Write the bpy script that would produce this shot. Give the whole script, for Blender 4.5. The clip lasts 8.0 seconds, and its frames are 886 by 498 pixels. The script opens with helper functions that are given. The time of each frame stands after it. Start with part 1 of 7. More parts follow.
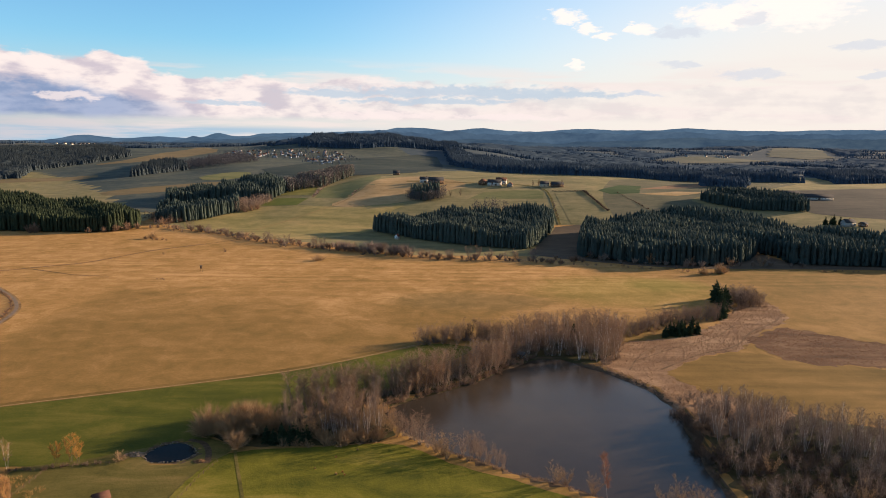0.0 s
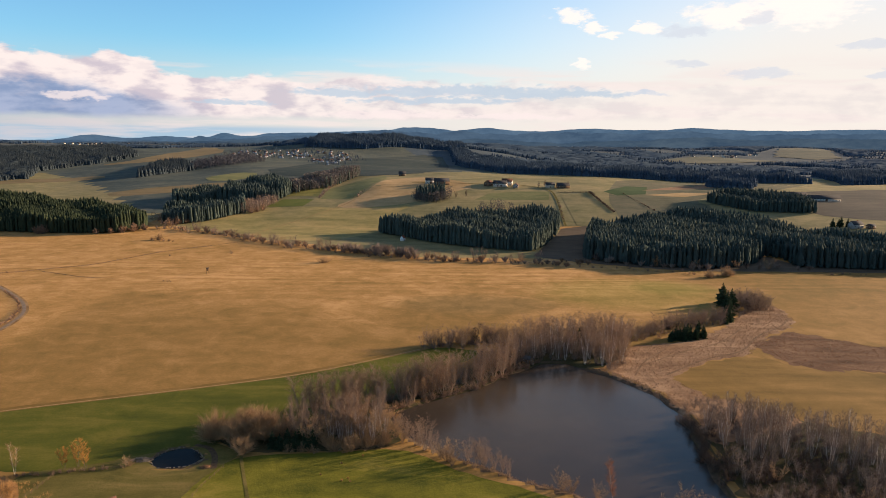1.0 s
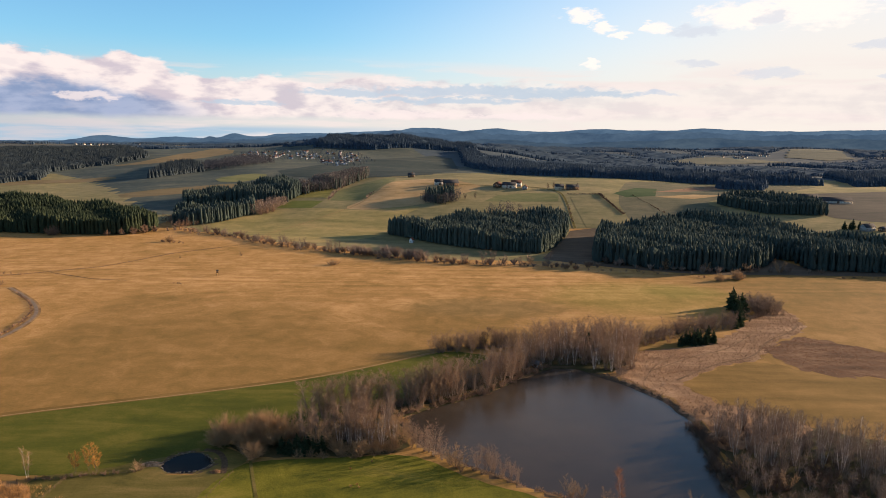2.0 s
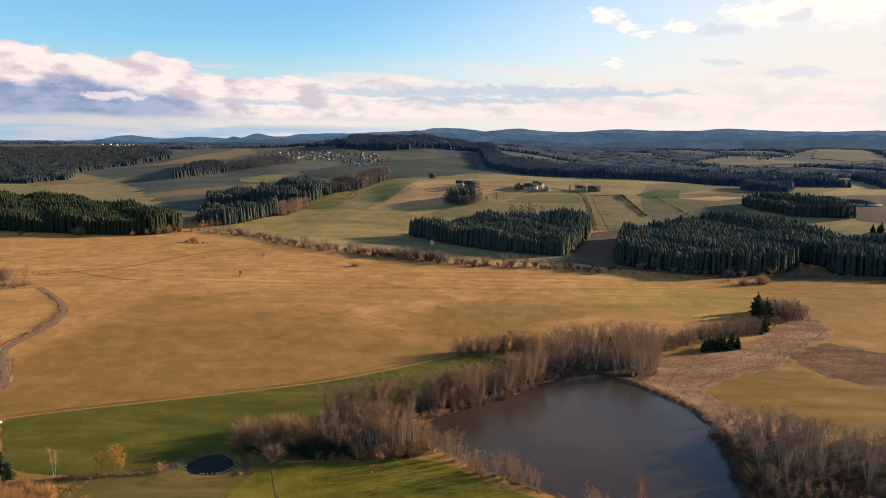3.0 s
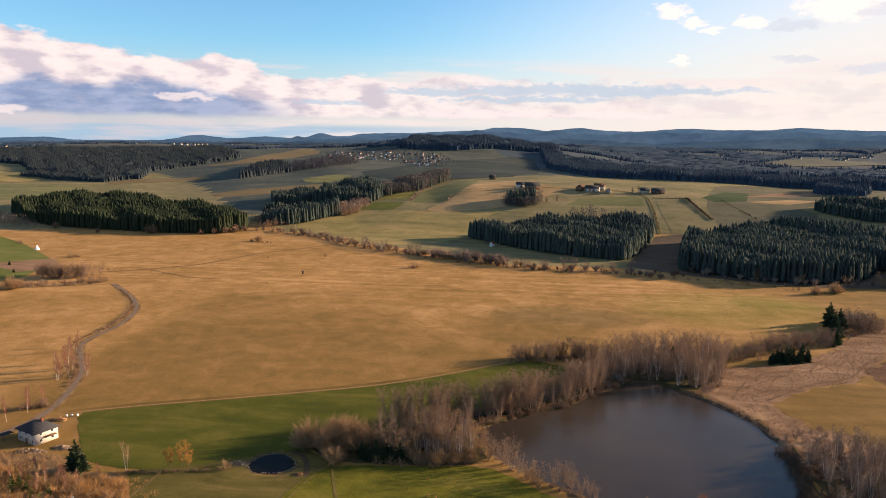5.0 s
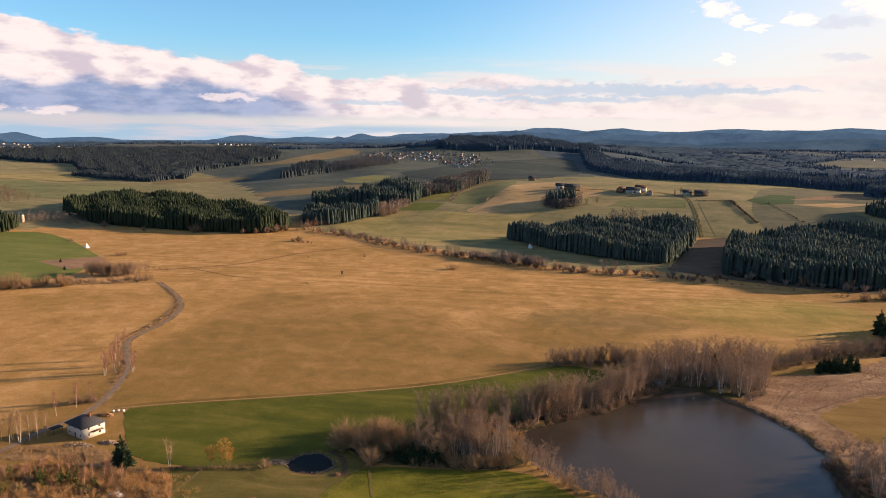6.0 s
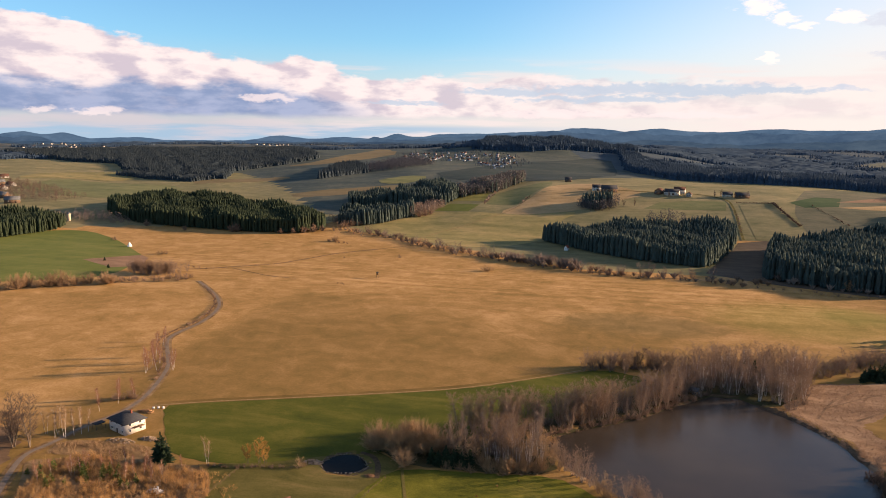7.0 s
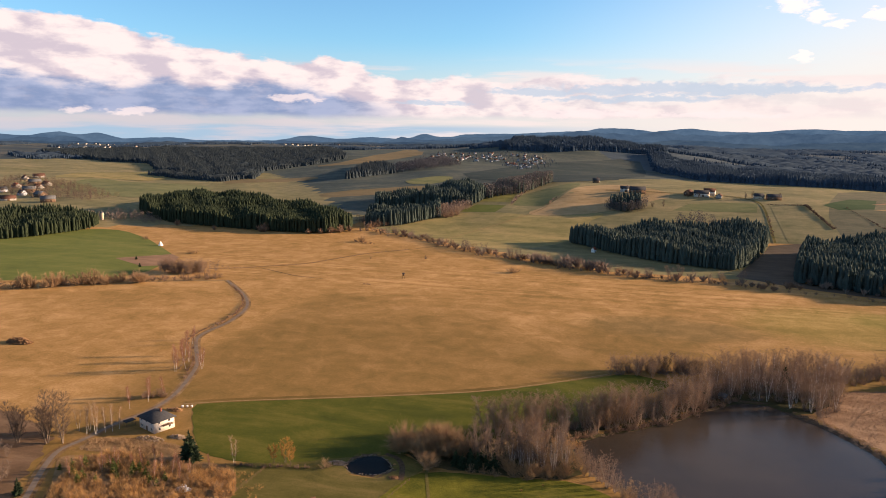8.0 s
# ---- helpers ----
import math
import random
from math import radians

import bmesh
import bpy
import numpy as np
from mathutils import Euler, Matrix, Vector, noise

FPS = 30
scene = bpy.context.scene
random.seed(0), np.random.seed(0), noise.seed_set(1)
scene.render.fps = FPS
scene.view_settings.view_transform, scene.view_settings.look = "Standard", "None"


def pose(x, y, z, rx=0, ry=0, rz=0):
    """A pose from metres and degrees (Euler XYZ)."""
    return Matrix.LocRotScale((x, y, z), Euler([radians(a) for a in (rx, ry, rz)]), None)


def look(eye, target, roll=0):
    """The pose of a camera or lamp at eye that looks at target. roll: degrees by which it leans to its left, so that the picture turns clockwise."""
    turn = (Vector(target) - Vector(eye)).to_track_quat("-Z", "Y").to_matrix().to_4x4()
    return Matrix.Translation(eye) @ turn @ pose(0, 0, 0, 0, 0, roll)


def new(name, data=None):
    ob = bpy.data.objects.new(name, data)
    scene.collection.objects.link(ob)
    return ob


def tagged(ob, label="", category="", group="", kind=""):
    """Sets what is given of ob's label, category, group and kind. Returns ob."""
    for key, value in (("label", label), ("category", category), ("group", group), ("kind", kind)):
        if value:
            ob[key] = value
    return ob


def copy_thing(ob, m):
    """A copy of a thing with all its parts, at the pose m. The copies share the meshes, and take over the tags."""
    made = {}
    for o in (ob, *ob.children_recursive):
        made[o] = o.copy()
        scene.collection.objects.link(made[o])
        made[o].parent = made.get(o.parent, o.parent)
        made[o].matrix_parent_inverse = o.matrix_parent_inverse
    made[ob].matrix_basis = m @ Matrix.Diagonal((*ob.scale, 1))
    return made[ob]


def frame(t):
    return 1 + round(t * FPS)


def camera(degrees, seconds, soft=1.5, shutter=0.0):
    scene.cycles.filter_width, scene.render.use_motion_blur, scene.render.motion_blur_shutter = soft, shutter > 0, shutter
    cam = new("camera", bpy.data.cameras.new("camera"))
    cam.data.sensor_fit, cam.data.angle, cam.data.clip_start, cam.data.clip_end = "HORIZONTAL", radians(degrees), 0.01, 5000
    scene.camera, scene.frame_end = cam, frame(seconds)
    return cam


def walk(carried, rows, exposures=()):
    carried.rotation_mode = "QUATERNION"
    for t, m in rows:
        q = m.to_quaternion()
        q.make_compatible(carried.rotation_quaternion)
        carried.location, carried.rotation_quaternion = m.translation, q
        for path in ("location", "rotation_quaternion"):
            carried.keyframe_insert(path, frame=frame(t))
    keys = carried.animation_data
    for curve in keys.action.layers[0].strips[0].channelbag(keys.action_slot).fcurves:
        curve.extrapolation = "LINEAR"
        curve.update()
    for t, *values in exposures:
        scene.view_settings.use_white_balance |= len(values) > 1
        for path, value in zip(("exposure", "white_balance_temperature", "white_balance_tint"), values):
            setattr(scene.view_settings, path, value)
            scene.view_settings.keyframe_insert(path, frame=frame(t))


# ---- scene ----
cam = camera(64.2, 8.0, soft=0.9)
PATH = [
    (0, (0.00, 0.00, 115.00), (-0.000, 98.750, 99.237)),
    (0.5, (-0.00, 0.14, 116.35), (-0.416, 98.884, 100.532)),
    (1, (-0.04, 0.26, 117.60), (-0.832, 98.990, 101.742)),
    (2.5, (-0.27, 0.48, 120.85), (-3.557, 99.155, 104.996)),
    (3, (-0.37, 0.52, 121.79), (-5.374, 99.118, 105.897)),
    (3.5, (-0.46, 0.55, 122.66), (-7.200, 99.038, 106.719)),
    (4, (-0.55, 0.57, 123.47), (-9.156, 98.912, 107.496)),
    (4.5, (-0.63, 0.59, 124.24), (-11.391, 98.712, 108.204)),
    (6, (-0.71, 0.69, 126.31), (-19.350, 97.604, 110.205)),
    (6.5, (-0.66, 0.74, 126.94), (-21.725, 97.153, 110.813)),
    (7, (-0.57, 0.80, 127.56), (-24.074, 96.653, 111.430)),
    (7.5, (-0.42, 0.89, 128.16), (-26.269, 96.125, 111.988)),
    (8, (-0.21, 1.00, 128.76), (-27.343, 95.877, 112.591)),
]
walk(cam, [(t, look(eye, target, 0.5)) for t, eye, target in PATH], exposures=[(0, 0.84, 6500, 10), (4, 0.87, 6550, 12), (8, 0.90, 6600, 15)])

# ---- light: a low warm sun from the right and ahead, a half-clouded sky ----
SUN_AZIMUTH, SUN_ELEVATION = radians(67), radians(13.5)
sun = new("sun", bpy.data.lights.new("sun", "SUN"))
sun.data.energy, sun.data.angle, sun.data.color = 6.6, radians(0.6), (1.0, 0.715, 0.46)
sun_way = Vector((math.sin(SUN_AZIMUTH) * math.cos(SUN_ELEVATION), math.cos(SUN_AZIMUTH) * math.cos(SUN_ELEVATION), math.sin(SUN_ELEVATION)))
sun.matrix_world = look(sun_way * 3000, (0, 0, 0))


class Nodes:
    """Short way to write node trees."""

    def __init__(self, tree):
        self.tree = tree
        tree.nodes.clear()

    def add(self, kind, ins=None, **settings):
        n = self.tree.nodes.new(kind)
        if kind == "ShaderNodeMath":
            n.operation = settings.pop("op")
            n.use_clamp = settings.pop("clamp", False)
        for key, value in settings.items():
            if key == "noise_dimensions":
                n.noise_dimensions = value
            elif key == "sky_type":
                n.sky_type = value
            elif key == "data_type":
                n.data_type = value
            elif key == "blend_type":
                n.blend_type = value
            elif key == "interpolation_type":
                n.interpolation_type = value
            elif key == "feature":
                n.feature = value
        for key, value in (ins or {}).items():
            self.put(n.inputs[key], value)
        return n

    def put(self, socket, value):
        if isinstance(value, bpy.types.NodeSocket):
            self.tree.links.new(value, socket)
        else:
            socket.default_value = value

    def math(self, op, a, b=0.0, clamp=False):
        return self.add("ShaderNodeMath", {0: a, 1: b}, op=op, clamp=clamp).outputs[0]

    def noise(self, vector, scale, detail=3.0, rough=0.55, distort=0.0):
        return self.add("ShaderNodeTexNoise", {"Vector": vector, "Scale": scale, "Detail": detail, "Roughness": rough, "Distortion": distort}).outputs["Fac"]

    def step(self, value, low, high, a=0.0, b=1.0):
        return self.add("ShaderNodeMapRange", {"Value": value, "From Min": low, "From Max": high, "To Min": a, "To Max": b}, interpolation_type="SMOOTHSTEP").outputs[0]

    def mix(self, factor, a, b, blend="MIX"):
        n = self.add("ShaderNodeMix", data_type="RGBA", blend_type=blend)
        for socket, value in ((n.inputs[0], factor), (n.inputs[6], a), (n.inputs[7], b)):
            self.put(socket, (*value, 1.0) if isinstance(value, tuple) and len(value) == 3 else value)
        return n.outputs[2]

    def ramp(self, value, stops):
        n = self.add("ShaderNodeValToRGB", {0: value})
        r = n.color_ramp.elements
        while len(r) < len(stops):
            r.new(0.5)
        for e, (at, colour) in zip(r, stops):
            e.position, e.color = at, (*colour, 1.0)
        return n.outputs[0]


def make_sky():
    world = bpy.data.worlds.new("world")
    scene.world = world
    world.use_nodes = True
    n = Nodes(world.node_tree)
    sky = n.add("ShaderNodeTexSky", sky_type="NISHITA")
    sky.sun_disc, sky.sun_elevation, sky.sun_rotation = False, SUN_ELEVATION, SUN_AZIMUTH
    sky.altitude, sky.air_density, sky.dust_density, sky.ozone_density = 500, 1.0, 0.6, 2.0
    way = n.add("ShaderNodeTexCoord").outputs["Generated"]
    xyz = n.add("ShaderNodeSeparateXYZ", {0: way}).outputs
    # bearing (left positive) and height over the horizon, in degrees
    az = n.math("MULTIPLY", n.math("ARCTAN2", n.math("MULTIPLY", xyz[0], -1.0), xyz[1]), 57.296)
    el = n.math("MULTIPLY", n.math("ARCSINE", xyz[2]), 57.296)
    flat = n.add("ShaderNodeCombineXYZ", {0: n.math("MULTIPLY", az, 0.16), 1: n.math("MULTIPLY", el, 0.42), 2: 0.0}).outputs[0]
    wide = n.add("ShaderNodeCombineXYZ", {0: n.math("MULTIPLY", az, 0.05), 1: n.math("MULTIPLY", el, 0.5), 2: 3.0}).outputs[0]
    puff = n.noise(flat, 1.25, 8.0, 0.54)
    puff2 = n.noise(flat, 3.2, 6.0, 0.6)
    round_ = n.add("ShaderNodeCombineXYZ", {0: n.math("MULTIPLY", az, 0.27), 1: n.math("MULTIPLY", el, 0.42), 2: 7.0}).outputs[0]
    puff3 = n.noise(round_, 1.15, 5.0, 0.5)
    streak = n.noise(wide, 1.7, 5.0, 0.55)
    base = n.mix(1.0, sky.outputs[0], (0.050, 0.074, 0.088), "MULTIPLY")
    # the pale lower sky
    low = n.step(el, 7.5, 0.8)
    base = n.mix(n.math("MULTIPLY", low, 0.85), base, n.mix(n.step(az, 12.0, 34.0), (0.31, 0.295, 0.30), (0.235, 0.235, 0.262)))
    # deeper blue overhead, and the faint blue of the farthest hills
    base = n.mix(n.step(el, 11.0, 32.0, 0.0, 0.45), base, (0.0, 0.0, 0.0))
    base = n.mix(n.math("MULTIPLY", n.step(el, 0.75, 0.35), n.step(az, -6.0, 16.0)), base, (0.16, 0.225, 0.285))
    # glare towards the sun
    glare = n.math("MULTIPLY", n.math("MULTIPLY", n.step(n.math("ADD", az, n.math("MULTIPLY", el, 1.3)), 26.0, -20.0), n.step(az, -140.0, -105.0)), n.step(el, 26.0, 5.0))
    base = n.mix(n.math("MULTIPLY", glare, 0.95), base, (0.385, 0.350, 0.320))
    # thin streaks low down all round
    s = n.math("MULTIPLY", n.step(streak, 0.47, 0.62), n.step(el, 6.2, 4.2))
    base = n.mix(n.math("MULTIPLY", s, 0.75), base, n.mix(n.step(az, 14.0, 34.0), (0.37, 0.325, 0.31), (0.27, 0.25, 0.262)))
    # the long bank of cumulus, higher towards the left, its base in its own shade
    def level(stops):
        """Height in degrees that runs along the bearings."""
        r = n.add("ShaderNodeValToRGB", {0: n.math("DIVIDE", n.math("ADD", az, 60.0), 140.0)})
        e = r.color_ramp.elements
        for k, (a, h) in ((0, stops[0]), (1, stops[-1])):
            e[k].position, e[k].color = (a + 60) / 140, (h / 12, h / 12, h / 12, 1)
        for a, h in stops[1:-1]:
            e.new((a + 60) / 140).color = (h / 12, h / 12, h / 12, 1)
        return n.math("MULTIPLY", r.outputs[0], 12.0)

    lumps = n.math("ADD", n.math("MULTIPLY", n.math("SUBTRACT", puff, 0.5), 2.4), n.math("MULTIPLY", n.math("SUBTRACT", puff2, 0.5), 1.3))
    top = level(((-20, 4.0), (-5, 4.3), (2, 4.5), (8, 4.5), (11, 3.9), (13.3, 4.5), (15.5, 4.6), (17.3, 4.0), (19.8, 4.5), (22, 5.0), (23.8, 5.6), (25.1, 6.1), (26.5, 5.6), (30.6, 5.7), (33.5, 6.2), (36.5, 6.9), (40.4, 7.6), (43.5, 8.0), (47, 8.3), (60, 9.0)))
    bank = n.step(n.math("SUBTRACT", n.math("ADD", top, lumps), el), 0.0, 0.4)
    bank = n.math("MULTIPLY", bank, n.math("MULTIPLY", n.step(n.math("ADD", el, n.math("MULTIPLY", lumps, 0.3)), 1.0, 1.6), n.step(az, 110.0, 70.0)))
    belly = level(((-20, 2.0), (20, 2.0), (24, 2.4), (27, 3.5), (30, 3.8), (32.5, 3.3), (35, 2.9), (37, 3.7), (40, 3.2), (44, 3.5), (50, 4.2)))
    shade = n.math("SUBTRACT", n.math("ADD", el, n.math("MULTIPLY", lumps, 0.85)), belly)
    sunward = n.add("ShaderNodeVectorMath", {0: flat, 1: (-0.22, 0.12, 0.0)}).outputs[0]
    relief = n.math("SUBTRACT", puff, n.noise(sunward, 1.25, 8.0, 0.54))
    bright = n.mix(n.step(relief, -0.13, 0.07), (0.265, 0.233, 0.258), (0.405, 0.352, 0.335))
    dim = n.mix(n.step(relief, -0.10, 0.12), (0.105, 0.138, 0.215), (0.165, 0.190, 0.262))
    lit = n.mix(n.math("MULTIPLY", n.step(shade, 0.5, -0.35), n.step(az, 17.0, 25.0)), bright, dim)
    lit = n.mix(n.math("MULTIPLY", n.step(puff2, 0.5, 0.68), 0.2), lit, (0.24, 0.22, 0.25))
    base = n.mix(n.math("MULTIPLY", bank, n.step(az, -16.0, 22.0, 0.30, 1.0)), base, lit)
    # single clouds: bearing, height, half breadth and half height of each
    wa = n.math("ADD", az, n.math("MULTIPLY", n.math("SUBTRACT", puff2, 0.5), 3.6))
    we = n.math("ADD", el, n.math("ADD", n.math("MULTIPLY", n.math("SUBTRACT", puff3, 0.5), 1.0), n.math("MULTIPLY", n.math("SUBTRACT", puff2, 0.5), 0.9)))

    crumb = n.math("MULTIPLY", n.math("SUBTRACT", n.noise(flat, 6.5, 6.0, 0.62), 0.5), 3.4)

    def clouds(blobs):
        every = None
        for a, e, ra, re in blobs:
            u, v = n.math("DIVIDE", n.math("SUBTRACT", wa, a), ra), n.math("DIVIDE", n.math("SUBTRACT", we, e), re)
            one = n.step(n.math("ADD", crumb, n.math("ADD", n.math("MULTIPLY", u, u), n.math("MULTIPLY", v, v))), 1.5, 0.3)
            every = one if every is None else n.math("MAXIMUM", every, one)
        return every

    base = n.mix(n.math("MULTIPLY", clouds(((-1, 3.5, 10, 0.40), (-8, 3.2, 7, 0.28), (1, 2.75, 6.5, 0.28), (9, 3.3, 3.5, 0.3), (17, 2.4, 3.0, 0.22))), 0.8), base, (0.215, 0.258, 0.305))
    base = n.mix(n.math("MULTIPLY", clouds(((43, 1.5, 1.2, 0.26), (39.6, 1.5, 1.5, 0.3), (27.5, 2.6, 2.2, 0.3), (5, 1.6, 5.0, 0.3), (-5, 1.5, 4.5, 0.24))), 0.75), base, (0.40, 0.345, 0.335))
    base = n.mix(n.math("MULTIPLY", clouds(((-9.3, 9.1, 1.35, 0.5), (-10.9, 8.3, 0.95, 0.45), (-12.4, 7.75, 0.7, 0.32), (-15.0, 8.05, 1.0, 0.3), (-10.4, 5.5, 0.6, 0.35), (-21.0, 8.8, 3.2, 0.9), (-25.5, 9.2, 3.5, 1.5))), 0.9), base, (0.44, 0.40, 0.37))
    base = n.mix(n.math("MULTIPLY", clouds(((-17.7, 7.75, 1.9, 0.42), (-18.0, 5.5, 1.4, 0.26), (-23.1, 4.55, 2.2, 0.36), (-31.0, 4.4, 1.3, 0.28), (-22.8, 8.5, 1.2, 0.5), (-15.0, 3.2, 1.6, 0.16), (-30.0, 6.3, 2.0, 0.3))), 0.62), base, (0.275, 0.29, 0.325))
    # a dull cloud deck above the view for the pond to mirror, blue beyond it; unseen broken cloud overhead, added for
    # fill light
    over = n.noise(n.add("ShaderNodeVectorMath", {0: way, 1: (3.1, 0.7, 0.0)}).outputs[0], 3.4, 6.0, 0.55)
    deck = n.math("ADD", n.math("ADD", 26.5, n.math("MULTIPLY", az, 0.34)), n.math("MULTIPLY", n.math("SUBTRACT", over, 0.5), 5.0))
    deck = n.math("MULTIPLY", n.math("MULTIPLY", n.step(n.math("SUBTRACT", deck, el), 0.0, 2.0), n.step(el, 14.0, 18.0)), n.math("MULTIPLY", n.step(az, -75.0, -45.0), n.step(az, 21.0, 9.0)))
    base = n.mix(n.math("MULTIPLY", deck, 0.85), base, (0.225, 0.205, 0.20))
    over = n.math("MULTIPLY", n.step(over, 0.45, 0.62), n.step(el, 34.0, 44.0))
    base = n.mix(n.math("MULTIPLY", over, 0.85), base, (0.30, 0.30, 0.32))
    out = n.add("ShaderNodeBackground", {"Color": base, "Strength": 1.4})
    n.add("ShaderNodeOutputWorld", {"Surface": out.outputs[0]})


make_sky()


# ---- materials ----
def material(name, build, rough=0.9, metal=0.0, bump=None, thin=0.0):
    """build(n, position) gives a colour, and if it is a pair a height for the bump; bump: its distance in metres; thin: the share of light that shines through."""
    m = bpy.data.materials.new(name)
    m.use_nodes = True
    n = Nodes(m.node_tree)
    at = n.add("ShaderNodeTexCoord").outputs["Object"]
    colour = build(n, at)
    height = None
    if isinstance(colour, list):
        colour, height = colour
    b = n.add("ShaderNodeBsdfPrincipled", {"Base Color": colour, "Roughness": rough, "Metallic": metal, "Specular IOR Level": 0.09 if rough > 0.94 else 0.02 if rough >= 0.85 else 0.2})
    if bump and height is not None:
        n.put(b.inputs["Normal"], n.add("ShaderNodeBump", {"Height": height, "Distance": bump, "Strength": 1.0}).outputs[0])
    skin = b.outputs[0]
    if thin:
        skin = n.add("ShaderNodeMixShader", {0: thin, 1: skin, 2: n.add("ShaderNodeBsdfTranslucent", {"Color": colour}).outputs[0]}).outputs[0]
    n.add("ShaderNodeOutputMaterial", {"Surface": skin})
    return m


def stretched(n, at, angle, sx, sy):
    m = n.add("ShaderNodeMapping", {"Vector": at, "Rotation": (0, 0, radians(angle)), "Scale": (sx, sy, 1.0)})
    return m.outputs[0]


def grass(name, dark, mid, light, angle=0.0, streak=0.25, patch=0.012, bump=0.10):
    """Turf: broad patches, mown or drill streaks along an angle, fine tufts."""

    def build(n, at):
        broad = n.noise(stretched(n, at, 20, 0.6, 1.5), patch, 6.0, 0.62, 1.2)
        middle = n.noise(at, 0.055, 6.0, 0.72, 0.5)
        fine = n.noise(at, 1.1, 4.0, 0.7)
        lines = n.noise(stretched(n, at, angle, 0.012, 0.10), 1.0, 5.0, 0.6, 0.5)
        v = n.math("ADD", n.math("MULTIPLY", broad, 0.62), n.math("MULTIPLY", middle, 0.42))
        v = n.math("ADD", v, n.math("MULTIPLY", lines, streak))
        v = n.math("ADD", v, n.math("MULTIPLY", fine, 0.22))
        v = n.math("ADD", n.math("MULTIPLY", n.math("SUBTRACT", n.math("DIVIDE", v, 1.26 + streak), 0.5), 1.4), 0.5)
        c = n.ramp(v, ((0.36, dark), (0.5, mid), (0.66, light)))
        return [c, n.math("ADD", fine, middle)]

    return material(name, build, 0.95, bump=bump)


def plain(name, dark, light, scale=1.0, rough=0.8, metal=0.0, bump=None):
    def build(n, at):
        f = n.math("ADD", n.math("MULTIPLY", n.noise(at, scale, 5.0, 0.6), 0.65), n.math("MULTIPLY", n.noise(at, scale * 9, 3.0, 0.6), 0.35))
        return [n.ramp(f, ((0.35, dark), (0.65, light))), f]

    return material(name, build, rough, metal, bump)


def foliage(name, dark, light, far=0.03, thin=0.12, each=0.5):
    """Leaves, needles and twigs: each piece varies, and so does each tree."""

    def build(n, at):
        piece = n.add("ShaderNodeNewGeometry").outputs["Random Per Island"]
        tree = n.add("ShaderNodeObjectInfo").outputs["Random"]
        place = n.noise(at, far, 3.0, 0.6)
        v = n.math("ADD", n.math("MULTIPLY", piece, each), n.math("ADD", n.math("MULTIPLY", tree, 0.3), n.math("MULTIPLY", place, 0.9 - each)))
        return n.ramp(v, ((0.2, dark), (0.95, light)))

    return material(name, build, 0.85, thin=thin)


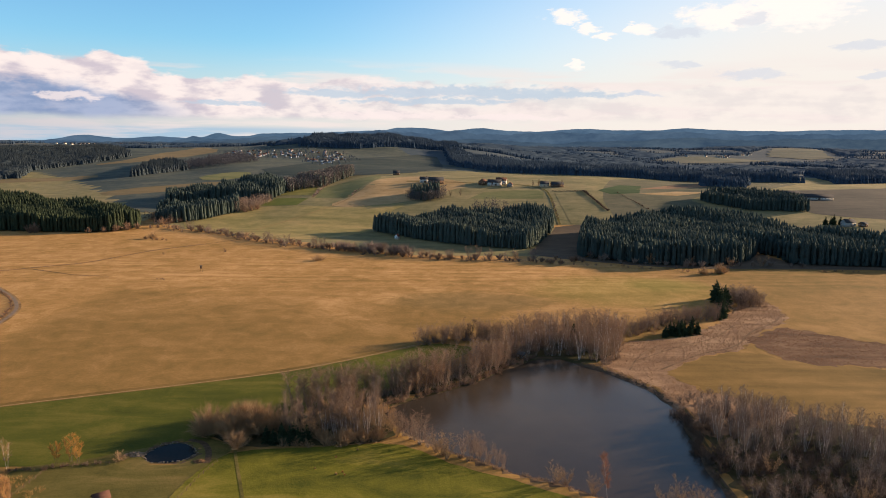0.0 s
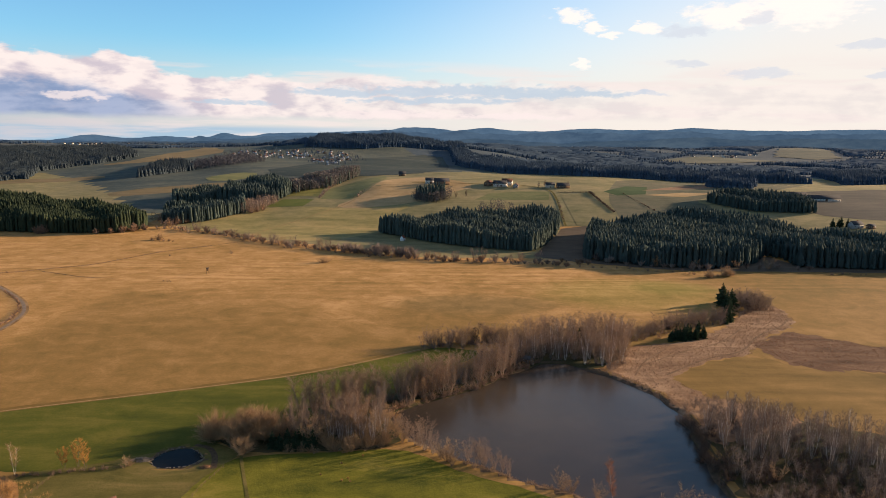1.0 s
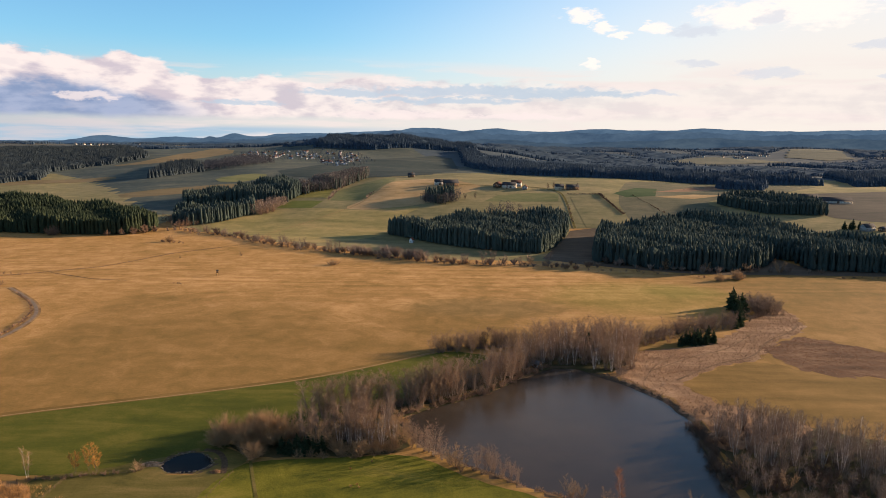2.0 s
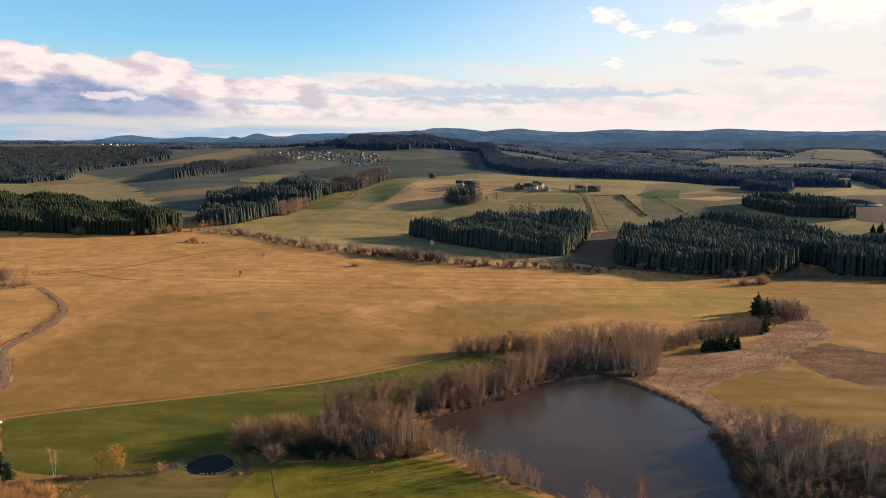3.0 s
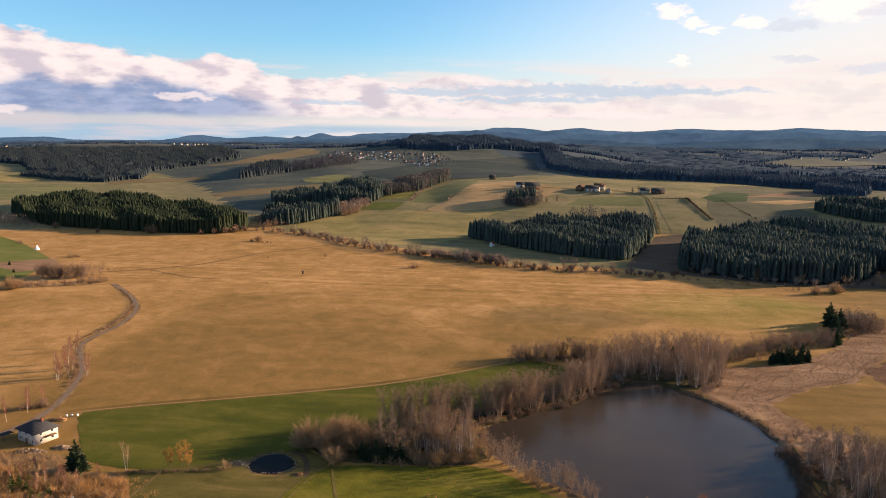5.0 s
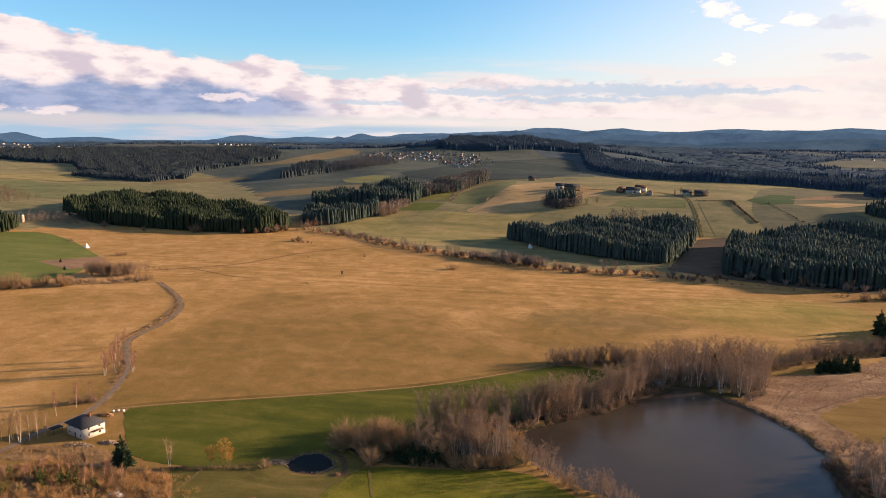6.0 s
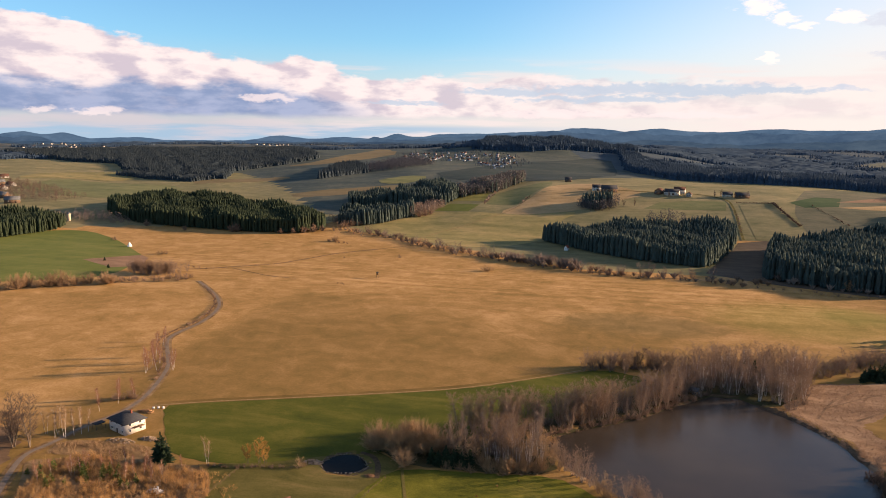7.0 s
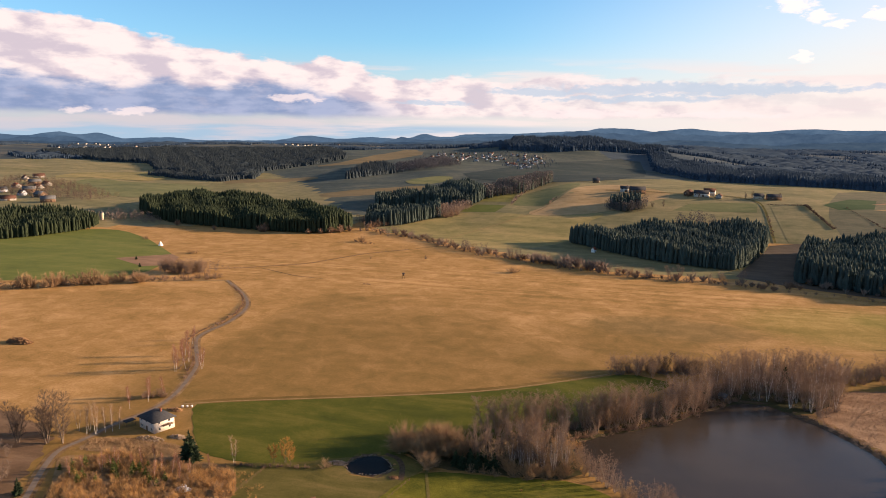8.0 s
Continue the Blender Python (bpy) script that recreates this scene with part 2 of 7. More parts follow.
def meadow():
    """The big hay meadow: straw-coloured far out, browner and greener nearer the pond and to the right, with faint pale
    swathes.
    """

    def build(n, at):
        xyz = n.add("ShaderNodeSeparateXYZ", {0: at}).outputs
        broad = n.noise(stretched(n, at, 20, 0.85, 1.15), 0.008, 6.0, 0.62, 1.2)
        middle = n.noise(at, 0.06, 7.0, 0.75, 0.5)
        fine = n.noise(at, 0.7, 5.0, 0.75)
        swath = n.noise(stretched(n, at, 8, 0.010, 0.07), 1.0, 5.0, 0.65, 0.8)
        v = n.math("ADD", n.math("MULTIPLY", broad, 0.40), n.math("MULTIPLY", middle, 0.60))
        v = n.math("ADD", v, n.math("ADD", n.math("MULTIPLY", swath, 0.12), n.math("MULTIPLY", fine, 0.32)))
        v = n.math("ADD", n.math("MULTIPLY", n.math("SUBTRACT", n.math("DIVIDE", v, 1.44), 0.5), 1.5), 0.5)
        mown = n.math("MULTIPLY", n.step(xyz[1], 515.0, 560.0), n.step(xyz[1], 680.0, 620.0))
        v = n.math("ADD", v, n.math("MULTIPLY", mown, n.math("MULTIPLY", n.math("SUBTRACT", n.noise(stretched(n, at, 6, 0.007, 0.12), 1.0, 4.0, 0.6, 0.6), 0.5), 0.5)))
        wander = n.math("MULTIPLY", n.math("SUBTRACT", broad, 0.5), 300.0)
        brown_mix = n.math("MULTIPLY", n.step(n.math("ADD", xyz[1], wander), 580.0, 400.0), n.step(n.math("ADD", xyz[0], n.math("MULTIPLY", wander, 0.15)), -262.0, -236.0))
        brown_mix = n.math("MAXIMUM", brown_mix, n.math("MULTIPLY", n.step(n.math("ADD", xyz[0], n.math("MULTIPLY", wander, 0.4)), 130.0, 230.0), 1.0))
        dry = n.ramp(v, ((0.34, (0.232, 0.138, 0.040)), (0.5, (0.368, 0.210, 0.074)), (0.66, (0.53, 0.315, 0.134))))
        green = n.ramp(v, ((0.33, (0.152, 0.104, 0.028)), (0.5, (0.238, 0.141, 0.045)), (0.67, (0.335, 0.196, 0.075))))
        def patch(x, y, rx, ry):
            u, w = n.math("DIVIDE", n.math("SUBTRACT", xyz[0], x), rx), n.math("DIVIDE", n.math("SUBTRACT", xyz[1], y), ry)
            return n.step(n.math("ADD", n.math("ADD", n.math("MULTIPLY", u, u), n.math("MULTIPLY", w, w)), n.math("MULTIPLY", n.math("SUBTRACT", middle, 0.5), 1.6)), 1.5, 0.1)

        c = n.mix(brown_mix, dry, green)
        # a darker dip, and the fresher grass towards the ditch
        c = n.mix(n.math("MULTIPLY", patch(22, 488, 62, 30), 0.6), c, n.ramp(v, ((0.36, (0.120, 0.088, 0.030)), (0.64, (0.240, 0.158, 0.062)))))
        c = n.mix(n.math("MULTIPLY", patch(142, 528, 78, 58), 0.8), c, n.ramp(v, ((0.36, (0.185, 0.140, 0.030)), (0.64, (0.360, 0.250, 0.076)))))
        c = n.mix(n.math("MULTIPLY", patch(175, 548, 34, 26), 0.6), c, n.ramp(v, ((0.36, (0.150, 0.135, 0.024)), (0.64, (0.250, 0.205, 0.050)))))
        return [c, n.math("ADD", fine, middle)]

    return material("dry_meadow", build, 0.95, bump=0.12)


M_MEADOW = meadow()
# hill and slope grasses have extra blue mixed in to stand for haze
M_HILL = grass("hill_grass", (0.118, 0.118, 0.056), (0.208, 0.182, 0.090), (0.321, 0.251, 0.131), 30, 0.25, 0.008)
M_GOLDHILL = grass("golden_slope", (0.240, 0.168, 0.077), (0.360, 0.248, 0.122), (0.480, 0.330, 0.174), 30, 0.3, 0.012)
M_TANDULL = grass("pale_grass", (0.13, 0.105, 0.055), (0.175, 0.135, 0.072), (0.22, 0.165, 0.09), 35, 0.4, 0.01)
# upper slope: darkened and blued, cloud shade and haze in the colour
M_SLOPE = grass("shaded_slope_grass", (0.041, 0.056, 0.055), (0.067, 0.083, 0.073), (0.130, 0.130, 0.100), 30, 0.25, 0.006)
M_GREEN = grass("green_meadow", (0.048, 0.058, 0.008), (0.080, 0.086, 0.012), (0.150, 0.125, 0.026), 12, 0.3, 0.02)
M_LAWN = grass("pasture", (0.058, 0.066, 0.009), (0.128, 0.122, 0.015), (0.23, 0.182, 0.038), 70, 0.2, 0.03)
M_YELLOW = grass("yellow_slope", (0.155, 0.145, 0.055), (0.253, 0.209, 0.084), (0.370, 0.273, 0.123), 40, 0.2, 0.012)
M_SOFTGREEN = grass("soft_green", (0.108, 0.120, 0.050), (0.156, 0.160, 0.070), (0.218, 0.203, 0.091), 60, 0.2, 0.015)
M_OLIVE = grass("worn_pasture", (0.066, 0.060, 0.016), (0.112, 0.096, 0.026), (0.18, 0.132, 0.046), 0, 0.2, 0.05)
# green of a crop, deepened further for shadow lying on it
M_DEEPGREEN = grass("deep_green_crop", (0.028, 0.056, 0.022), (0.038, 0.070, 0.028), (0.056, 0.086, 0.036), 60, 0.2, 0.02)
M_FRESH = grass("fresh_hay_grass", (0.135, 0.132, 0.034), (0.200, 0.182, 0.052), (0.28, 0.232, 0.080), 40, 0.2, 0.02)
M_CROP = grass("winter_crop", (0.098, 0.120, 0.028), (0.136, 0.152, 0.036), (0.185, 0.182, 0.052), 60, 0.3, 0.01)
# village slope: the shadow of clouds is put into the grass colour
M_CLOUDSHADE = grass("cloud_shaded_grass", (0.025, 0.040, 0.042), (0.039, 0.054, 0.050), (0.076, 0.083, 0.067), 50, 0.4, 0.008)
M_GOLD = grass("gold_meadow", (0.120, 0.078, 0.020), (0.185, 0.114, 0.034), (0.275, 0.165, 0.058), -35, 0.5, 0.015)
M_FALLOW = grass("fallow", (0.066, 0.053, 0.040), (0.098, 0.078, 0.058), (0.14, 0.108, 0.08), 15, 0.4, 0.012)
# next three: haze blue in the ground colour; the fourth holds cloud shade too
M_FARFIELD = grass("hazed_pale_grass", (0.080, 0.090, 0.076), (0.112, 0.118, 0.090), (0.16, 0.155, 0.11), 35, 0.3, 0.004)
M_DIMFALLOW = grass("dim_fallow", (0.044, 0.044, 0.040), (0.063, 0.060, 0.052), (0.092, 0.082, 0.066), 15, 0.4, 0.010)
M_FARHAZE = grass("hazed_valley_grass", (0.036, 0.058, 0.080), (0.056, 0.079, 0.098), (0.094, 0.112, 0.112), 30, 0.25, 0.004)
M_HILLSHADE = grass("cloud_shaded_pasture", (0.074, 0.080, 0.050), (0.118, 0.114, 0.072), (0.18, 0.155, 0.096), 30, 0.3, 0.010)
M_TRODDEN = grass("trodden_reed", (0.10, 0.062, 0.036), (0.155, 0.098, 0.058), (0.24, 0.155, 0.095), 40, 0.4, 0.05)
M_BRUSHY = grass("brushy_ground", (0.13, 0.075, 0.032), (0.22, 0.135, 0.062), (0.33, 0.215, 0.11), 10, 0.3, 0.08, 0.3)
M_REED = grass("reed_bed", (0.14, 0.080, 0.046), (0.235, 0.145, 0.086), (0.36, 0.24, 0.15), 40, 0.7, 0.06, 0.5)
M_BROWN = grass("heather_brown", (0.070, 0.037, 0.022), (0.125, 0.068, 0.040), (0.23, 0.14, 0.082), -20, 0.4, 0.03)
M_SOIL = grass("ploughed_soil", (0.192, 0.115, 0.069), (0.264, 0.161, 0.098), (0.336, 0.207, 0.127), 20, 0.5, 0.03)
# leaf litter and dark turf, with the shade of the trees in the colour
M_WOODFLOOR = grass("shaded_wood_floor", (0.032, 0.034, 0.014), (0.055, 0.050, 0.022), (0.095, 0.072, 0.036), 0, 0.1, 0.05)
M_TRACK = plain("track_gravel", (0.22, 0.145, 0.065), (0.33, 0.225, 0.11), 0.5, 0.95)
M_ASPHALT = plain("lane_asphalt", (0.15, 0.118, 0.092), (0.24, 0.19, 0.15), 0.4, 0.9)
M_BANK = plain("bank_earth", (0.055, 0.038, 0.025), (0.135, 0.092, 0.058), 0.7, 0.95, bump=0.2)
M_STONE = plain("rim_stone", (0.13, 0.105, 0.085), (0.26, 0.215, 0.175), 0.6, 0.9)
M_SPOIL = plain("pale_spoil", (0.20, 0.145, 0.10), (0.36, 0.27, 0.19), 0.8, 0.95)
# copy for the left woods: sun warmth and shaded fronts put into the colour
M_SPRUCE_WARM = foliage("sun_warmed_spruce_needles", (0.024, 0.038, 0.026), (0.066, 0.082, 0.046), 0.10, 0.3, 0.15)
# from here on haze blue is mixed into the needles, more with distance
M_SPRUCE = foliage("spruce_needles", (0.040, 0.062, 0.062), (0.094, 0.118, 0.098), 0.07, 0.3, 0.15)
M_HAZEWOOD = foliage("hazed_woods", (0.062, 0.100, 0.150), (0.090, 0.132, 0.184), 0.02, 0.4, 0.15)
# darker copy of the far wood, shade put into its colour
M_FARWOOD_SHADED = foliage("shaded_far_wood", (0.046, 0.066, 0.084), (0.080, 0.100, 0.108), 0.02, 0.4, 0.15)
M_FARWOOD = foliage("hazed_far_spruce", (0.050, 0.082, 0.125), (0.080, 0.116, 0.160), 0.03, 0.4, 0.15)


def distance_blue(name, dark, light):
    """Far wooded hills, a plain backdrop: the haze of the air is put into a faint glow of their own."""
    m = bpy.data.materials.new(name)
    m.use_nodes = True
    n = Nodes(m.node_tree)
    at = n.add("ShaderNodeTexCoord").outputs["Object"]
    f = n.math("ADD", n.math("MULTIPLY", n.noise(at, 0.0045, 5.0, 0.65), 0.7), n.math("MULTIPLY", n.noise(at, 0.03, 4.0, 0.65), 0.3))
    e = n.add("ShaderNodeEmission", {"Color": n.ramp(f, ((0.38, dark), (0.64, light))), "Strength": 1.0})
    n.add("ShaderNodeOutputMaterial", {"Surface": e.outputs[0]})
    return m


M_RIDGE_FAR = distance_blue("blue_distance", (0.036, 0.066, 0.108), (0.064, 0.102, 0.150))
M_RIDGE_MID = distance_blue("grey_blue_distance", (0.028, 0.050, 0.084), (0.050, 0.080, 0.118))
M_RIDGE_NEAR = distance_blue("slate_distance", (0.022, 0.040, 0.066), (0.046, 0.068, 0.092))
M_BARK = plain("bark", (0.10, 0.075, 0.055), (0.19, 0.15, 0.115), 2.0, 0.95)
M_STEM = plain("pale_bark", (0.20, 0.15, 0.11), (0.34, 0.27, 0.21), 1.5, 0.9)
M_BIRCH = plain("birch_bark", (0.42, 0.37, 0.32), (0.66, 0.60, 0.54), 1.2, 0.8)
M_TWIG = foliage("bare_twigs", (0.154, 0.101, 0.071), (0.342, 0.225, 0.155))
M_TWIG_PALE = foliage("willow_twigs", (0.23, 0.145, 0.080), (0.43, 0.285, 0.160))
M_TWIG_GREY = foliage("grey_twigs", (0.116, 0.089, 0.076), (0.242, 0.188, 0.158))
M_TWIG_RED = foliage("birch_twigs", (0.23, 0.11, 0.065), (0.36, 0.19, 0.12))
M_TWIG_DARK = foliage("dark_twigs", (0.076, 0.054, 0.043), (0.148, 0.107, 0.082))
# next two: twigs blued to offset the warm sun on distant woods
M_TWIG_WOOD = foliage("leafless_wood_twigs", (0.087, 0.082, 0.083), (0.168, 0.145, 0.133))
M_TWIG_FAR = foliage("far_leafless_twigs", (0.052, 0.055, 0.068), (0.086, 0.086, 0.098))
M_TWIG_HAZEL = foliage("hazel_twigs", (0.14, 0.104, 0.084), (0.29, 0.218, 0.174))
M_PINE = foliage("spruce_boughs", (0.024, 0.042, 0.024), (0.058, 0.080, 0.042))
M_ORANGE = foliage("orange_willow_twigs", (0.33, 0.165, 0.045), (0.50, 0.28, 0.085))
M_YOUNG = foliage("young_needles", (0.057, 0.083, 0.023), (0.172, 0.178, 0.048))
M_REEDS = foliage("dry_reed", (0.22, 0.138, 0.088), (0.41, 0.275, 0.178))
M_HEATHER = foliage("heather", (0.15, 0.066, 0.032), (0.26, 0.125, 0.060))
M_SHRUB = foliage("dry_shrub", (0.312, 0.168, 0.060), (0.576, 0.342, 0.138))
M_WALL = plain("white_render", (0.50, 0.45, 0.39), (0.66, 0.60, 0.53), 0.8, 0.9)
# white village walls, blued and dimmed: cloud shade put into the colour
M_WALL_SHADED = plain("cloud_shaded_render", (0.36, 0.39, 0.43), (0.50, 0.53, 0.58), 0.8, 0.9)
M_WALL_TAN = plain("cream_render", (0.45, 0.36, 0.26), (0.58, 0.48, 0.36), 0.8, 0.9)
M_WALL_GREY = plain("grey_render", (0.26, 0.245, 0.23), (0.36, 0.345, 0.325), 0.8, 0.9)
M_TIMBER = plain("weathered_boards", (0.10, 0.065, 0.045), (0.19, 0.13, 0.09), 1.5, 0.9)
M_ROOF_DARK = plain("dark_tiles", (0.035, 0.037, 0.042), (0.065, 0.066, 0.072), 1.5, 0.95)
M_ROOF_RED = plain("red_tiles", (0.17, 0.06, 0.04), (0.28, 0.10, 0.06), 1.2, 0.95)
M_ROOF_BROWN = plain("brown_tiles", (0.075, 0.040, 0.030), (0.13, 0.068, 0.050), 1.2, 0.95)
M_ROOF_GREY = plain("grey_sheet", (0.09, 0.094, 0.10), (0.15, 0.152, 0.155), 0.6, 0.95)
M_GLASS = plain("window_glass", (0.02, 0.023, 0.028), (0.04, 0.045, 0.05), 1.0, 0.1)
M_WHITE = plain("white_canvas", (0.70, 0.68, 0.64), (0.84, 0.82, 0.78), 1.0, 0.8)
M_TARP = plain("grey_blue_sheet", (0.35, 0.38, 0.42), (0.55, 0.58, 0.62), 0.8, 0.45)
M_BRUSHWOOD = plain("weathered_logs", (0.12, 0.068, 0.038), (0.25, 0.15, 0.085), 1.5, 0.9)
M_LOG = plain("cut_wood", (0.20, 0.11, 0.055), (0.38, 0.23, 0.12), 1.5, 0.9)


def make_water(name, silt_dark, silt_light, calm, ruffled, waves, mirror=0.5):
    m = bpy.data.materials.new(name)
    m.use_nodes = True
    n = Nodes(m.node_tree)
    at = n.add("ShaderNodeTexCoord").outputs["Object"]
    silt = n.noise(at, 0.02, 3.0, 0.5)
    ripple = n.math("ADD", n.noise(stretched(n, at, 20, 0.9, 2.2), 1.0, 3.0, 0.6), n.math("MULTIPLY", n.noise(at, 6.0, 2.0, 0.6), 0.4))
    wind = n.noise(stretched(n, at, 25, 0.012, 0.03), 1.0, 3.0, 0.5)
    b = n.add("ShaderNodeBsdfPrincipled", {
        "Base Color": n.ramp(silt, ((0.3, silt_dark), (0.7, silt_light))),
        "Roughness": n.step(wind, 0.40, 0.60, calm, ruffled), "IOR": 1.33, "Specular IOR Level": mirror,
        "Normal": n.add("ShaderNodeBump", {"Height": ripple, "Distance": 0.03, "Strength": waves}).outputs[0]})
    n.add("ShaderNodeOutputMaterial", {"Surface": b.outputs[0]})
    return m


M_WATER = make_water("pond_water", (0.034, 0.028, 0.023), (0.056, 0.044, 0.032), 0.08, 0.16, 1.0)
M_WATER_DARK = make_water("still_water", (0.010, 0.010, 0.009), (0.014, 0.013, 0.011), 0.02, 0.03, 0.1, 0.1)

# ---- the land ----
# Heights of the land: rows by bearing (degrees, left of north is positive), columns by distance from the start.
DISTANCES = np.array([0, 860, 1000, 1150, 1300, 1600, 2000, 2400, 3000, 3800, 4600, 5200], float)
BEARINGS = np.array([-60, -40, -30, -20, -10, 0, 5, 10, 16, 22, 30, 40, 60], float)
LAND = {
    -60: (0, 0, 3, 8, 12, 15, 18, 20, 25, 45, 55, 50),
    -40: (0, 0, 8, 18, 26, 30, 24, 20, 25, 40, 55, 50),
    -30: (0, 0, 15, 26, 34, 38, 30, 25, 28, 42, 55, 50),
    -20: (0, 0, 15, 30, 38, 40, 32, 25, 28, 42, 55, 50),
    -10: (0, 0, 18, 40, 46, 42, 40, 35, 30, 45, 55, 50),
    0: (0, 0, 20, 46, 50, 46, 55, 80, 60, 52, 55, 50),
    5: (0, 0, 18, 42, 46, 50, 60, 104, 80, 58, 55, 50),
    10: (0, 0, 15, 30, 38, 50, 62, 100, 78, 60, 55, 50),
    16: (0, 0, 8, 20, 30, 48, 62, 72, 70, 62, 58, 50),
    22: (0, 0, 5, 14, 25, 40, 55, 68, 68, 62, 56, 50),
    30: (0, 0, 0, 6, 15, 25, 42, 58, 62, 60, 54, 50),
    40: (0, 0, 0, 5, 12, 20, 35, 45, 54, 58, 54, 50),
    60: (0, 0, 0, 3, 8, 15, 25, 35, 48, 56, 54, 50),
}
LAND_TABLE = np.array([LAND[int(b)] for b in BEARINGS], float)

# single knolls: bearing, distance, height, breadth
KNOLLS = ((-15, 3300, 32, 380), (-8, 2900, 22, 300), (-25, 3750, 30, 420), (-3, 3300, 24, 320), (-32, 3400, 20, 350), (33, 3300, 14, 380))


def hermite(table, xs, q):
    """Smooth interpolation without overshoot along the last axis; table is (n,) or (m, n)."""
    h = np.diff(xs)
    d = np.diff(table, axis=-1) / h
    m = np.zeros_like(table)
    a, b = d[..., :-1], d[..., 1:]
    same = (a * b) > 0
    m[..., 1:-1] = np.where(same, 2 * a * b / np.where(same, a + b, 1), 0)
    i = np.clip(np.searchsorted(xs, q, side="right") - 1, 0, len(xs) - 2)
    t = np.clip((q - xs[i]) / h[i], 0, 1)
    return i, t, m


def land(x, y):
    """Height of the open land at plan points, without ponds."""
    x, y = np.asarray(x, float), np.asarray(y, float)
    r = np.hypot(x, y)
    az = np.clip(np.degrees(np.arctan2(-x, y)), -60, 60)
    i, t, m = hermite(LAND_TABLE, DISTANCES, r)
    h = np.diff(DISTANCES)[i]
    a, b = LAND_TABLE[:, i], LAND_TABLE[:, i + 1]
    cols = (2 * t**3 - 3 * t**2 + 1) * a + (t**3 - 2 * t**2 + t) * h * m[:, i] + (3 * t**2 - 2 * t**3) * b + (t**3 - t**2) * h * m[:, i + 1]
    j = np.clip(np.searchsorted(BEARINGS, az, side="right") - 1, 0, len(BEARINGS) - 2)
    s = np.clip((az - BEARINGS[j]) / np.diff(BEARINGS)[j], 0, 1)
    s = s * s * (3 - 2 * s)
    k = np.arange(r.size).reshape(r.shape)
    flat = cols.reshape(len(BEARINGS), -1)
    z = flat[j.ravel(), k.ravel()].reshape(r.shape) * (1 - s) + flat[(j + 1).ravel(), k.ravel()].reshape(r.shape) * s
    far = np.clip((r - 880) / 500, 0, 1)
    roll = np.sin(x / 97 + 1.3 * np.sin(y / 143)) * np.cos(y / 121 + 0.7) + 0.6 * np.sin(x / 61 - y / 83)
    crest = np.clip((r - 3200) / 900, 0, 1)
    ridge = np.sin(np.degrees(np.arctan2(-x, y)) * 0.55 + 1.0) + 0.7 * np.sin(np.degrees(np.arctan2(-x, y)) * 1.27 + r / 400)
    for bearing, away, high, wide in KNOLLS:
        a = radians(bearing)
        z = z + high * np.exp(-((x + away * math.sin(a)) ** 2 + (y - away * math.cos(a)) ** 2) / wide**2)
    swell = np.sin(x / 41 + 1.1 * np.sin(y / 57)) * np.sin(y / 47 + 0.9 * np.sin(x / 71))
    return z + far * (1.6 * roll + 0.9 * swell) + crest * 4 * ridge


POND = ((-25, 287), (-8, 302), (13, 318), (33, 342), (50, 359), (63, 359), (75, 345), (89, 326), (98, 307), (102, 290), (100, 277), (98, 260),
        (95, 243), (94, 226), (92, 212), (78, 203), (62, 208), (42, 221), (24, 231), (10, 242), (-5, 253), (-14, 264), (-23, 279))
PONDLET = ((-107, 240), (-105, 247), (-101, 251), (-96, 250), (-92, 246), (-90, 242), (-92, 238), (-97, 236), (-103, 236))


def side(poly, x, y):
    """Signed distance to a closed outline: negative inside."""
    p = np.array(poly, float)
    q = np.roll(p, -1, 0)
    best, inside = np.full(x.shape, 1e9), np.zeros(x.shape, bool)
    for (ax, ay), (bx, by) in zip(p, q):
        dx, dy = bx - ax, by - ay
        t = np.clip(((x - ax) * dx + (y - ay) * dy) / (dx * dx + dy * dy), 0, 1)
        best = np.minimum(best, np.hypot(x - ax - t * dx, y - ay - t * dy))
        if dy:
            inside ^= ((ay > y) != (by > y)) & (x < dx * (y - ay) / dy + ax)
    return np.where(inside, -best, best)


def ground_z(x, y):
    """Height of the ground sheet, with the pond basins and their low banks."""
    x, y = np.asarray(x, float), np.asarray(y, float)
    z = land(x, y)
    near = (np.abs(x) < 140) & (y > 180) & (y < 400)
    if near.any():
        xs, ys = x[near], y[near]
        d = side(POND, xs, ys) + 1.3 * np.sin(xs / 7.0) * np.cos(ys / 5.3)
        z[near] += np.interp(d, (-7, -1.5, 0, 2, 6, 11), (-2.4, -1.1, -0.45, 0.45, 0.3, 0.0))
        d = side(PONDLET, xs, ys) + 0.4 * np.sin(xs / 2.0) * np.cos(ys / 1.7)
        z[near] += np.interp(d, (-3, -1, 0, 1.2, 3), (-1.2, -0.8, -0.4, 0.1, 0.0))
    return z


def zat(x, y):
    return float(ground_z(np.array([x]), np.array([y]))[0])


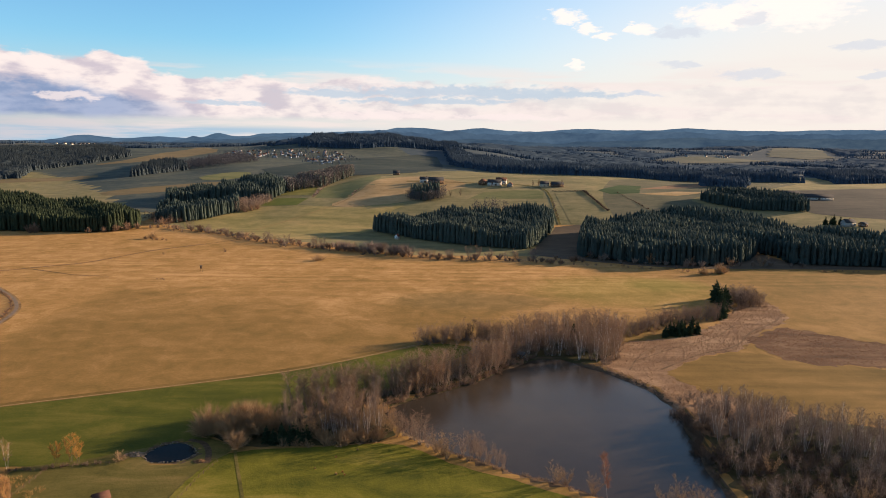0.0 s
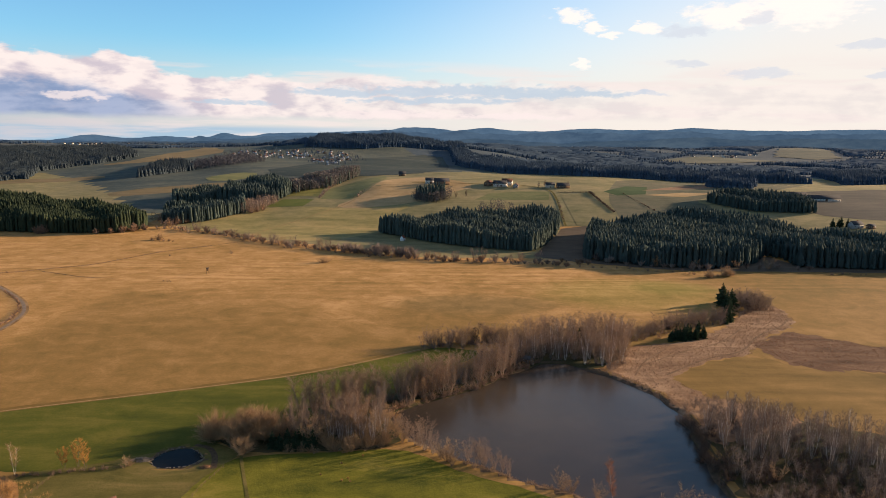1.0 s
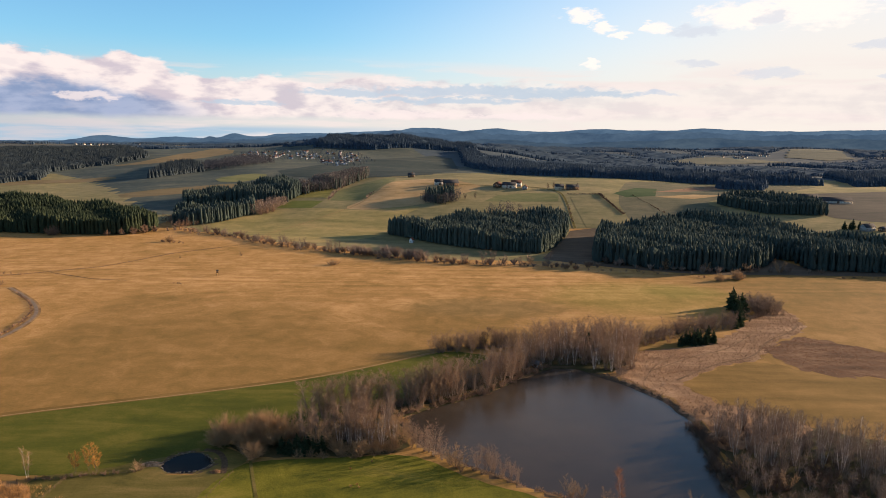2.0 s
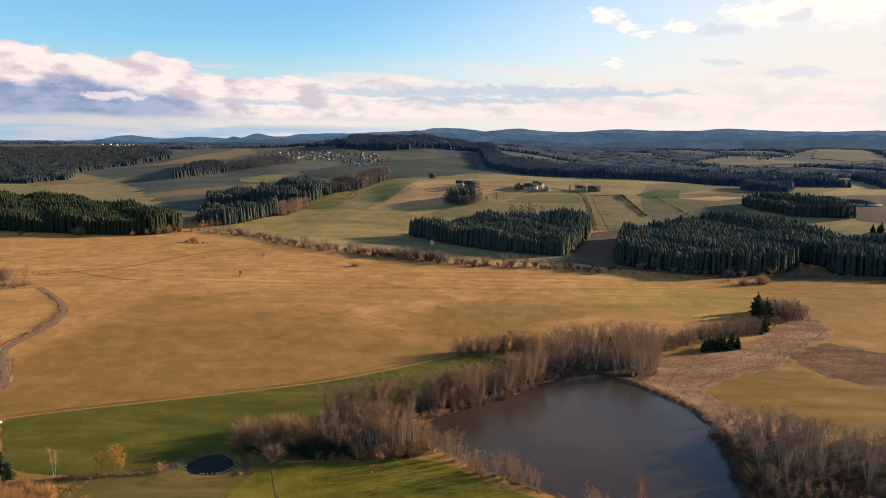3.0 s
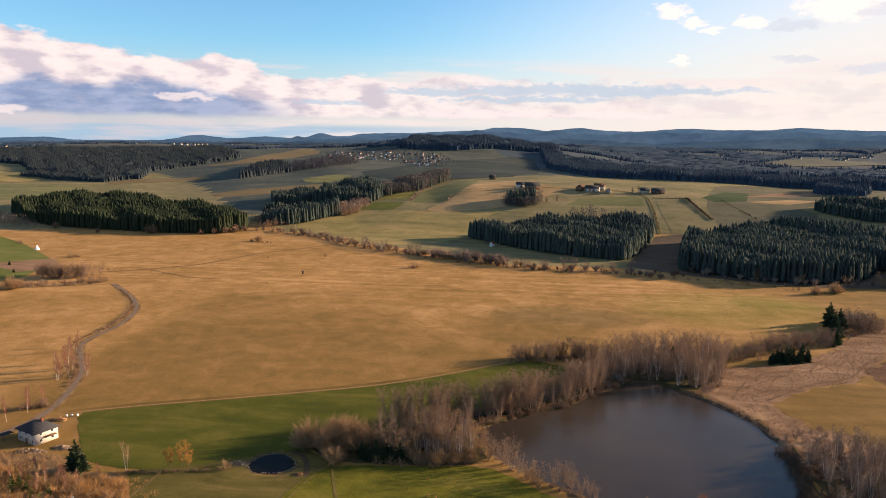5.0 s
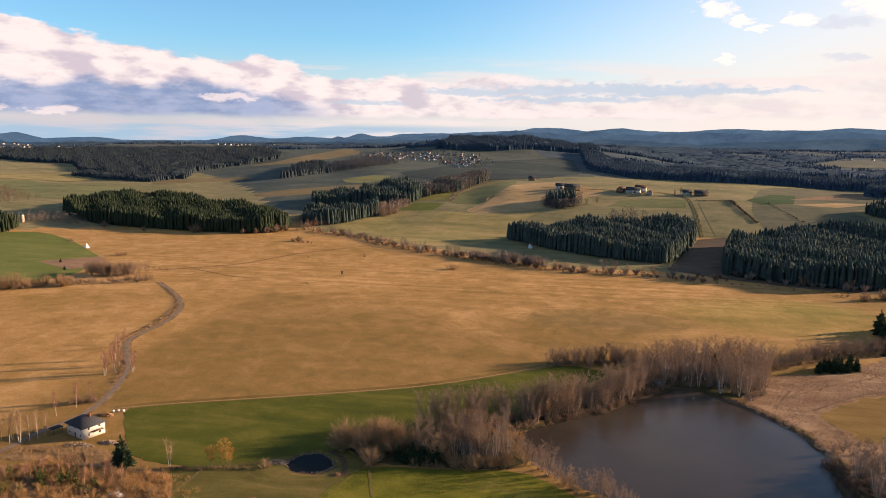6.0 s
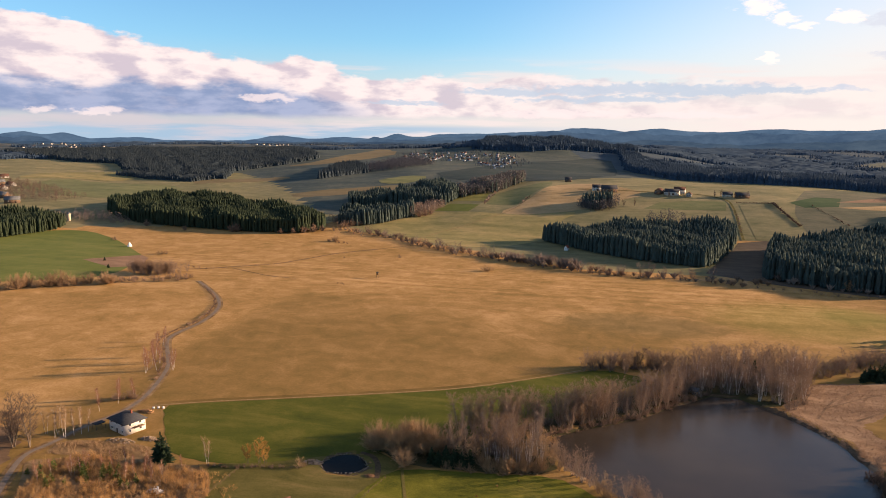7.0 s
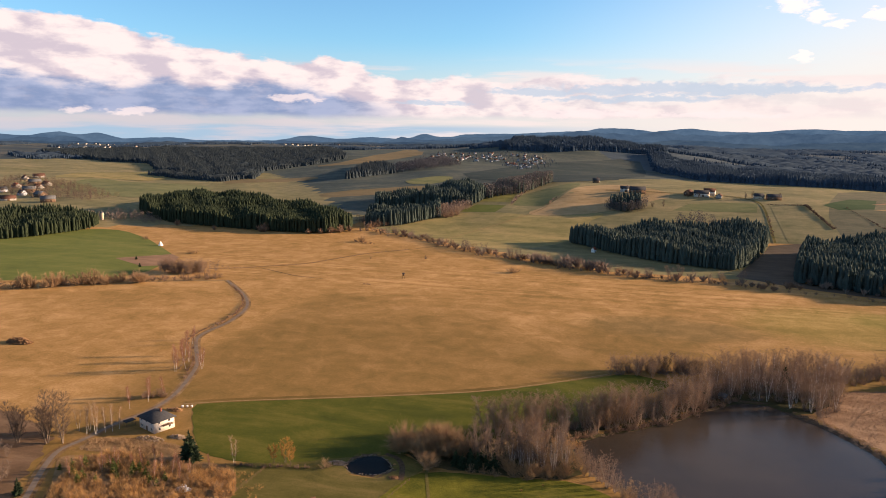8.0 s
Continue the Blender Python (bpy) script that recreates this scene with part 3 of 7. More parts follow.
def mesh_object(name, verts, tris, mats, slots=None, smooth=False):
    """One mesh object from arrays of corners and triangles (or quads)."""
    verts, tris = np.asarray(verts, np.float32), np.asarray(tris, np.int32)
    me = bpy.data.meshes.new(name)
    k = tris.shape[1]
    me.vertices.add(len(verts))
    me.vertices.foreach_set("co", verts.ravel())
    me.loops.add(tris.size)
    me.loops.foreach_set("vertex_index", tris.ravel())
    me.polygons.add(len(tris))
    me.polygons.foreach_set("loop_start", np.arange(0, tris.size, k, dtype=np.int32))
    me.polygons.foreach_set("loop_total", np.full(len(tris), k, np.int32))
    for m in mats if isinstance(mats, (list, tuple)) else [mats]:
        me.materials.append(m)
    if slots is not None:
        me.polygons.foreach_set("material_index", np.asarray(slots, np.int32))
    if smooth:
        me.polygons.foreach_set("use_smooth", np.ones(len(tris), bool))
    me.update(calc_edges=True)
    me.validate()
    return new(name, me)


def graded(fine_low, fine_high, step, low, high, growth, most):
    line = list(np.arange(fine_low, fine_high + 0.1, step))
    s, v = step, line[-1]
    while v < high:
        s = min(s * growth, most)
        v += s
        line.append(v)
    s, v = step, line[0]
    while v > low:
        s = min(s * growth, most)
        v -= s
        line.insert(0, v)
    return np.array(line)


# patchwork of far fields, dulled for cloud shade and blued for haze
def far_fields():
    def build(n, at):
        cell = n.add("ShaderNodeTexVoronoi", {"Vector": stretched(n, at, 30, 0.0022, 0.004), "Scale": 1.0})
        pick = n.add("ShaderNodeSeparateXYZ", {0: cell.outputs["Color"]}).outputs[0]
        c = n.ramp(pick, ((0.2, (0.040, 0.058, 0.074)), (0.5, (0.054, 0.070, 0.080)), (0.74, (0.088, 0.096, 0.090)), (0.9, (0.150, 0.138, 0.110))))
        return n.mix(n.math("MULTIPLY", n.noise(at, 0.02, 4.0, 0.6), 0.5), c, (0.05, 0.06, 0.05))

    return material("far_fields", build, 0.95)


GRID = {}


def mesh_z(x, y):
    """Height of the built ground sheet, between its corners."""
    xs, ys, z = GRID["x"], GRID["y"], GRID["z"]
    i = np.clip(np.searchsorted(xs, x) - 1, 0, len(xs) - 2)
    j = np.clip(np.searchsorted(ys, y) - 1, 0, len(ys) - 2)
    u, v = (x - xs[i]) / (xs[i + 1] - xs[i]), (y - ys[j]) / (ys[j + 1] - ys[j])
    return (z[j, i] * (1 - u) + z[j, i + 1] * u) * (1 - v) + (z[j + 1, i] * (1 - u) + z[j + 1, i + 1] * u) * v


def make_ground():
    xs = graded(-126, 126, 3, -1500, 1300, 1.07, 24)
    xs = np.r_[np.arange(-5000, xs[0] - 40, 70), xs, np.arange(xs[-1] + 70, 5001, 70)]
    ys = graded(198, 378, 3, -600, 2200, 1.05, 24)
    ys = np.r_[np.arange(-2500, ys[0] - 40, 90), ys, np.arange(ys[-1] + 50, 4951, 50)]
    X, Y = np.meshgrid(xs, ys)
    Z = ground_z(X.ravel(), Y.ravel())
    GRID.update(x=xs, y=ys, z=Z.reshape(X.shape))
    nx, ny = len(xs), len(ys)
    i = np.arange(nx * ny).reshape(ny, nx)
    quads = np.stack([i[:-1, :-1], i[:-1, 1:], i[1:, 1:], i[1:, :-1]], -1).reshape(-1, 4)
    cx, cy = X.ravel()[quads].mean(1), Y.ravel()[quads].mean(1)
    r = np.hypot(cx, cy)
    bearing = np.degrees(np.arctan2(-cx, cy))
    # past this distance the ground takes the slope tone darkened for cloud shade
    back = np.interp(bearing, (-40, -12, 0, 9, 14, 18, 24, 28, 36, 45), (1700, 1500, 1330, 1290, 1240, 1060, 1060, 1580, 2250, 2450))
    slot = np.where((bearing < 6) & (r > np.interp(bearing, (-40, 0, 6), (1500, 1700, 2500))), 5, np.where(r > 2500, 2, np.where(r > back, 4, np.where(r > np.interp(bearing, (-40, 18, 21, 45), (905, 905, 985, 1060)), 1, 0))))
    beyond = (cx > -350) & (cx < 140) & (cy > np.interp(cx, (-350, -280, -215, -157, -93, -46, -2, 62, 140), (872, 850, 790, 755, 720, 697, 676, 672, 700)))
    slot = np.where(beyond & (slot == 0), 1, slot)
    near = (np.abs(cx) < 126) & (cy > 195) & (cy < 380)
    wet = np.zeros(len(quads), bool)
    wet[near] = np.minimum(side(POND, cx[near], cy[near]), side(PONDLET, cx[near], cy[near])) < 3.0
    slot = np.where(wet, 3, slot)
    g = mesh_object("ground", np.stack([X.ravel(), Y.ravel(), Z], -1), quads, [M_MEADOW, M_HILL, far_fields(), M_BANK, M_SLOPE, M_FARHAZE], slot, True)
    tagged(g, "wide winter valley of dry golden grass rising to hills", "ground", kind="structure")
    return g


make_ground()

# the farthest ridges: bearing and height of their crests
RIDGE_FAR = ((-60, 150), (-45, 168), (-29, 172), (-25, 163), (-21, 169), (-19, 179), (-16, 164), (-13, 165), (-11, 172), (-8, 154), (-6.5, 151), (-4.5, 160), (-2.9, 171), (-1, 156), (-0.4, 150), (0.6, 161), (1.8, 170), (3.6, 170), (5, 151),
             (7, 145), (10, 131), (14, 124), (15.6, 105), (16.6, 109), (17.5, 123), (18.6, 99), (20, 91), (22, 100), (24, 86), (26.8, 105), (29.6, 72), (35, 73), (37, 90), (40, 82), (41.9, 114), (43, 105), (44.2, 119), (46.5, 98), (48, 104), (60, 96))
RIDGE_NEAR = ((-60, 100), (-27, 119), (-23, 106), (-19, 119), (-15, 99), (-11, 89), (-9, 76), (-6, 86), (-2.5, 100), (0, 87), (5, 80), (14, 84), (20, 70), (24, 68), (30, 58), (40, 62), (48, 70), (60, 68))


def ridge(crests, foot, crest, mat, label, rough, seed):
    """A long far range of hills along an arc, with a ragged wooded crest."""
    r = np.random.RandomState(seed)
    b = np.arange(-60, 60.01, 0.1)
    p = np.array(crests, float)
    i, t, m = hermite(p[:, 1], p[:, 0], b)
    h = np.diff(p[:, 0])[i]
    z = (2 * t**3 - 3 * t**2 + 1) * p[i, 1] + (t**3 - 2 * t**2 + t) * h * m[i] + (3 * t**2 - 2 * t**3) * p[i + 1, 1] + (t**3 - t**2) * h * m[i + 1]
    z = z + rough * (0.5 * np.sin(b * 2.1 + seed) + 0.35 * np.sin(b * 5.3) + 0.3 * r.uniform(-1, 1, len(b)))
    rows = []
    for f in np.linspace(0, 1, 9):
        d = foot + (crest - foot) * f
        s = f * f * (3 - 2 * f)
        rows.append(np.stack([-d * np.sin(np.radians(b)), d * np.cos(np.radians(b)), 40 + (z - 40) * s + r.uniform(-2, 2, len(b)) * (f < 1)], -1))
    v = np.vstack(rows)
    n = len(b)
    k = np.arange(n * 9).reshape(9, n)
    quads = np.stack([k[:-1, :-1], k[1:, :-1], k[1:, 1:], k[:-1, 1:]], -1).reshape(-1, 4)
    tagged(mesh_object("backdrop_ridge", v, quads, mat, smooth=True), label, "hills", kind="structure")


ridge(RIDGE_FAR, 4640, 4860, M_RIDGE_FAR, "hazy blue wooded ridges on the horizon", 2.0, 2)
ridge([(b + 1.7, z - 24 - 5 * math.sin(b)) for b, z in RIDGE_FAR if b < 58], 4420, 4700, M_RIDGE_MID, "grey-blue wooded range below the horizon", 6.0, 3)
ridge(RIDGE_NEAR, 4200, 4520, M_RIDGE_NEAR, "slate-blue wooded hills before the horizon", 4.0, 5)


def sheet(name, poly, z, mat, label, category):
    from mathutils.geometry import tessellate_polygon
    p = [Vector((x, y, z)) for x, y in poly]
    ob = mesh_object(name, [tuple(v) for v in p], tessellate_polygon([p]), mat)
    return tagged(ob, label, category, kind="structure")


def grown(poly, by):
    c = np.mean(poly, 0)
    return [tuple(c + (np.array(p) - c) * (1 + by / max(np.hypot(*(np.array(p) - c)), 1e-6))) for p in poly]


sheet("water_pond", grown(POND, 6), -0.55, M_WATER, "brown fish pond water mirroring pale sky and trees", "pond")
sheet("water_small_pond", grown(PONDLET, 1.0), -0.16, M_WATER_DARK, "small dark oval pond ringed with stones", "pond")


def rounded(poly, times=2, closed=True):
    p = np.array(poly, float)
    for _ in range(times):
        q = np.roll(p, -1, 0) if closed else p[1:]
        a = p if closed else p[:-1]
        cut = np.stack([a * 0.78 + q * 0.22, a * 0.22 + q * 0.78], 1).reshape(-1, 2)
        p = cut if closed else np.vstack([p[:1], cut, p[-1:]])
    return p


def field(name, poly, mat, label, category="field", cell=None, lift=None, soft=1, ragged=0.0):
    """A patch of land of its own cover, draped on the ground."""
    from mathutils.geometry import delaunay_2d_cdt
    p = rounded(poly, soft) if soft else np.array(poly, float)
    far = float(np.hypot(*p.mean(0)))
    cell = cell or max(4.0, far / 90)
    lift = lift or (0.06 if far < 900 else 0.15 if far < 1300 else 0.4)
    edge = []
    for a, b in zip(p, np.roll(p, -1, 0)):
        k = max(1, int(np.hypot(*(b - a)) / (cell if not ragged or far > 700 else cell / 3)))
        for j in range(k):
            edge.append(a + (b - a) * j / k)
    edge = np.array(edge)
    if ragged:
        edge += ragged * np.stack([0.6 * np.sin(edge[:, 0] * 0.31 + edge[:, 1] * 0.17) + 0.4 * np.sin(edge[:, 1] * 0.9), 0.6 * np.cos(edge[:, 0] * 0.19 - edge[:, 1] * 0.33) + 0.4 * np.cos(edge[:, 0] * 0.8)], 1)
    (x0, y0), (x1, y1) = edge.min(0), edge.max(0)
    gx, gy = np.meshgrid(np.arange(x0 + cell / 2, x1, cell), np.arange(y0 + cell / 2, y1, cell))
    inner = np.stack([gx.ravel(), gy.ravel()], 1)
    inner = inner[side(edge, inner[:, 0], inner[:, 1]) < -cell * 0.4] if len(inner) else inner
    pts = [Vector(v) for v in np.vstack([edge, inner])]
    n = len(edge)
    vs, _, fs, *_ = delaunay_2d_cdt(pts, [], [list(range(n))], 1, 1e-4, False)
    v = np.array([tuple(q) for q in vs])
    z = mesh_z(v[:, 0], v[:, 1]) + lift
    tris = np.array([f for f in fs if len(f) == 3])
    mid = v[tris].mean(1)
    tris = tris[side(edge, mid[:, 0], mid[:, 1]) < 0]
    a, b, c = v[tris[:, 0]], v[tris[:, 1]], v[tris[:, 2]]
    area = (b[:, 0] - a[:, 0]) * (c[:, 1] - a[:, 1]) - (b[:, 1] - a[:, 1]) * (c[:, 0] - a[:, 0])
    tris = np.where((area < 0)[:, None], tris[:, ::-1], tris)[np.abs(area) > cell * cell * 0.004]
    ob = mesh_object(name, np.column_stack([v, z]), tris, mat, smooth=True)
    return tagged(ob, label, category, kind="structure")


def ribbon(name, line, width, mat, label, category="road", lift=0.12, kind="structure"):
    p = rounded(line, 3, closed=False)
    fine = [p[0]]
    for a, b in zip(p[:-1], p[1:]):
        k = max(1, int(np.hypot(*(b - a)) / max(3.0, np.hypot(*a) / 60)))
        fine += [a + (b - a) * (j + 1) / k for j in range(k)]
    p = np.array(fine)
    d = np.gradient(p, axis=0)
    d /= np.maximum(np.hypot(d[:, 0], d[:, 1]), 1e-6)[:, None]
    s = np.stack([-d[:, 1], d[:, 0]], 1)
    k = len(p)
    v = np.vstack([p + s * width / 2, p, p - s * width / 2])
    z = mesh_z(v[:, 0], v[:, 1]) + lift
    z[k:2 * k] += width * 0.015
    i = np.arange(k - 1)
    quads = np.vstack([np.stack([i + k * c, i + k * (c + 1), i + 1 + k * (c + 1), i + 1 + k * c], 1) for c in (0, 1)])
    return tagged(mesh_object(name, np.column_stack([v, z]), quads, mat, smooth=True), label, category, kind=kind)


# fields of the valley
field("field_green", ((-204, 278), (-188, 285), (-158, 297), (-114, 316), (-83, 329), (-62, 341), (-25, 369), (-5, 385), (22, 376), (2, 350), (-24, 308), (-45, 283), (-75, 262), (-90, 255), (-110, 247), (-128, 236), (-150, 230), (-168, 232), (-185, 252)),
      M_GREEN, "fresh green meadow with mowing marks", ragged=0.5)
field("field_lawn", ((-88, 205), (-83, 235), (-75, 245), (-46, 249), (-17, 253), (-6, 244), (6, 234), (24, 224), (40, 214), (58, 200), (60, 150), (-40, 140), (-95, 150)),
      M_LAWN, "bright green pasture beside the pond", ragged=0.4)
field("field_worn", ((-152, 227), (-130, 238), (-112, 250), (-92, 258), (-76, 248), (-80, 238), (-84, 228), (-88, 205), (-95, 150), (-132, 150), (-140, 190)),
      M_OLIVE, "worn olive-brown pasture with bare earth", cell=2.0, lift=0.04)
field("field_crop", ((-735, 640), (-740, 715), (-700, 768), (-655, 768), (-578, 717), (-511, 659), (-479, 631), (-460, 612), (-434, 525), (-481, 495), (-529, 470), (-600, 440)),
      M_CROP, "young green winter crop field")
field("field_plough", ((-518, 592), (-478, 630), (-460, 617), (-440, 577), (-462, 563)), M_SOIL, "small bare ploughed strip", soft=0, lift=0.15)
field("field_reed", ((78, 346), (91, 316), (103, 292), (121, 310), (108, 337), (142, 366), (167, 375), (189, 411), (212, 428), (228, 453), (234, 502), (205, 480), (178, 436), (137, 396), (100, 390)),
      M_REED, "pinkish dry reed and sedge beside the pond", lift=0.04, ragged=2.2, soft=2)
field("field_reed_bank", ((97, 294), (122, 313), (136, 298), (152, 284), (140, 274), (120, 268), (103, 258), (99, 276)), M_REED, "tangled dry reed between pond and grove", lift=0.2, ragged=2.0, soft=2)
field("field_heather", ((172, 396), (190, 408), (212, 426), (224, 410), (260, 386), (275, 340), (228, 349), (193, 349), (181, 364), (177, 380)), M_BROWN, "dark brown rough marsh grass", lift=0.08, ragged=3.5, soft=2)
field("field_gold", ((108, 337), (141, 364), (167, 375), (189, 352), (228, 346), (275, 320), (240, 255), (186, 268), (150, 285), (122, 311)), M_GOLD, "yellow-green meadow between reeds and grove", lift=0.06, ragged=2.4, soft=2)
field("field_grove_floor", ((100, 290), (122, 309), (150, 283), (186, 266), (210, 235), (180, 170), (110, 175), (95, 205), (96, 245)), M_WOODFLOOR, "leaf-strewn grove floor, darkened for tree shade", lift=0.07, ragged=1.0)
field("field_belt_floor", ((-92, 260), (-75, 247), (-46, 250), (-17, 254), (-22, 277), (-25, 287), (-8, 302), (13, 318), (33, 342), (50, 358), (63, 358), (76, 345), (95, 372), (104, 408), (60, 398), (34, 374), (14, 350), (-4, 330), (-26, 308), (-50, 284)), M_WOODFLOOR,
      "brown leaf litter, darkened for shade under the pond trees", lift=0.08, ragged=0.6, cell=3.0)
field("field_garden", ((-205, 220), (-178, 228), (-168, 226), (-148, 227), (-134, 205), (-140, 170), (-190, 168), (-203, 192), (-214, 206), (-221, 214)), M_BRUSHY, "rough brown garden ground below the house", lift=0.07)
field("field_building_plot", ((-220, 232), (-208, 236), (-193, 238), (-178, 236), (-168, 228), (-196, 224), (-218, 220)), M_BRUSHY, "dry brushy grass on the building plot", lift=0.1)
field("field_shady_plot", ((-300, 150), (-205, 150), (-208, 178), (-222, 200), (-229, 214), (-236, 226), (-250, 236), (-275, 244), (-305, 248)), M_TRODDEN, "leafy brown ground under garden trees", lift=0.06, ragged=2.0)

# fields of the hillside
field("field_slope", ((-341, 872), (-290, 960), (-262, 1010), (-205, 1000), (-165, 990), (-120, 985), (-60, 1012), (-53, 1000), (-73, 963), (-85, 851), (-141, 770), (-234, 810)), M_YELLOW, "sloping yellow-green pasture")
field("field_gold_slope", ((-132, 1060), (-104, 1193), (-47, 1222), (0, 1175), (45, 1107), (-7, 1056), (-55, 1015), (-125, 984), (-167, 996)), M_GOLDHILL, "golden dry pasture on the sunny slope")
field("field_strip_green", ((-193, 1132), (-152, 1200), (-112, 1258), (-106, 1195), (-138, 1066), (-144, 1046), (-191, 1049)), M_SOFTGREEN, "soft green strip field", soft=0)
field("field_yellow_patch", ((-249, 1130), (-205, 1182), (-199, 1070), (-253, 1085)), M_FRESH, "yellow-green hay strip beside the wood", soft=0)
field("field_bright", ((-266, 1015), (-250, 1062), (-201, 1047), (-209, 1002)), M_CROP, "bright green crop strip", soft=0)
field("field_under_village", ((-389, 1404), (-311, 1593), (-250, 1800), (-26, 2150), (6, 1479), (-40, 1330), (-87, 1287), (-146, 1260)), M_CLOUDSHADE, "green slope under the village, darkened for cloud shade")
field("field_crossroads", ((37, 1031), (60, 1066), (110, 1082), (153, 1082), (147, 1037)), M_SOFTGREEN, "small green paddock below the farm", soft=0)
field("field_right_hill", ((226, 900), (234, 1058), (300, 1258), (480, 1285), (640, 1255), (520, 1135), (430, 1075), (384, 1060), (358, 1030), (372, 990), (330, 930), (290, 915)), M_HILLSHADE, "green hill pasture above the spruce wood, darkened for cloud shade", soft=1, lift=0.08)
field("field_farm_pasture", ((165, 905), (168, 1066), (212, 1066), (209, 1040), (216, 1000), (212, 940), (196, 890)), M_HILL, "dry yellow pasture between hedges", soft=0)
field("field_hill_green", ((237, 1085), (262, 1118), (286, 1150), (322, 1155), (299, 1078), (252, 1061)), M_DEEPGREEN, "deep green crop field on the hill", soft=0)
field("field_red_soil", ((304, 1116), (380, 1179), (458, 1233), (433, 1163), (367, 1138)), M_SOIL, "reddish ploughed strip on the hill", soft=0)
field("field_hill_strip", ((296, 1073), (366, 1109), (409, 1099), (353, 1066)), M_GOLDHILL, "pale grass strip above the wood", soft=0)
field("field_between_woods", ((84, 692), (142, 888), (182, 904), (130, 655)), M_FALLOW, "brown fallow strip between two woods", soft=0)
field("field_wood_foot", ((108, 672), (135, 655), (190, 629), (235, 620), (300, 624), (420, 619), (580, 628), (580, 650), (420, 640), (326, 655), (322, 712), (290, 668), (268, 650), (235, 640), (190, 648), (150, 672), (126, 690)), M_FALLOW, "brownish sedge strip along the foot of the wood", lift=0.1, ragged=1.5)
field("field_right_slope", ((430, 1070), (514, 1120), (700, 1180), (900, 1250), (900, 800), (620, 850), (520, 890), (480, 925), (500, 985), (470, 1030)), M_DIMFALLOW, "brown fallow land round the long barns", soft=2, ragged=3.0)
field("field_left_tan", ((-839, 1275), (-785, 1332), (-681, 1394), (-704, 1443), (-817, 1386), (-878, 1353)), M_TANDULL, "long pale field band")
field("field_mid_tan", ((-566, 1157), (-509, 1206), (-391, 1278), (-375, 1225), (-468, 1153), (-539, 1119)), M_TANDULL, "pale grass band on the long slope")
field("field_left_top", ((-773, 1769), (-790, 2050), (-815, 2450), (-640, 2060), (-670, 1902), (-710, 1687), (-830, 1640)), M_TANDULL, "pale field on the hilltop")
field("field_left_green", ((-461, 1327), (-417, 1400), (-369, 1392), (-385, 1293), (-433, 1278)), M_SOFTGREEN, "green band of winter crop")
field("field_village_left", ((-1153, 1139), (-1168, 1293), (-1001, 1250), (-819, 1239), (-772, 1063), (-886, 1017)), M_SOFTGREEN, "soft green meadow behind the hamlet")
field("field_far_left", ((-1258, 1245), (-1295, 1399), (-1101, 1457), (-1000, 1300), (-1168, 1293)), M_YELLOW, "pale field behind the hamlet")
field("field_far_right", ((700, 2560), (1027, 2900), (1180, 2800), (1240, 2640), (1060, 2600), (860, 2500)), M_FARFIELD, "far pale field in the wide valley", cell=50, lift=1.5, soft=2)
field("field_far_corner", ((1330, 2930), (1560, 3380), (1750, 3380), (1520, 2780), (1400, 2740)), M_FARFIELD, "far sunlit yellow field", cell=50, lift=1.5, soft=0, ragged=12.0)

# lanes and tracks
ribbon("road_ditch", ((-351, 592), (-324, 579), (-300, 567), (-272, 564)), 1.0, M_BANK, "shallow grassy ditch in the meadow")
ribbon("road_ditch_far", ((-395, 573), (-386, 577), (-367, 586), (-349, 602), (-321, 622), (-305, 657), (-289, 697), (-251, 740), (-225, 775)), 1.1, M_BANK, "shallow reedy ditch towards the stream")
ribbon("road_pasture_path", ((-234, 825), (-220, 877), (-187, 934), (-152, 1001), (-138, 1042)), 1.5, M_TRACK, "pale path climbing the pasture", lift=0.5)
ribbon("trim_verge", ((-195, 165), (-206, 185), (-218, 204), (-225, 218), (-222, 230), (-222, 246), (-216, 264), (-218, 283), (-226, 306), (-236, 329), (-266, 368), (-270, 383), (-269, 410), (-275, 438), (-283, 458), (-300, 483), (-329, 513), (-348, 531)),
       5.4, M_BRUSHY, "rough tan verge beside the lane", "verge", lift=0.06)
ribbon("road_lane", ((-195, 165), (-206, 185), (-218, 204), (-225, 218), (-222, 230), (-222, 246), (-216, 264), (-218, 283), (-226, 306), (-236, 329), (-266, 368), (-270, 383), (-269, 410), (-275, 438), (-283, 458), (-300, 483), (-329, 513), (-348, 531)),
       2.3, M_ASPHALT, "narrow winding asphalt lane")
ribbon("trim_track_verge", ((-207, 277), (-188, 287), (-139, 307), (-83, 331.5), (-62, 344.5), (-38, 362.5), (-15, 381.5)), 5.0, M_GOLD, "rough tan grass beside the earth track", "verge", lift=0.09)
ribbon("road_track", ((-207, 276), (-188, 286), (-139, 306), (-83, 330), (-62, 343), (-38, 361), (-15, 380)), 1.7, M_TRACK, "pale earth track along the meadow edge")
ribbon("road_pond_path", ((-96, 254), (-90, 252), (-86, 246), (-84, 240), (-83, 235)), 2.2, M_BANK, "worn earth path round the small pond", "path", lift=0.07)
ribbon("road_hill", ((150, 900), (153, 950), (159, 1042), (157, 1093), (120, 1125), (60, 1125), (-10, 1130), (-60, 1140)), 2.6, M_OLIVE, "farm track climbing the hill", lift=0.6)
ribbon("road_side", ((-348, 531), (-400, 512), (-450, 474), (-500, 440), (-560, 395)), 2.5, M_TRACK, "grassy track beside the crop field")
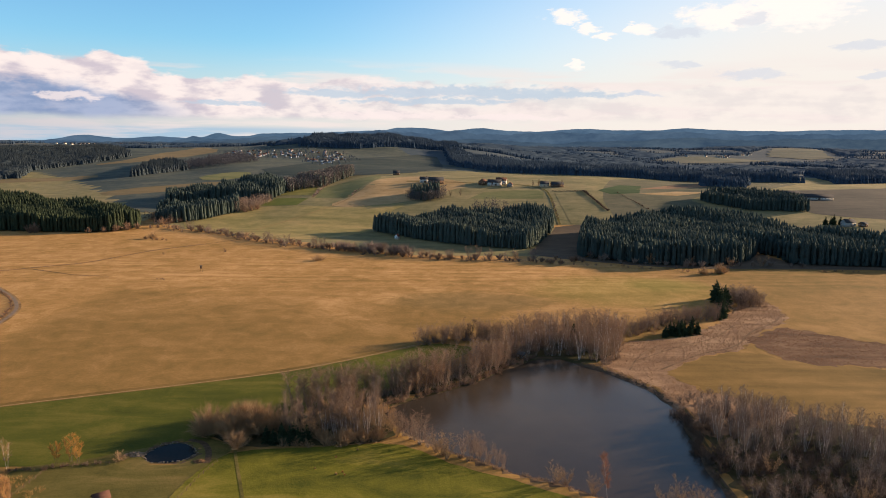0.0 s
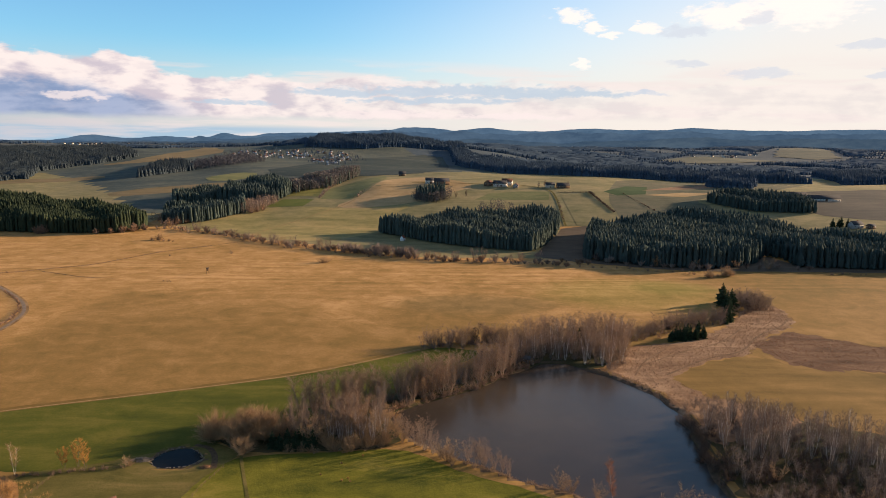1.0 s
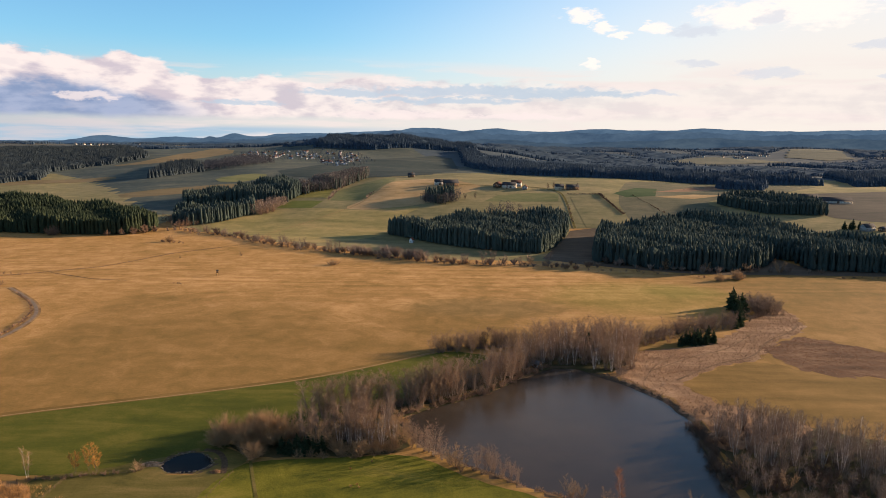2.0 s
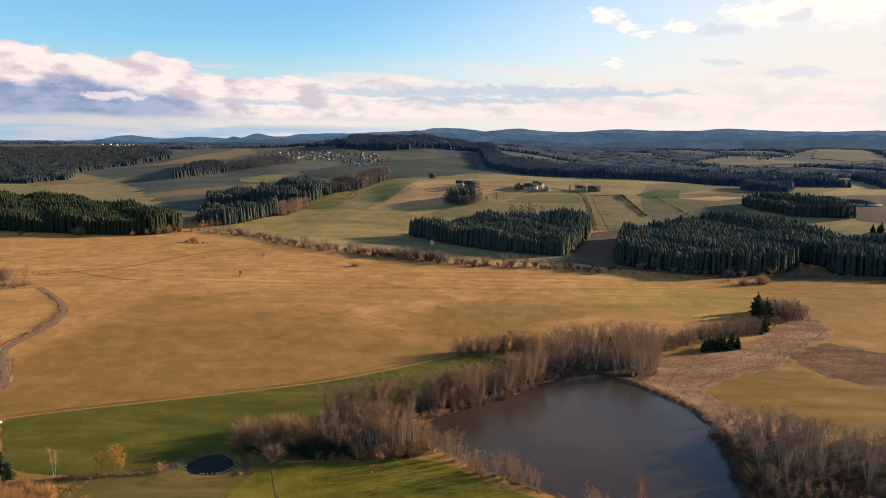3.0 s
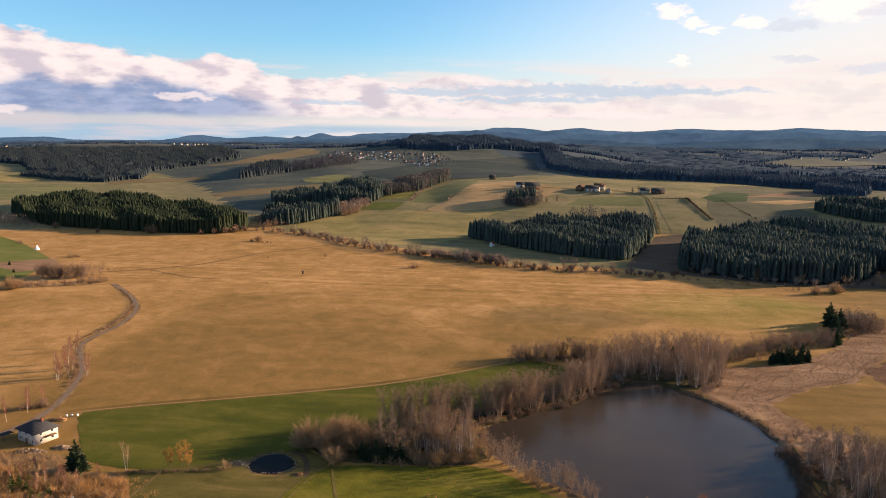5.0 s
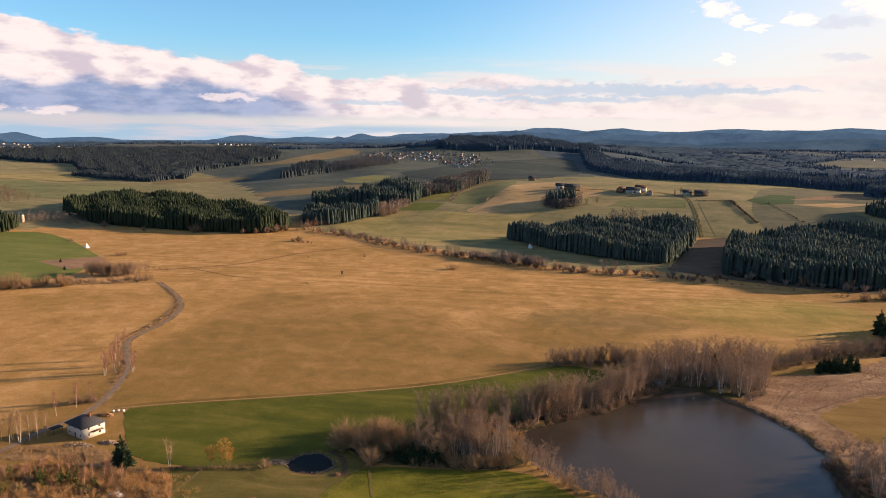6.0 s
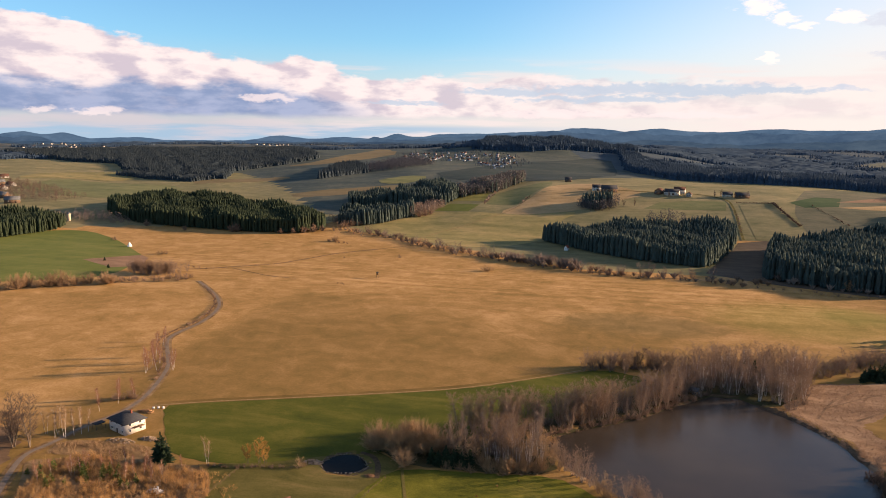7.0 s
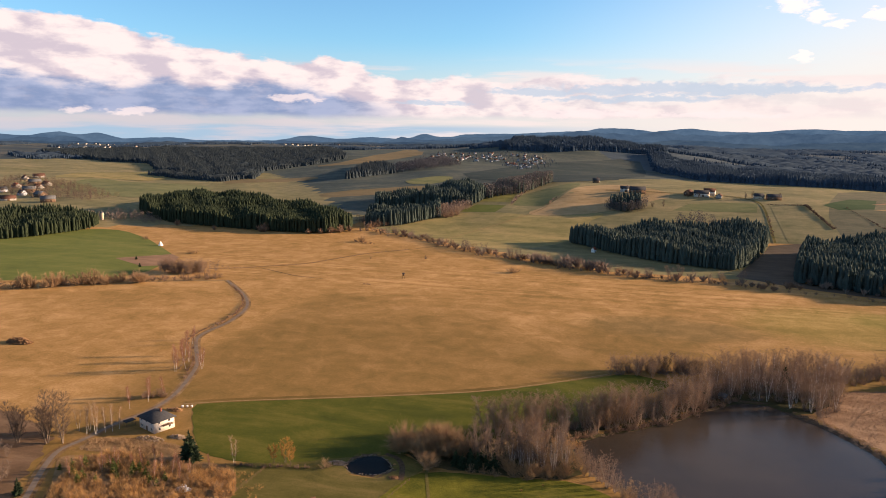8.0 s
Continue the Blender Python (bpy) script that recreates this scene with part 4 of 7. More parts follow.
for k, line in enumerate((((110, 341), (140, 369), (165, 381), (186, 414), (210, 434), (226, 458)), ((100, 354), (130, 380), (158, 397), (182, 428)), ((94, 340), (104, 362), (122, 384)))):
    ribbon("road_trodden_path", line, 0.9 + 0.5 * (k == 0), M_TRODDEN, "trodden path through the reeds", "path", lift=0.14)


# ---- woods ----
def spruce_shape(rng, rings=6, points=6, boughs=30):
    """A spruce 1 high: a lumpy blunt-topped crown on a stem, with boughs standing out. Returns corners and triangles."""
    v, t = [], []
    for k in range(4):
        a = k * math.pi / 2
        v.append((0.012 * math.cos(a), 0.012 * math.sin(a), 0.0))
    v.append((0, 0, 0.6))
    t += [(k, (k + 1) % 4, 4) for k in range(4)]

    def girth(f):
        return 0.022 + 0.092 * (1 - f) ** 0.62 * min(1.0, 0.62 + 2.2 * f)

    ox, oy, turn = 0.0, 0.0, rng.uniform(0, 6.28)
    start = len(v)
    for i in range(rings):
        f = i / rings
        ox, oy = ox + rng.uniform(-0.01, 0.01), oy + rng.uniform(-0.01, 0.01)
        for k in range(points):
            a = turn + (k + 0.5 * (i % 2)) * 2 * math.pi / points
            out = girth(f) * rng.uniform(0.60, 1.30)
            v.append((ox + out * math.cos(a), oy + out * math.sin(a), 0.07 + 0.89 * f + rng.uniform(-0.035, 0.035)))
    v.append((ox, oy, rng.uniform(0.97, 1.02)))
    for i in range(rings - 1):
        b = start + i * points
        for k in range(points):
            m = (k + 1) % points
            t += [(b + k, b + m, b + points + k), (b + m, b + points + m, b + points + k)]
    b = start + (rings - 1) * points
    t += [(b + k, b + (k + 1) % points, len(v) - 1) for k in range(points)]
    for _ in range(boughs):
        a, f = rng.uniform(0, 6.28), rng.uniform(0.05, 0.92)
        out, z, b = girth(f), 0.07 + 0.89 * f, len(v)
        for da, o, dz in ((-0.45, 0.7, 0.035), (0.45, 0.7, 0.035), (0.0, rng.uniform(1.25, 1.75), rng.uniform(-0.05, 0.03))):
            v.append((o * out * math.cos(a + da), o * out * math.sin(a + da), z + dz))
        t.append((b, b + 2, b + 1))
    return np.array(v), np.array(t)


def cone_shape(rng, points=6, tiers=((0.05, 0.78, 0.24), (0.45, 1.0, 0.15))):
    """A far tree 1 high: a broken cone of two tiers."""
    v, t = [], []
    for low, high, wide in tiers:
        b = len(v)
        turn = rng.uniform(0, 6.28)
        for k in range(points):
            a = turn + k * 2 * math.pi / points
            out = wide * rng.uniform(0.7, 1.2)
            v.append((out * math.cos(a), out * math.sin(a), low + rng.uniform(-0.05, 0.05)))
        v.append((0, 0, high))
        t += [(b + k, b + (k + 1) % points, b + points) for k in range(points)]
    return np.array(v), np.array(t)


def crown_shape(rng):
    """A far leafless tree 1 high: a ragged bushy crown of loose tufts."""
    v, t = [], []
    for k in range(110):
        a, h = rng.uniform(0, 6.28), rng.uniform(0.2, 1.0)
        r = 0.30 * math.sqrt(max(0.05, 1 - ((h - 0.6) / 0.45) ** 2)) * rng.uniform(0.4, 1.0)
        c = np.array((r * math.cos(a), r * math.sin(a), h))
        b = len(v)
        for _ in range(3):
            v.append(tuple(c + np.array((rng.uniform(-0.045, 0.045), rng.uniform(-0.045, 0.045), rng.uniform(-0.07, 0.07)))))
        t.append((b, b + 1, b + 2))
    b = len(v)
    v += [(0.02, 0, 0), (-0.02, 0, 0), (0, 0, 0.8)]
    t.append((b, b + 1, b + 2))
    return np.array(v), np.array(t)


def brush_shape(rng):
    """A leafless shrub 1 high: thin upright stems and twigs fanning out."""
    v, t = [], []
    for k in range(70):
        a, lean, low = rng.uniform(0, 6.28), rng.uniform(0.0, 0.5), rng.uniform(0.0, 0.55)
        r0 = lean * low
        p = np.array((r0 * math.cos(a), r0 * math.sin(a), low))
        a += rng.uniform(-0.7, 0.7)
        long = rng.uniform(0.25, 0.5)
        tip = p + np.array((math.cos(a) * lean, math.sin(a) * lean, 1.0)) * min(long, 1.05 - low)
        w = rng.uniform(0.014, 0.03)
        b = len(v)
        v += [tuple(p + np.array((w, w * rng.uniform(-1, 1), 0))), tuple(p - np.array((w, w * rng.uniform(-1, 1), 0))), tuple(tip)]
        t.append((b, b + 1, b + 2))
    return np.array(v), np.array(t)


RNG = random.Random(7)
SPRUCES = [spruce_shape(RNG) for _ in range(6)]
INNER = [spruce_shape(RNG, 5, 5, 16) for _ in range(5)]
CONES = [cone_shape(RNG) for _ in range(4)]
TIPS = [cone_shape(RNG, 5, ((0.0, 1.0, 0.3),)) for _ in range(5)]
CROWNS = [crown_shape(RNG) for _ in range(4)]
BRUSH = [brush_shape(RNG) for _ in range(5)]


def spread(poly, gap, seed, loose=0.42):
    """Points about gap apart inside an outline."""
    r = np.random.RandomState(seed)
    p = np.array(poly, float)
    (x0, y0), (x1, y1) = p.min(0), p.max(0)
    gx, gy = np.meshgrid(np.arange(x0, x1, gap), np.arange(y0, y1, gap))
    gx = gx + (np.arange(gx.shape[0])[:, None] % 2) * gap / 2
    q = np.stack([gx.ravel(), gy.ravel()], 1) + r.uniform(-loose, loose, (gx.size, 2)) * gap
    return q[side(poly, q[:, 0], q[:, 1]) < 0]


def forest(name, spots, heights, shapes, mat, label, seed=1, category="forest", widen=1.0, sink=0.3):
    """Many trees joined into one wood."""
    r = np.random.RandomState(seed)
    spots = np.asarray(spots, float)
    if not len(spots):
        return None
    z = ground_z(spots[:, 0], spots[:, 1]) - sink
    vs, ts, base = [], [], 0
    kind = r.randint(0, len(shapes), len(spots))
    for k, (sv, st) in enumerate(shapes):
        at = spots[kind == k]
        m = len(at)
        if not m:
            continue
        h = r.uniform(heights[0], heights[1], m) * (1 + 0.13 * np.sin(at[:, 0] / 17 + 1.4 * np.sin(at[:, 1] / 23)) + 0.08 * np.sin(at[:, 1] / 11 + at[:, 0] / 9))
        w = h * widen * r.uniform(0.8, 1.25, m)
        a = r.uniform(0, 6.28, m)
        c, s = np.cos(a), np.sin(a)
        x = (sv[None, :, 0] * c[:, None] - sv[None, :, 1] * s[:, None]) * w[:, None] + at[:, 0:1]
        y = (sv[None, :, 0] * s[:, None] + sv[None, :, 1] * c[:, None]) * w[:, None] + at[:, 1:2]
        zz = sv[None, :, 2] * h[:, None] + z[kind == k][:, None]
        vs.append(np.stack([x, y, zz], -1).reshape(-1, 3))
        ts.append((st[None] + (np.arange(m) * len(sv))[:, None, None]).reshape(-1, 3) + base)
        base += m * len(sv)
    ob = mesh_object(name, np.vstack(vs), np.vstack(ts), mat, smooth=True)
    return tagged(ob, label, category, kind="stuff")


def canopy(name, inside, x0, x1, y0, y1, step, tall, mat, label, seed, front=1.0, tips=True, edged=True):
    """A closed wood seen from afar: tops of uneven height over a grid, bare outside."""
    r = np.random.RandomState(seed)
    xs, ys = np.arange(x0, x1, step), np.arange(y0, y1, step * front)
    X, Y = np.meshgrid(xs, ys)
    X = X + r.uniform(-0.35, 0.35, X.shape) * step
    Y = Y + r.uniform(-0.35, 0.35, Y.shape) * step
    ok = inside(X.ravel(), Y.ravel()).reshape(X.shape)
    lumps = 1 + 0.16 * np.sin(X / 21 + 1.5 * np.sin(Y / 29)) + 0.10 * np.sin(X / 9 - Y / 13)
    Z = ground_z(X.ravel(), Y.ravel()).reshape(X.shape) + np.where(ok, tall * lumps * r.uniform(0.66, 1.12, X.shape), -2.0)
    ny, nx = X.shape
    k = np.arange(nx * ny).reshape(ny, nx)
    q = np.stack([k[:-1, :-1], k[:-1, 1:], k[1:, 1:], k[1:, :-1]], -1).reshape(-1, 4)
    full = q[ok.ravel()[q].all(1)]
    if not len(full):
        return
    rim = np.zeros(nx * ny, bool)
    part_in = q[ok.ravel()[q].any(1) & ~ok.ravel()[q].all(1)]
    rim[part_in.ravel()] = True
    rim &= ok.ravel()
    spots = np.stack([X.ravel(), Y.ravel()], 1)
    foot = ground_z(X.ravel(), Y.ravel()) + 0.40 * tall
    Z = np.where(rim, foot, Z.ravel())
    t = np.vstack([full[:, (0, 1, 2)], full[:, (0, 2, 3)]])
    used, t = np.unique(t, return_inverse=True)
    v = np.stack([X.ravel(), Y.ravel(), Z], -1)[used]
    v[:, 2] -= 0.34 * tall
    tagged(mesh_object(name, v, t.reshape(-1, 3), mat, smooth=True), label, "forest", kind="stuff")
    if not edged:
        return
    edge = np.repeat(spots[rim], 2, 0)
    forest(name, edge + r.uniform(-0.5, 0.5, edge.shape) * step, (tall * 0.7, tall * 1.1), CONES, mat, label, seed + 60, sink=0.5)
    if tips:
        inner = np.zeros(nx * ny, bool)
        inner[used] = True
        forest(name, spots[inner & ~rim], (tall * 0.85, tall * 1.2), TIPS, mat, label, seed + 70, widen=0.85)


def brush_line(line, count, wobble, seed, low, high, label, mat=None):
    """Shrubs strung along a line, joined into one hedge or thicket."""
    r = np.random.RandomState(seed)
    p = np.array(line, float)
    d = np.r_[0, np.cumsum(np.hypot(*np.diff(p, axis=0).T))]
    s = d[-1] * (np.arange(count) + r.random_sample(count)) / count
    spots = np.stack([np.interp(s, d, p[:, 0]), np.interp(s, d, p[:, 1])], 1) + r.normal(0, wobble, (count, 2))
    forest("brush", spots, (7.5 * low, 7.5 * high), BRUSH, mat or M_TWIG_HAZEL, label, seed, "brush", 1.8)


WOOD_CENTRE = ((-85, 852), (-50, 812), (-28, 786), (5, 758), (34, 740), (62, 727), (88, 720), (112, 780), (143, 905), (133, 930), (88, 932), (49, 925), (5, 912), (-45, 872))
WOOD_RIGHT = ((133, 682), (150, 665), (190, 640), (235, 632), (268, 642), (290, 660), (318, 705), (330, 690), (322, 645), (420, 632), (560, 640), (560, 720), (466, 739), (436, 756), (410, 777), (402, 812), (363, 879), (304, 914), (274, 909), (221, 871), (176, 857), (150, 770))
WOOD_LEFT = ((-740, 905), (-697, 872), (-642, 846), (-542, 831), (-449, 816), (-395, 821), (-372, 853), (-380, 880), (-454, 950), (-564, 1026), (-688, 1050), (-770, 985))
WOOD_MIDDLE = ((-367, 892), (-342, 889), (-313, 916), (-282, 974), (-295, 1010), (-330, 990), (-385, 950))
WOOD_MIDDLE_SIDE = ((-408, 1040), (-352, 1064), (-362, 1120), (-438, 1115))
WOOD_MIDDLE_BACK = ((-348, 1056), (-294, 1041), (-256, 1054), (-246, 1100), (-262, 1150), (-300, 1215), (-360, 1160))
LEAFLESS_BACK = ((-246, 1102), (-193, 1150), (-163, 1262), (-170, 1340), (-225, 1300), (-262, 1150))
WOOD_HILL_BACK = ((371, 1023), (386, 991), (411, 952), (450, 942), (488, 937), (500, 985), (470, 1030), (420, 1050), (390, 1050))
WOOD_LEFT_NEAR = ((-820, 640), (-731, 655), (-712, 694), (-706, 765), (-722, 800), (-800, 830), (-860, 780), (-880, 680))

def spruce_wood(outline, gap, seed, heights, label, mat=None):
    """A stand with finely built trees along its edge and plainer ones within."""
    p = spread(outline, gap, seed)
    deep = side(outline, p[:, 0], p[:, 1]) < -14
    mat = mat or M_SPRUCE
    forest("spruce_wood", p[~deep], heights, SPRUCES, mat, label, seed)
    forest("spruce_wood", p[deep], heights, INNER, mat, label, seed + 100)
    q = np.array(outline, float)
    # a sheet added below the tops to catch light in the dark gaps
    canopy("spruce_wood", lambda x, y: side(outline, x, y) < -3.0, q[:, 0].min(), q[:, 0].max(), q[:, 1].min(), q[:, 1].max(), 3.4, heights[0] * 1.02, mat, label, seed + 200, tips=False, edged=False)


spruce_wood(WOOD_CENTRE, 3.4, 1, (18, 23), "dense dark green spruce wood on the valley edge")
spruce_wood(WOOD_RIGHT, 3.6, 2, (17, 23), "broad dark spruce wood above the marsh")
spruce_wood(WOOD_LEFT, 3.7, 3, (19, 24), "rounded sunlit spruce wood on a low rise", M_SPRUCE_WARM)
spruce_wood(WOOD_MIDDLE_SIDE, 3.8, 11, (16, 20), "small dark spruce stand in the hollow")
spruce_wood(WOOD_MIDDLE, 3.6, 4, (16, 22), "small spruce wood at the foot of the slope")
spruce_wood(WOOD_MIDDLE_BACK, 3.7, 5, (18, 24), "spruce wood stepping up the slope")
spruce_wood(WOOD_HILL_BACK, 3.8, 6, (15, 19), "dark spruce thicket below the barns")
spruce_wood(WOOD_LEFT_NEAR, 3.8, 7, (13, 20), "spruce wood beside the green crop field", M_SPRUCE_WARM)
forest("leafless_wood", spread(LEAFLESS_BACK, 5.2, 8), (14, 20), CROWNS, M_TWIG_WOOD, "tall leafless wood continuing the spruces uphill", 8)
forest("spruce_wood", spread(LEAFLESS_BACK, 7.5, 9), (14, 20), SPRUCES, M_SPRUCE, "single spruces among the leafless trees", 9)
forest("leafless_wood", spread(((-283, 965), (-262, 1000), (-250, 1040), (-275, 1050), (-297, 1005)), 5.0, 14), (10, 15), CROWNS, M_TWIG_HAZEL, "leafless trees at the end of the small wood", 14)
forest("leafless_wood", spread(((-384, 905), (-366, 890), (-358, 905), (-378, 930)), 5.0, 15), (10, 15), CROWNS, M_TWIG_HAZEL, "leafless trees beside the hollow", 15)
forest("spruce_wood", spread(((-50, 1036), (-28, 1016), (-6, 1028), (-6, 1058), (-30, 1070), (-50, 1058)), 4.8, 10), (15, 21), SPRUCES, M_SPRUCE, "small grove in the hillside fields", 10)
forest("leafless_wood", spread(((-56, 1030), (-30, 1010), (2, 1022), (2, 1050), (-8, 1040), (-28, 1020), (-50, 1040)), 4.6, 16), (12, 17), CROWNS, M_TWIG_WOOD, "leafless trees round the small grove", 16)
forest("leafless_wood", spread(((40, 950), (70, 940), (110, 950), (112, 975), (75, 985), (45, 975)), 8.0, 17), (10, 15), CROWNS, M_TWIG_WOOD, "leafless trees behind the spruce wood", 17)

# the far woods, belt by belt
def outlined(poly):
    p = np.array(poly, float)
    return (lambda x, y: side(poly, x, y) < 3 * np.sin(x / 13) * np.sin(y / 17), p[:, 0].min() - 15, p[:, 0].max() + 15, p[:, 1].min() - 15, p[:, 1].max() + 15)


PLATEAU = ((-957, 1368), (-828, 1385), (-905, 1551), (-878, 1660), (-837, 1718), (-814, 1847), (-940, 2100), (-1150, 2350), (-1700, 2250), (-2050, 2000), (-1800, 1850), (-1500, 1700), (-1300, 1640), (-1150, 1480))
HILLTOP = ((-440, 2150), (-250, 2140), (-100, 2220), (60, 2260), (40, 2420), (-150, 2520), (-420, 2500))
BELT = ((20, 1700), (95, 1360), (223, 1310), (323, 1292), (480, 1290), (640, 1262), (640, 1330), (480, 1400), (300, 1480), (180, 1700), (60, 2100), (0, 2230))
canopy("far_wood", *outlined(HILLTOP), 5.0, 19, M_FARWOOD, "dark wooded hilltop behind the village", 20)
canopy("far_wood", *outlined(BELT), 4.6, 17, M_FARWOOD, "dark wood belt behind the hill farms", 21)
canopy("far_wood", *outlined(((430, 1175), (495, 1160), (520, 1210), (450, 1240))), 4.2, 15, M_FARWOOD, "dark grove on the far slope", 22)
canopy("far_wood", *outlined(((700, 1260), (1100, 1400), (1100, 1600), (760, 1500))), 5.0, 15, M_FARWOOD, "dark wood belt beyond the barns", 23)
canopy("far_wood", *outlined(PLATEAU), 6.0, 15, M_FARWOOD_SHADED, "wide dark wood on the plateau", 24)
canopy("far_wood", *outlined(((-605, 1368), (-574, 1417), (-542, 1493), (-590, 1600), (-660, 1606))), 4.4, 16, M_FARWOOD_SHADED, "dark wood on the long slope", 25)
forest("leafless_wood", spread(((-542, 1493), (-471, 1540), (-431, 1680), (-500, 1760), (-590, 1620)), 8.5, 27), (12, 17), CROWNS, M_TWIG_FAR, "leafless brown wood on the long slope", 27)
canopy("far_wood", *outlined(((-1108, 1385), (-972, 1342), (-869, 1315), (-850, 1370), (-960, 1420), (-1090, 1440))), 4.6, 12, M_FARWOOD_SHADED, "wood strip at the field edge", 26)


def rolling_woods():
    """Woods over the far country, broken by clearings."""
    def wooded(low, high, share, seed):
        def inside(x, y):
            r, az = np.hypot(x, y), np.arctan2(-x, y)
            w = np.sin(x / 170 + 1.7 * np.sin(y / 210 + seed)) + np.sin(y / 130 + 1.3 * np.sin(x / 230)) + 0.6 * np.sin(x / 70 + y / 85) + 0.3 * np.sin(x / 31 + y / 19)
            keep = w > np.where(az < 0.05, 0.35 - 2.6 * share, np.where((az > 0.36) & (r > 2450), 0.75, 1.2 - 2.4 * share))
            village = (x > -720) & (x < 60) & (y < 2200)
            top = side(((-773, 1600), (-900, 2050), (-1000, 2560), (-560, 2560), (-560, 1700)), x, y) < 0
            clear = side(((680, 2540), (1027, 2960), (1240, 2960), (1560, 3420), (1773, 3420), (1540, 2730), (1260, 2560), (900, 2380)), x, y) < 0
            left = ((az > 0.60) & (r < 1900)) | ((az > 0.33) & (r < 2300))
            return keep & ~village & ~clear & ~left & ~top & (r > low) & (r < high) & (az > -0.72) & (az < 0.92)
        return inside

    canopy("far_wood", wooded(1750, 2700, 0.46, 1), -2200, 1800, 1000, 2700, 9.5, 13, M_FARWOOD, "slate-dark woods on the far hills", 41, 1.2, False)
    canopy("far_wood", wooded(2700, 4250, 0.60, 2), -3400, 2900, 1600, 4250, 13, 11, M_HAZEWOOD, "hazy dark woods on the farther hills", 42, 1.5, False)


rolling_woods()


# ---- single trees ----
class Shape:
    """Gathers triangles for one mesh."""

    def __init__(self):
        self.v, self.t = [], []

    def tube(self, path, radii, sides=5):
        rings = []
        for k, (p, r) in enumerate(zip(path, radii)):
            d = (path[min(k + 1, len(path) - 1)] - path[max(k - 1, 0)]).normalized()
            a = d.orthogonal().normalized()
            b = d.cross(a)
            rings.append(len(self.v))
            for j in range(sides):
                f = 2 * math.pi * j / sides
                self.v.append(tuple(p + a * (r * math.cos(f)) + b * (r * math.sin(f))))
        for q, s in zip(rings[:-1], rings[1:]):
            for j in range(sides):
                e = (j + 1) % sides
                self.t += [(q + j, q + e, s + e), (q + j, s + e, s + j)]

    def blade(self, p, d, length, width, rng):
        """A thin twig, one long triangle."""
        s = d.cross(Vector((rng.uniform(-1, 1), rng.uniform(-1, 1), rng.uniform(-1, 1)))).normalized() * width / 2
        b = len(self.v)
        self.v += [tuple(p - s), tuple(p + s), tuple(p + d * length)]
        self.t.append((b, b + 1, b + 2))

    def prism(self, m, size):
        """A box of a size at a pose, its base on the pose's floor."""
        b = len(self.v)
        for x, y, z in ((-1, -1, 0), (1, -1, 0), (1, 1, 0), (-1, 1, 0), (-1, -1, 1), (1, -1, 1), (1, 1, 1), (-1, 1, 1)):
            self.v.append(tuple(m @ Vector((x * size[0] / 2, y * size[1] / 2, z * size[2]))))
        for q in ((0, 3, 2, 1), (4, 5, 6, 7), (0, 1, 5, 4), (1, 2, 6, 5), (2, 3, 7, 6), (3, 0, 4, 7)):
            self.t += [(b + q[0], b + q[1], b + q[2]), (b + q[0], b + q[2], b + q[3])]

    def made(self, name, mat, smooth=False):
        return mesh_object(name, self.v, self.t, mat, smooth=smooth)


def part(name, shape, mat, parent, label="", smooth=False):
    ob = shape.made(name, mat, smooth)
    ob.parent = parent
    return tagged(ob, label) if label else ob


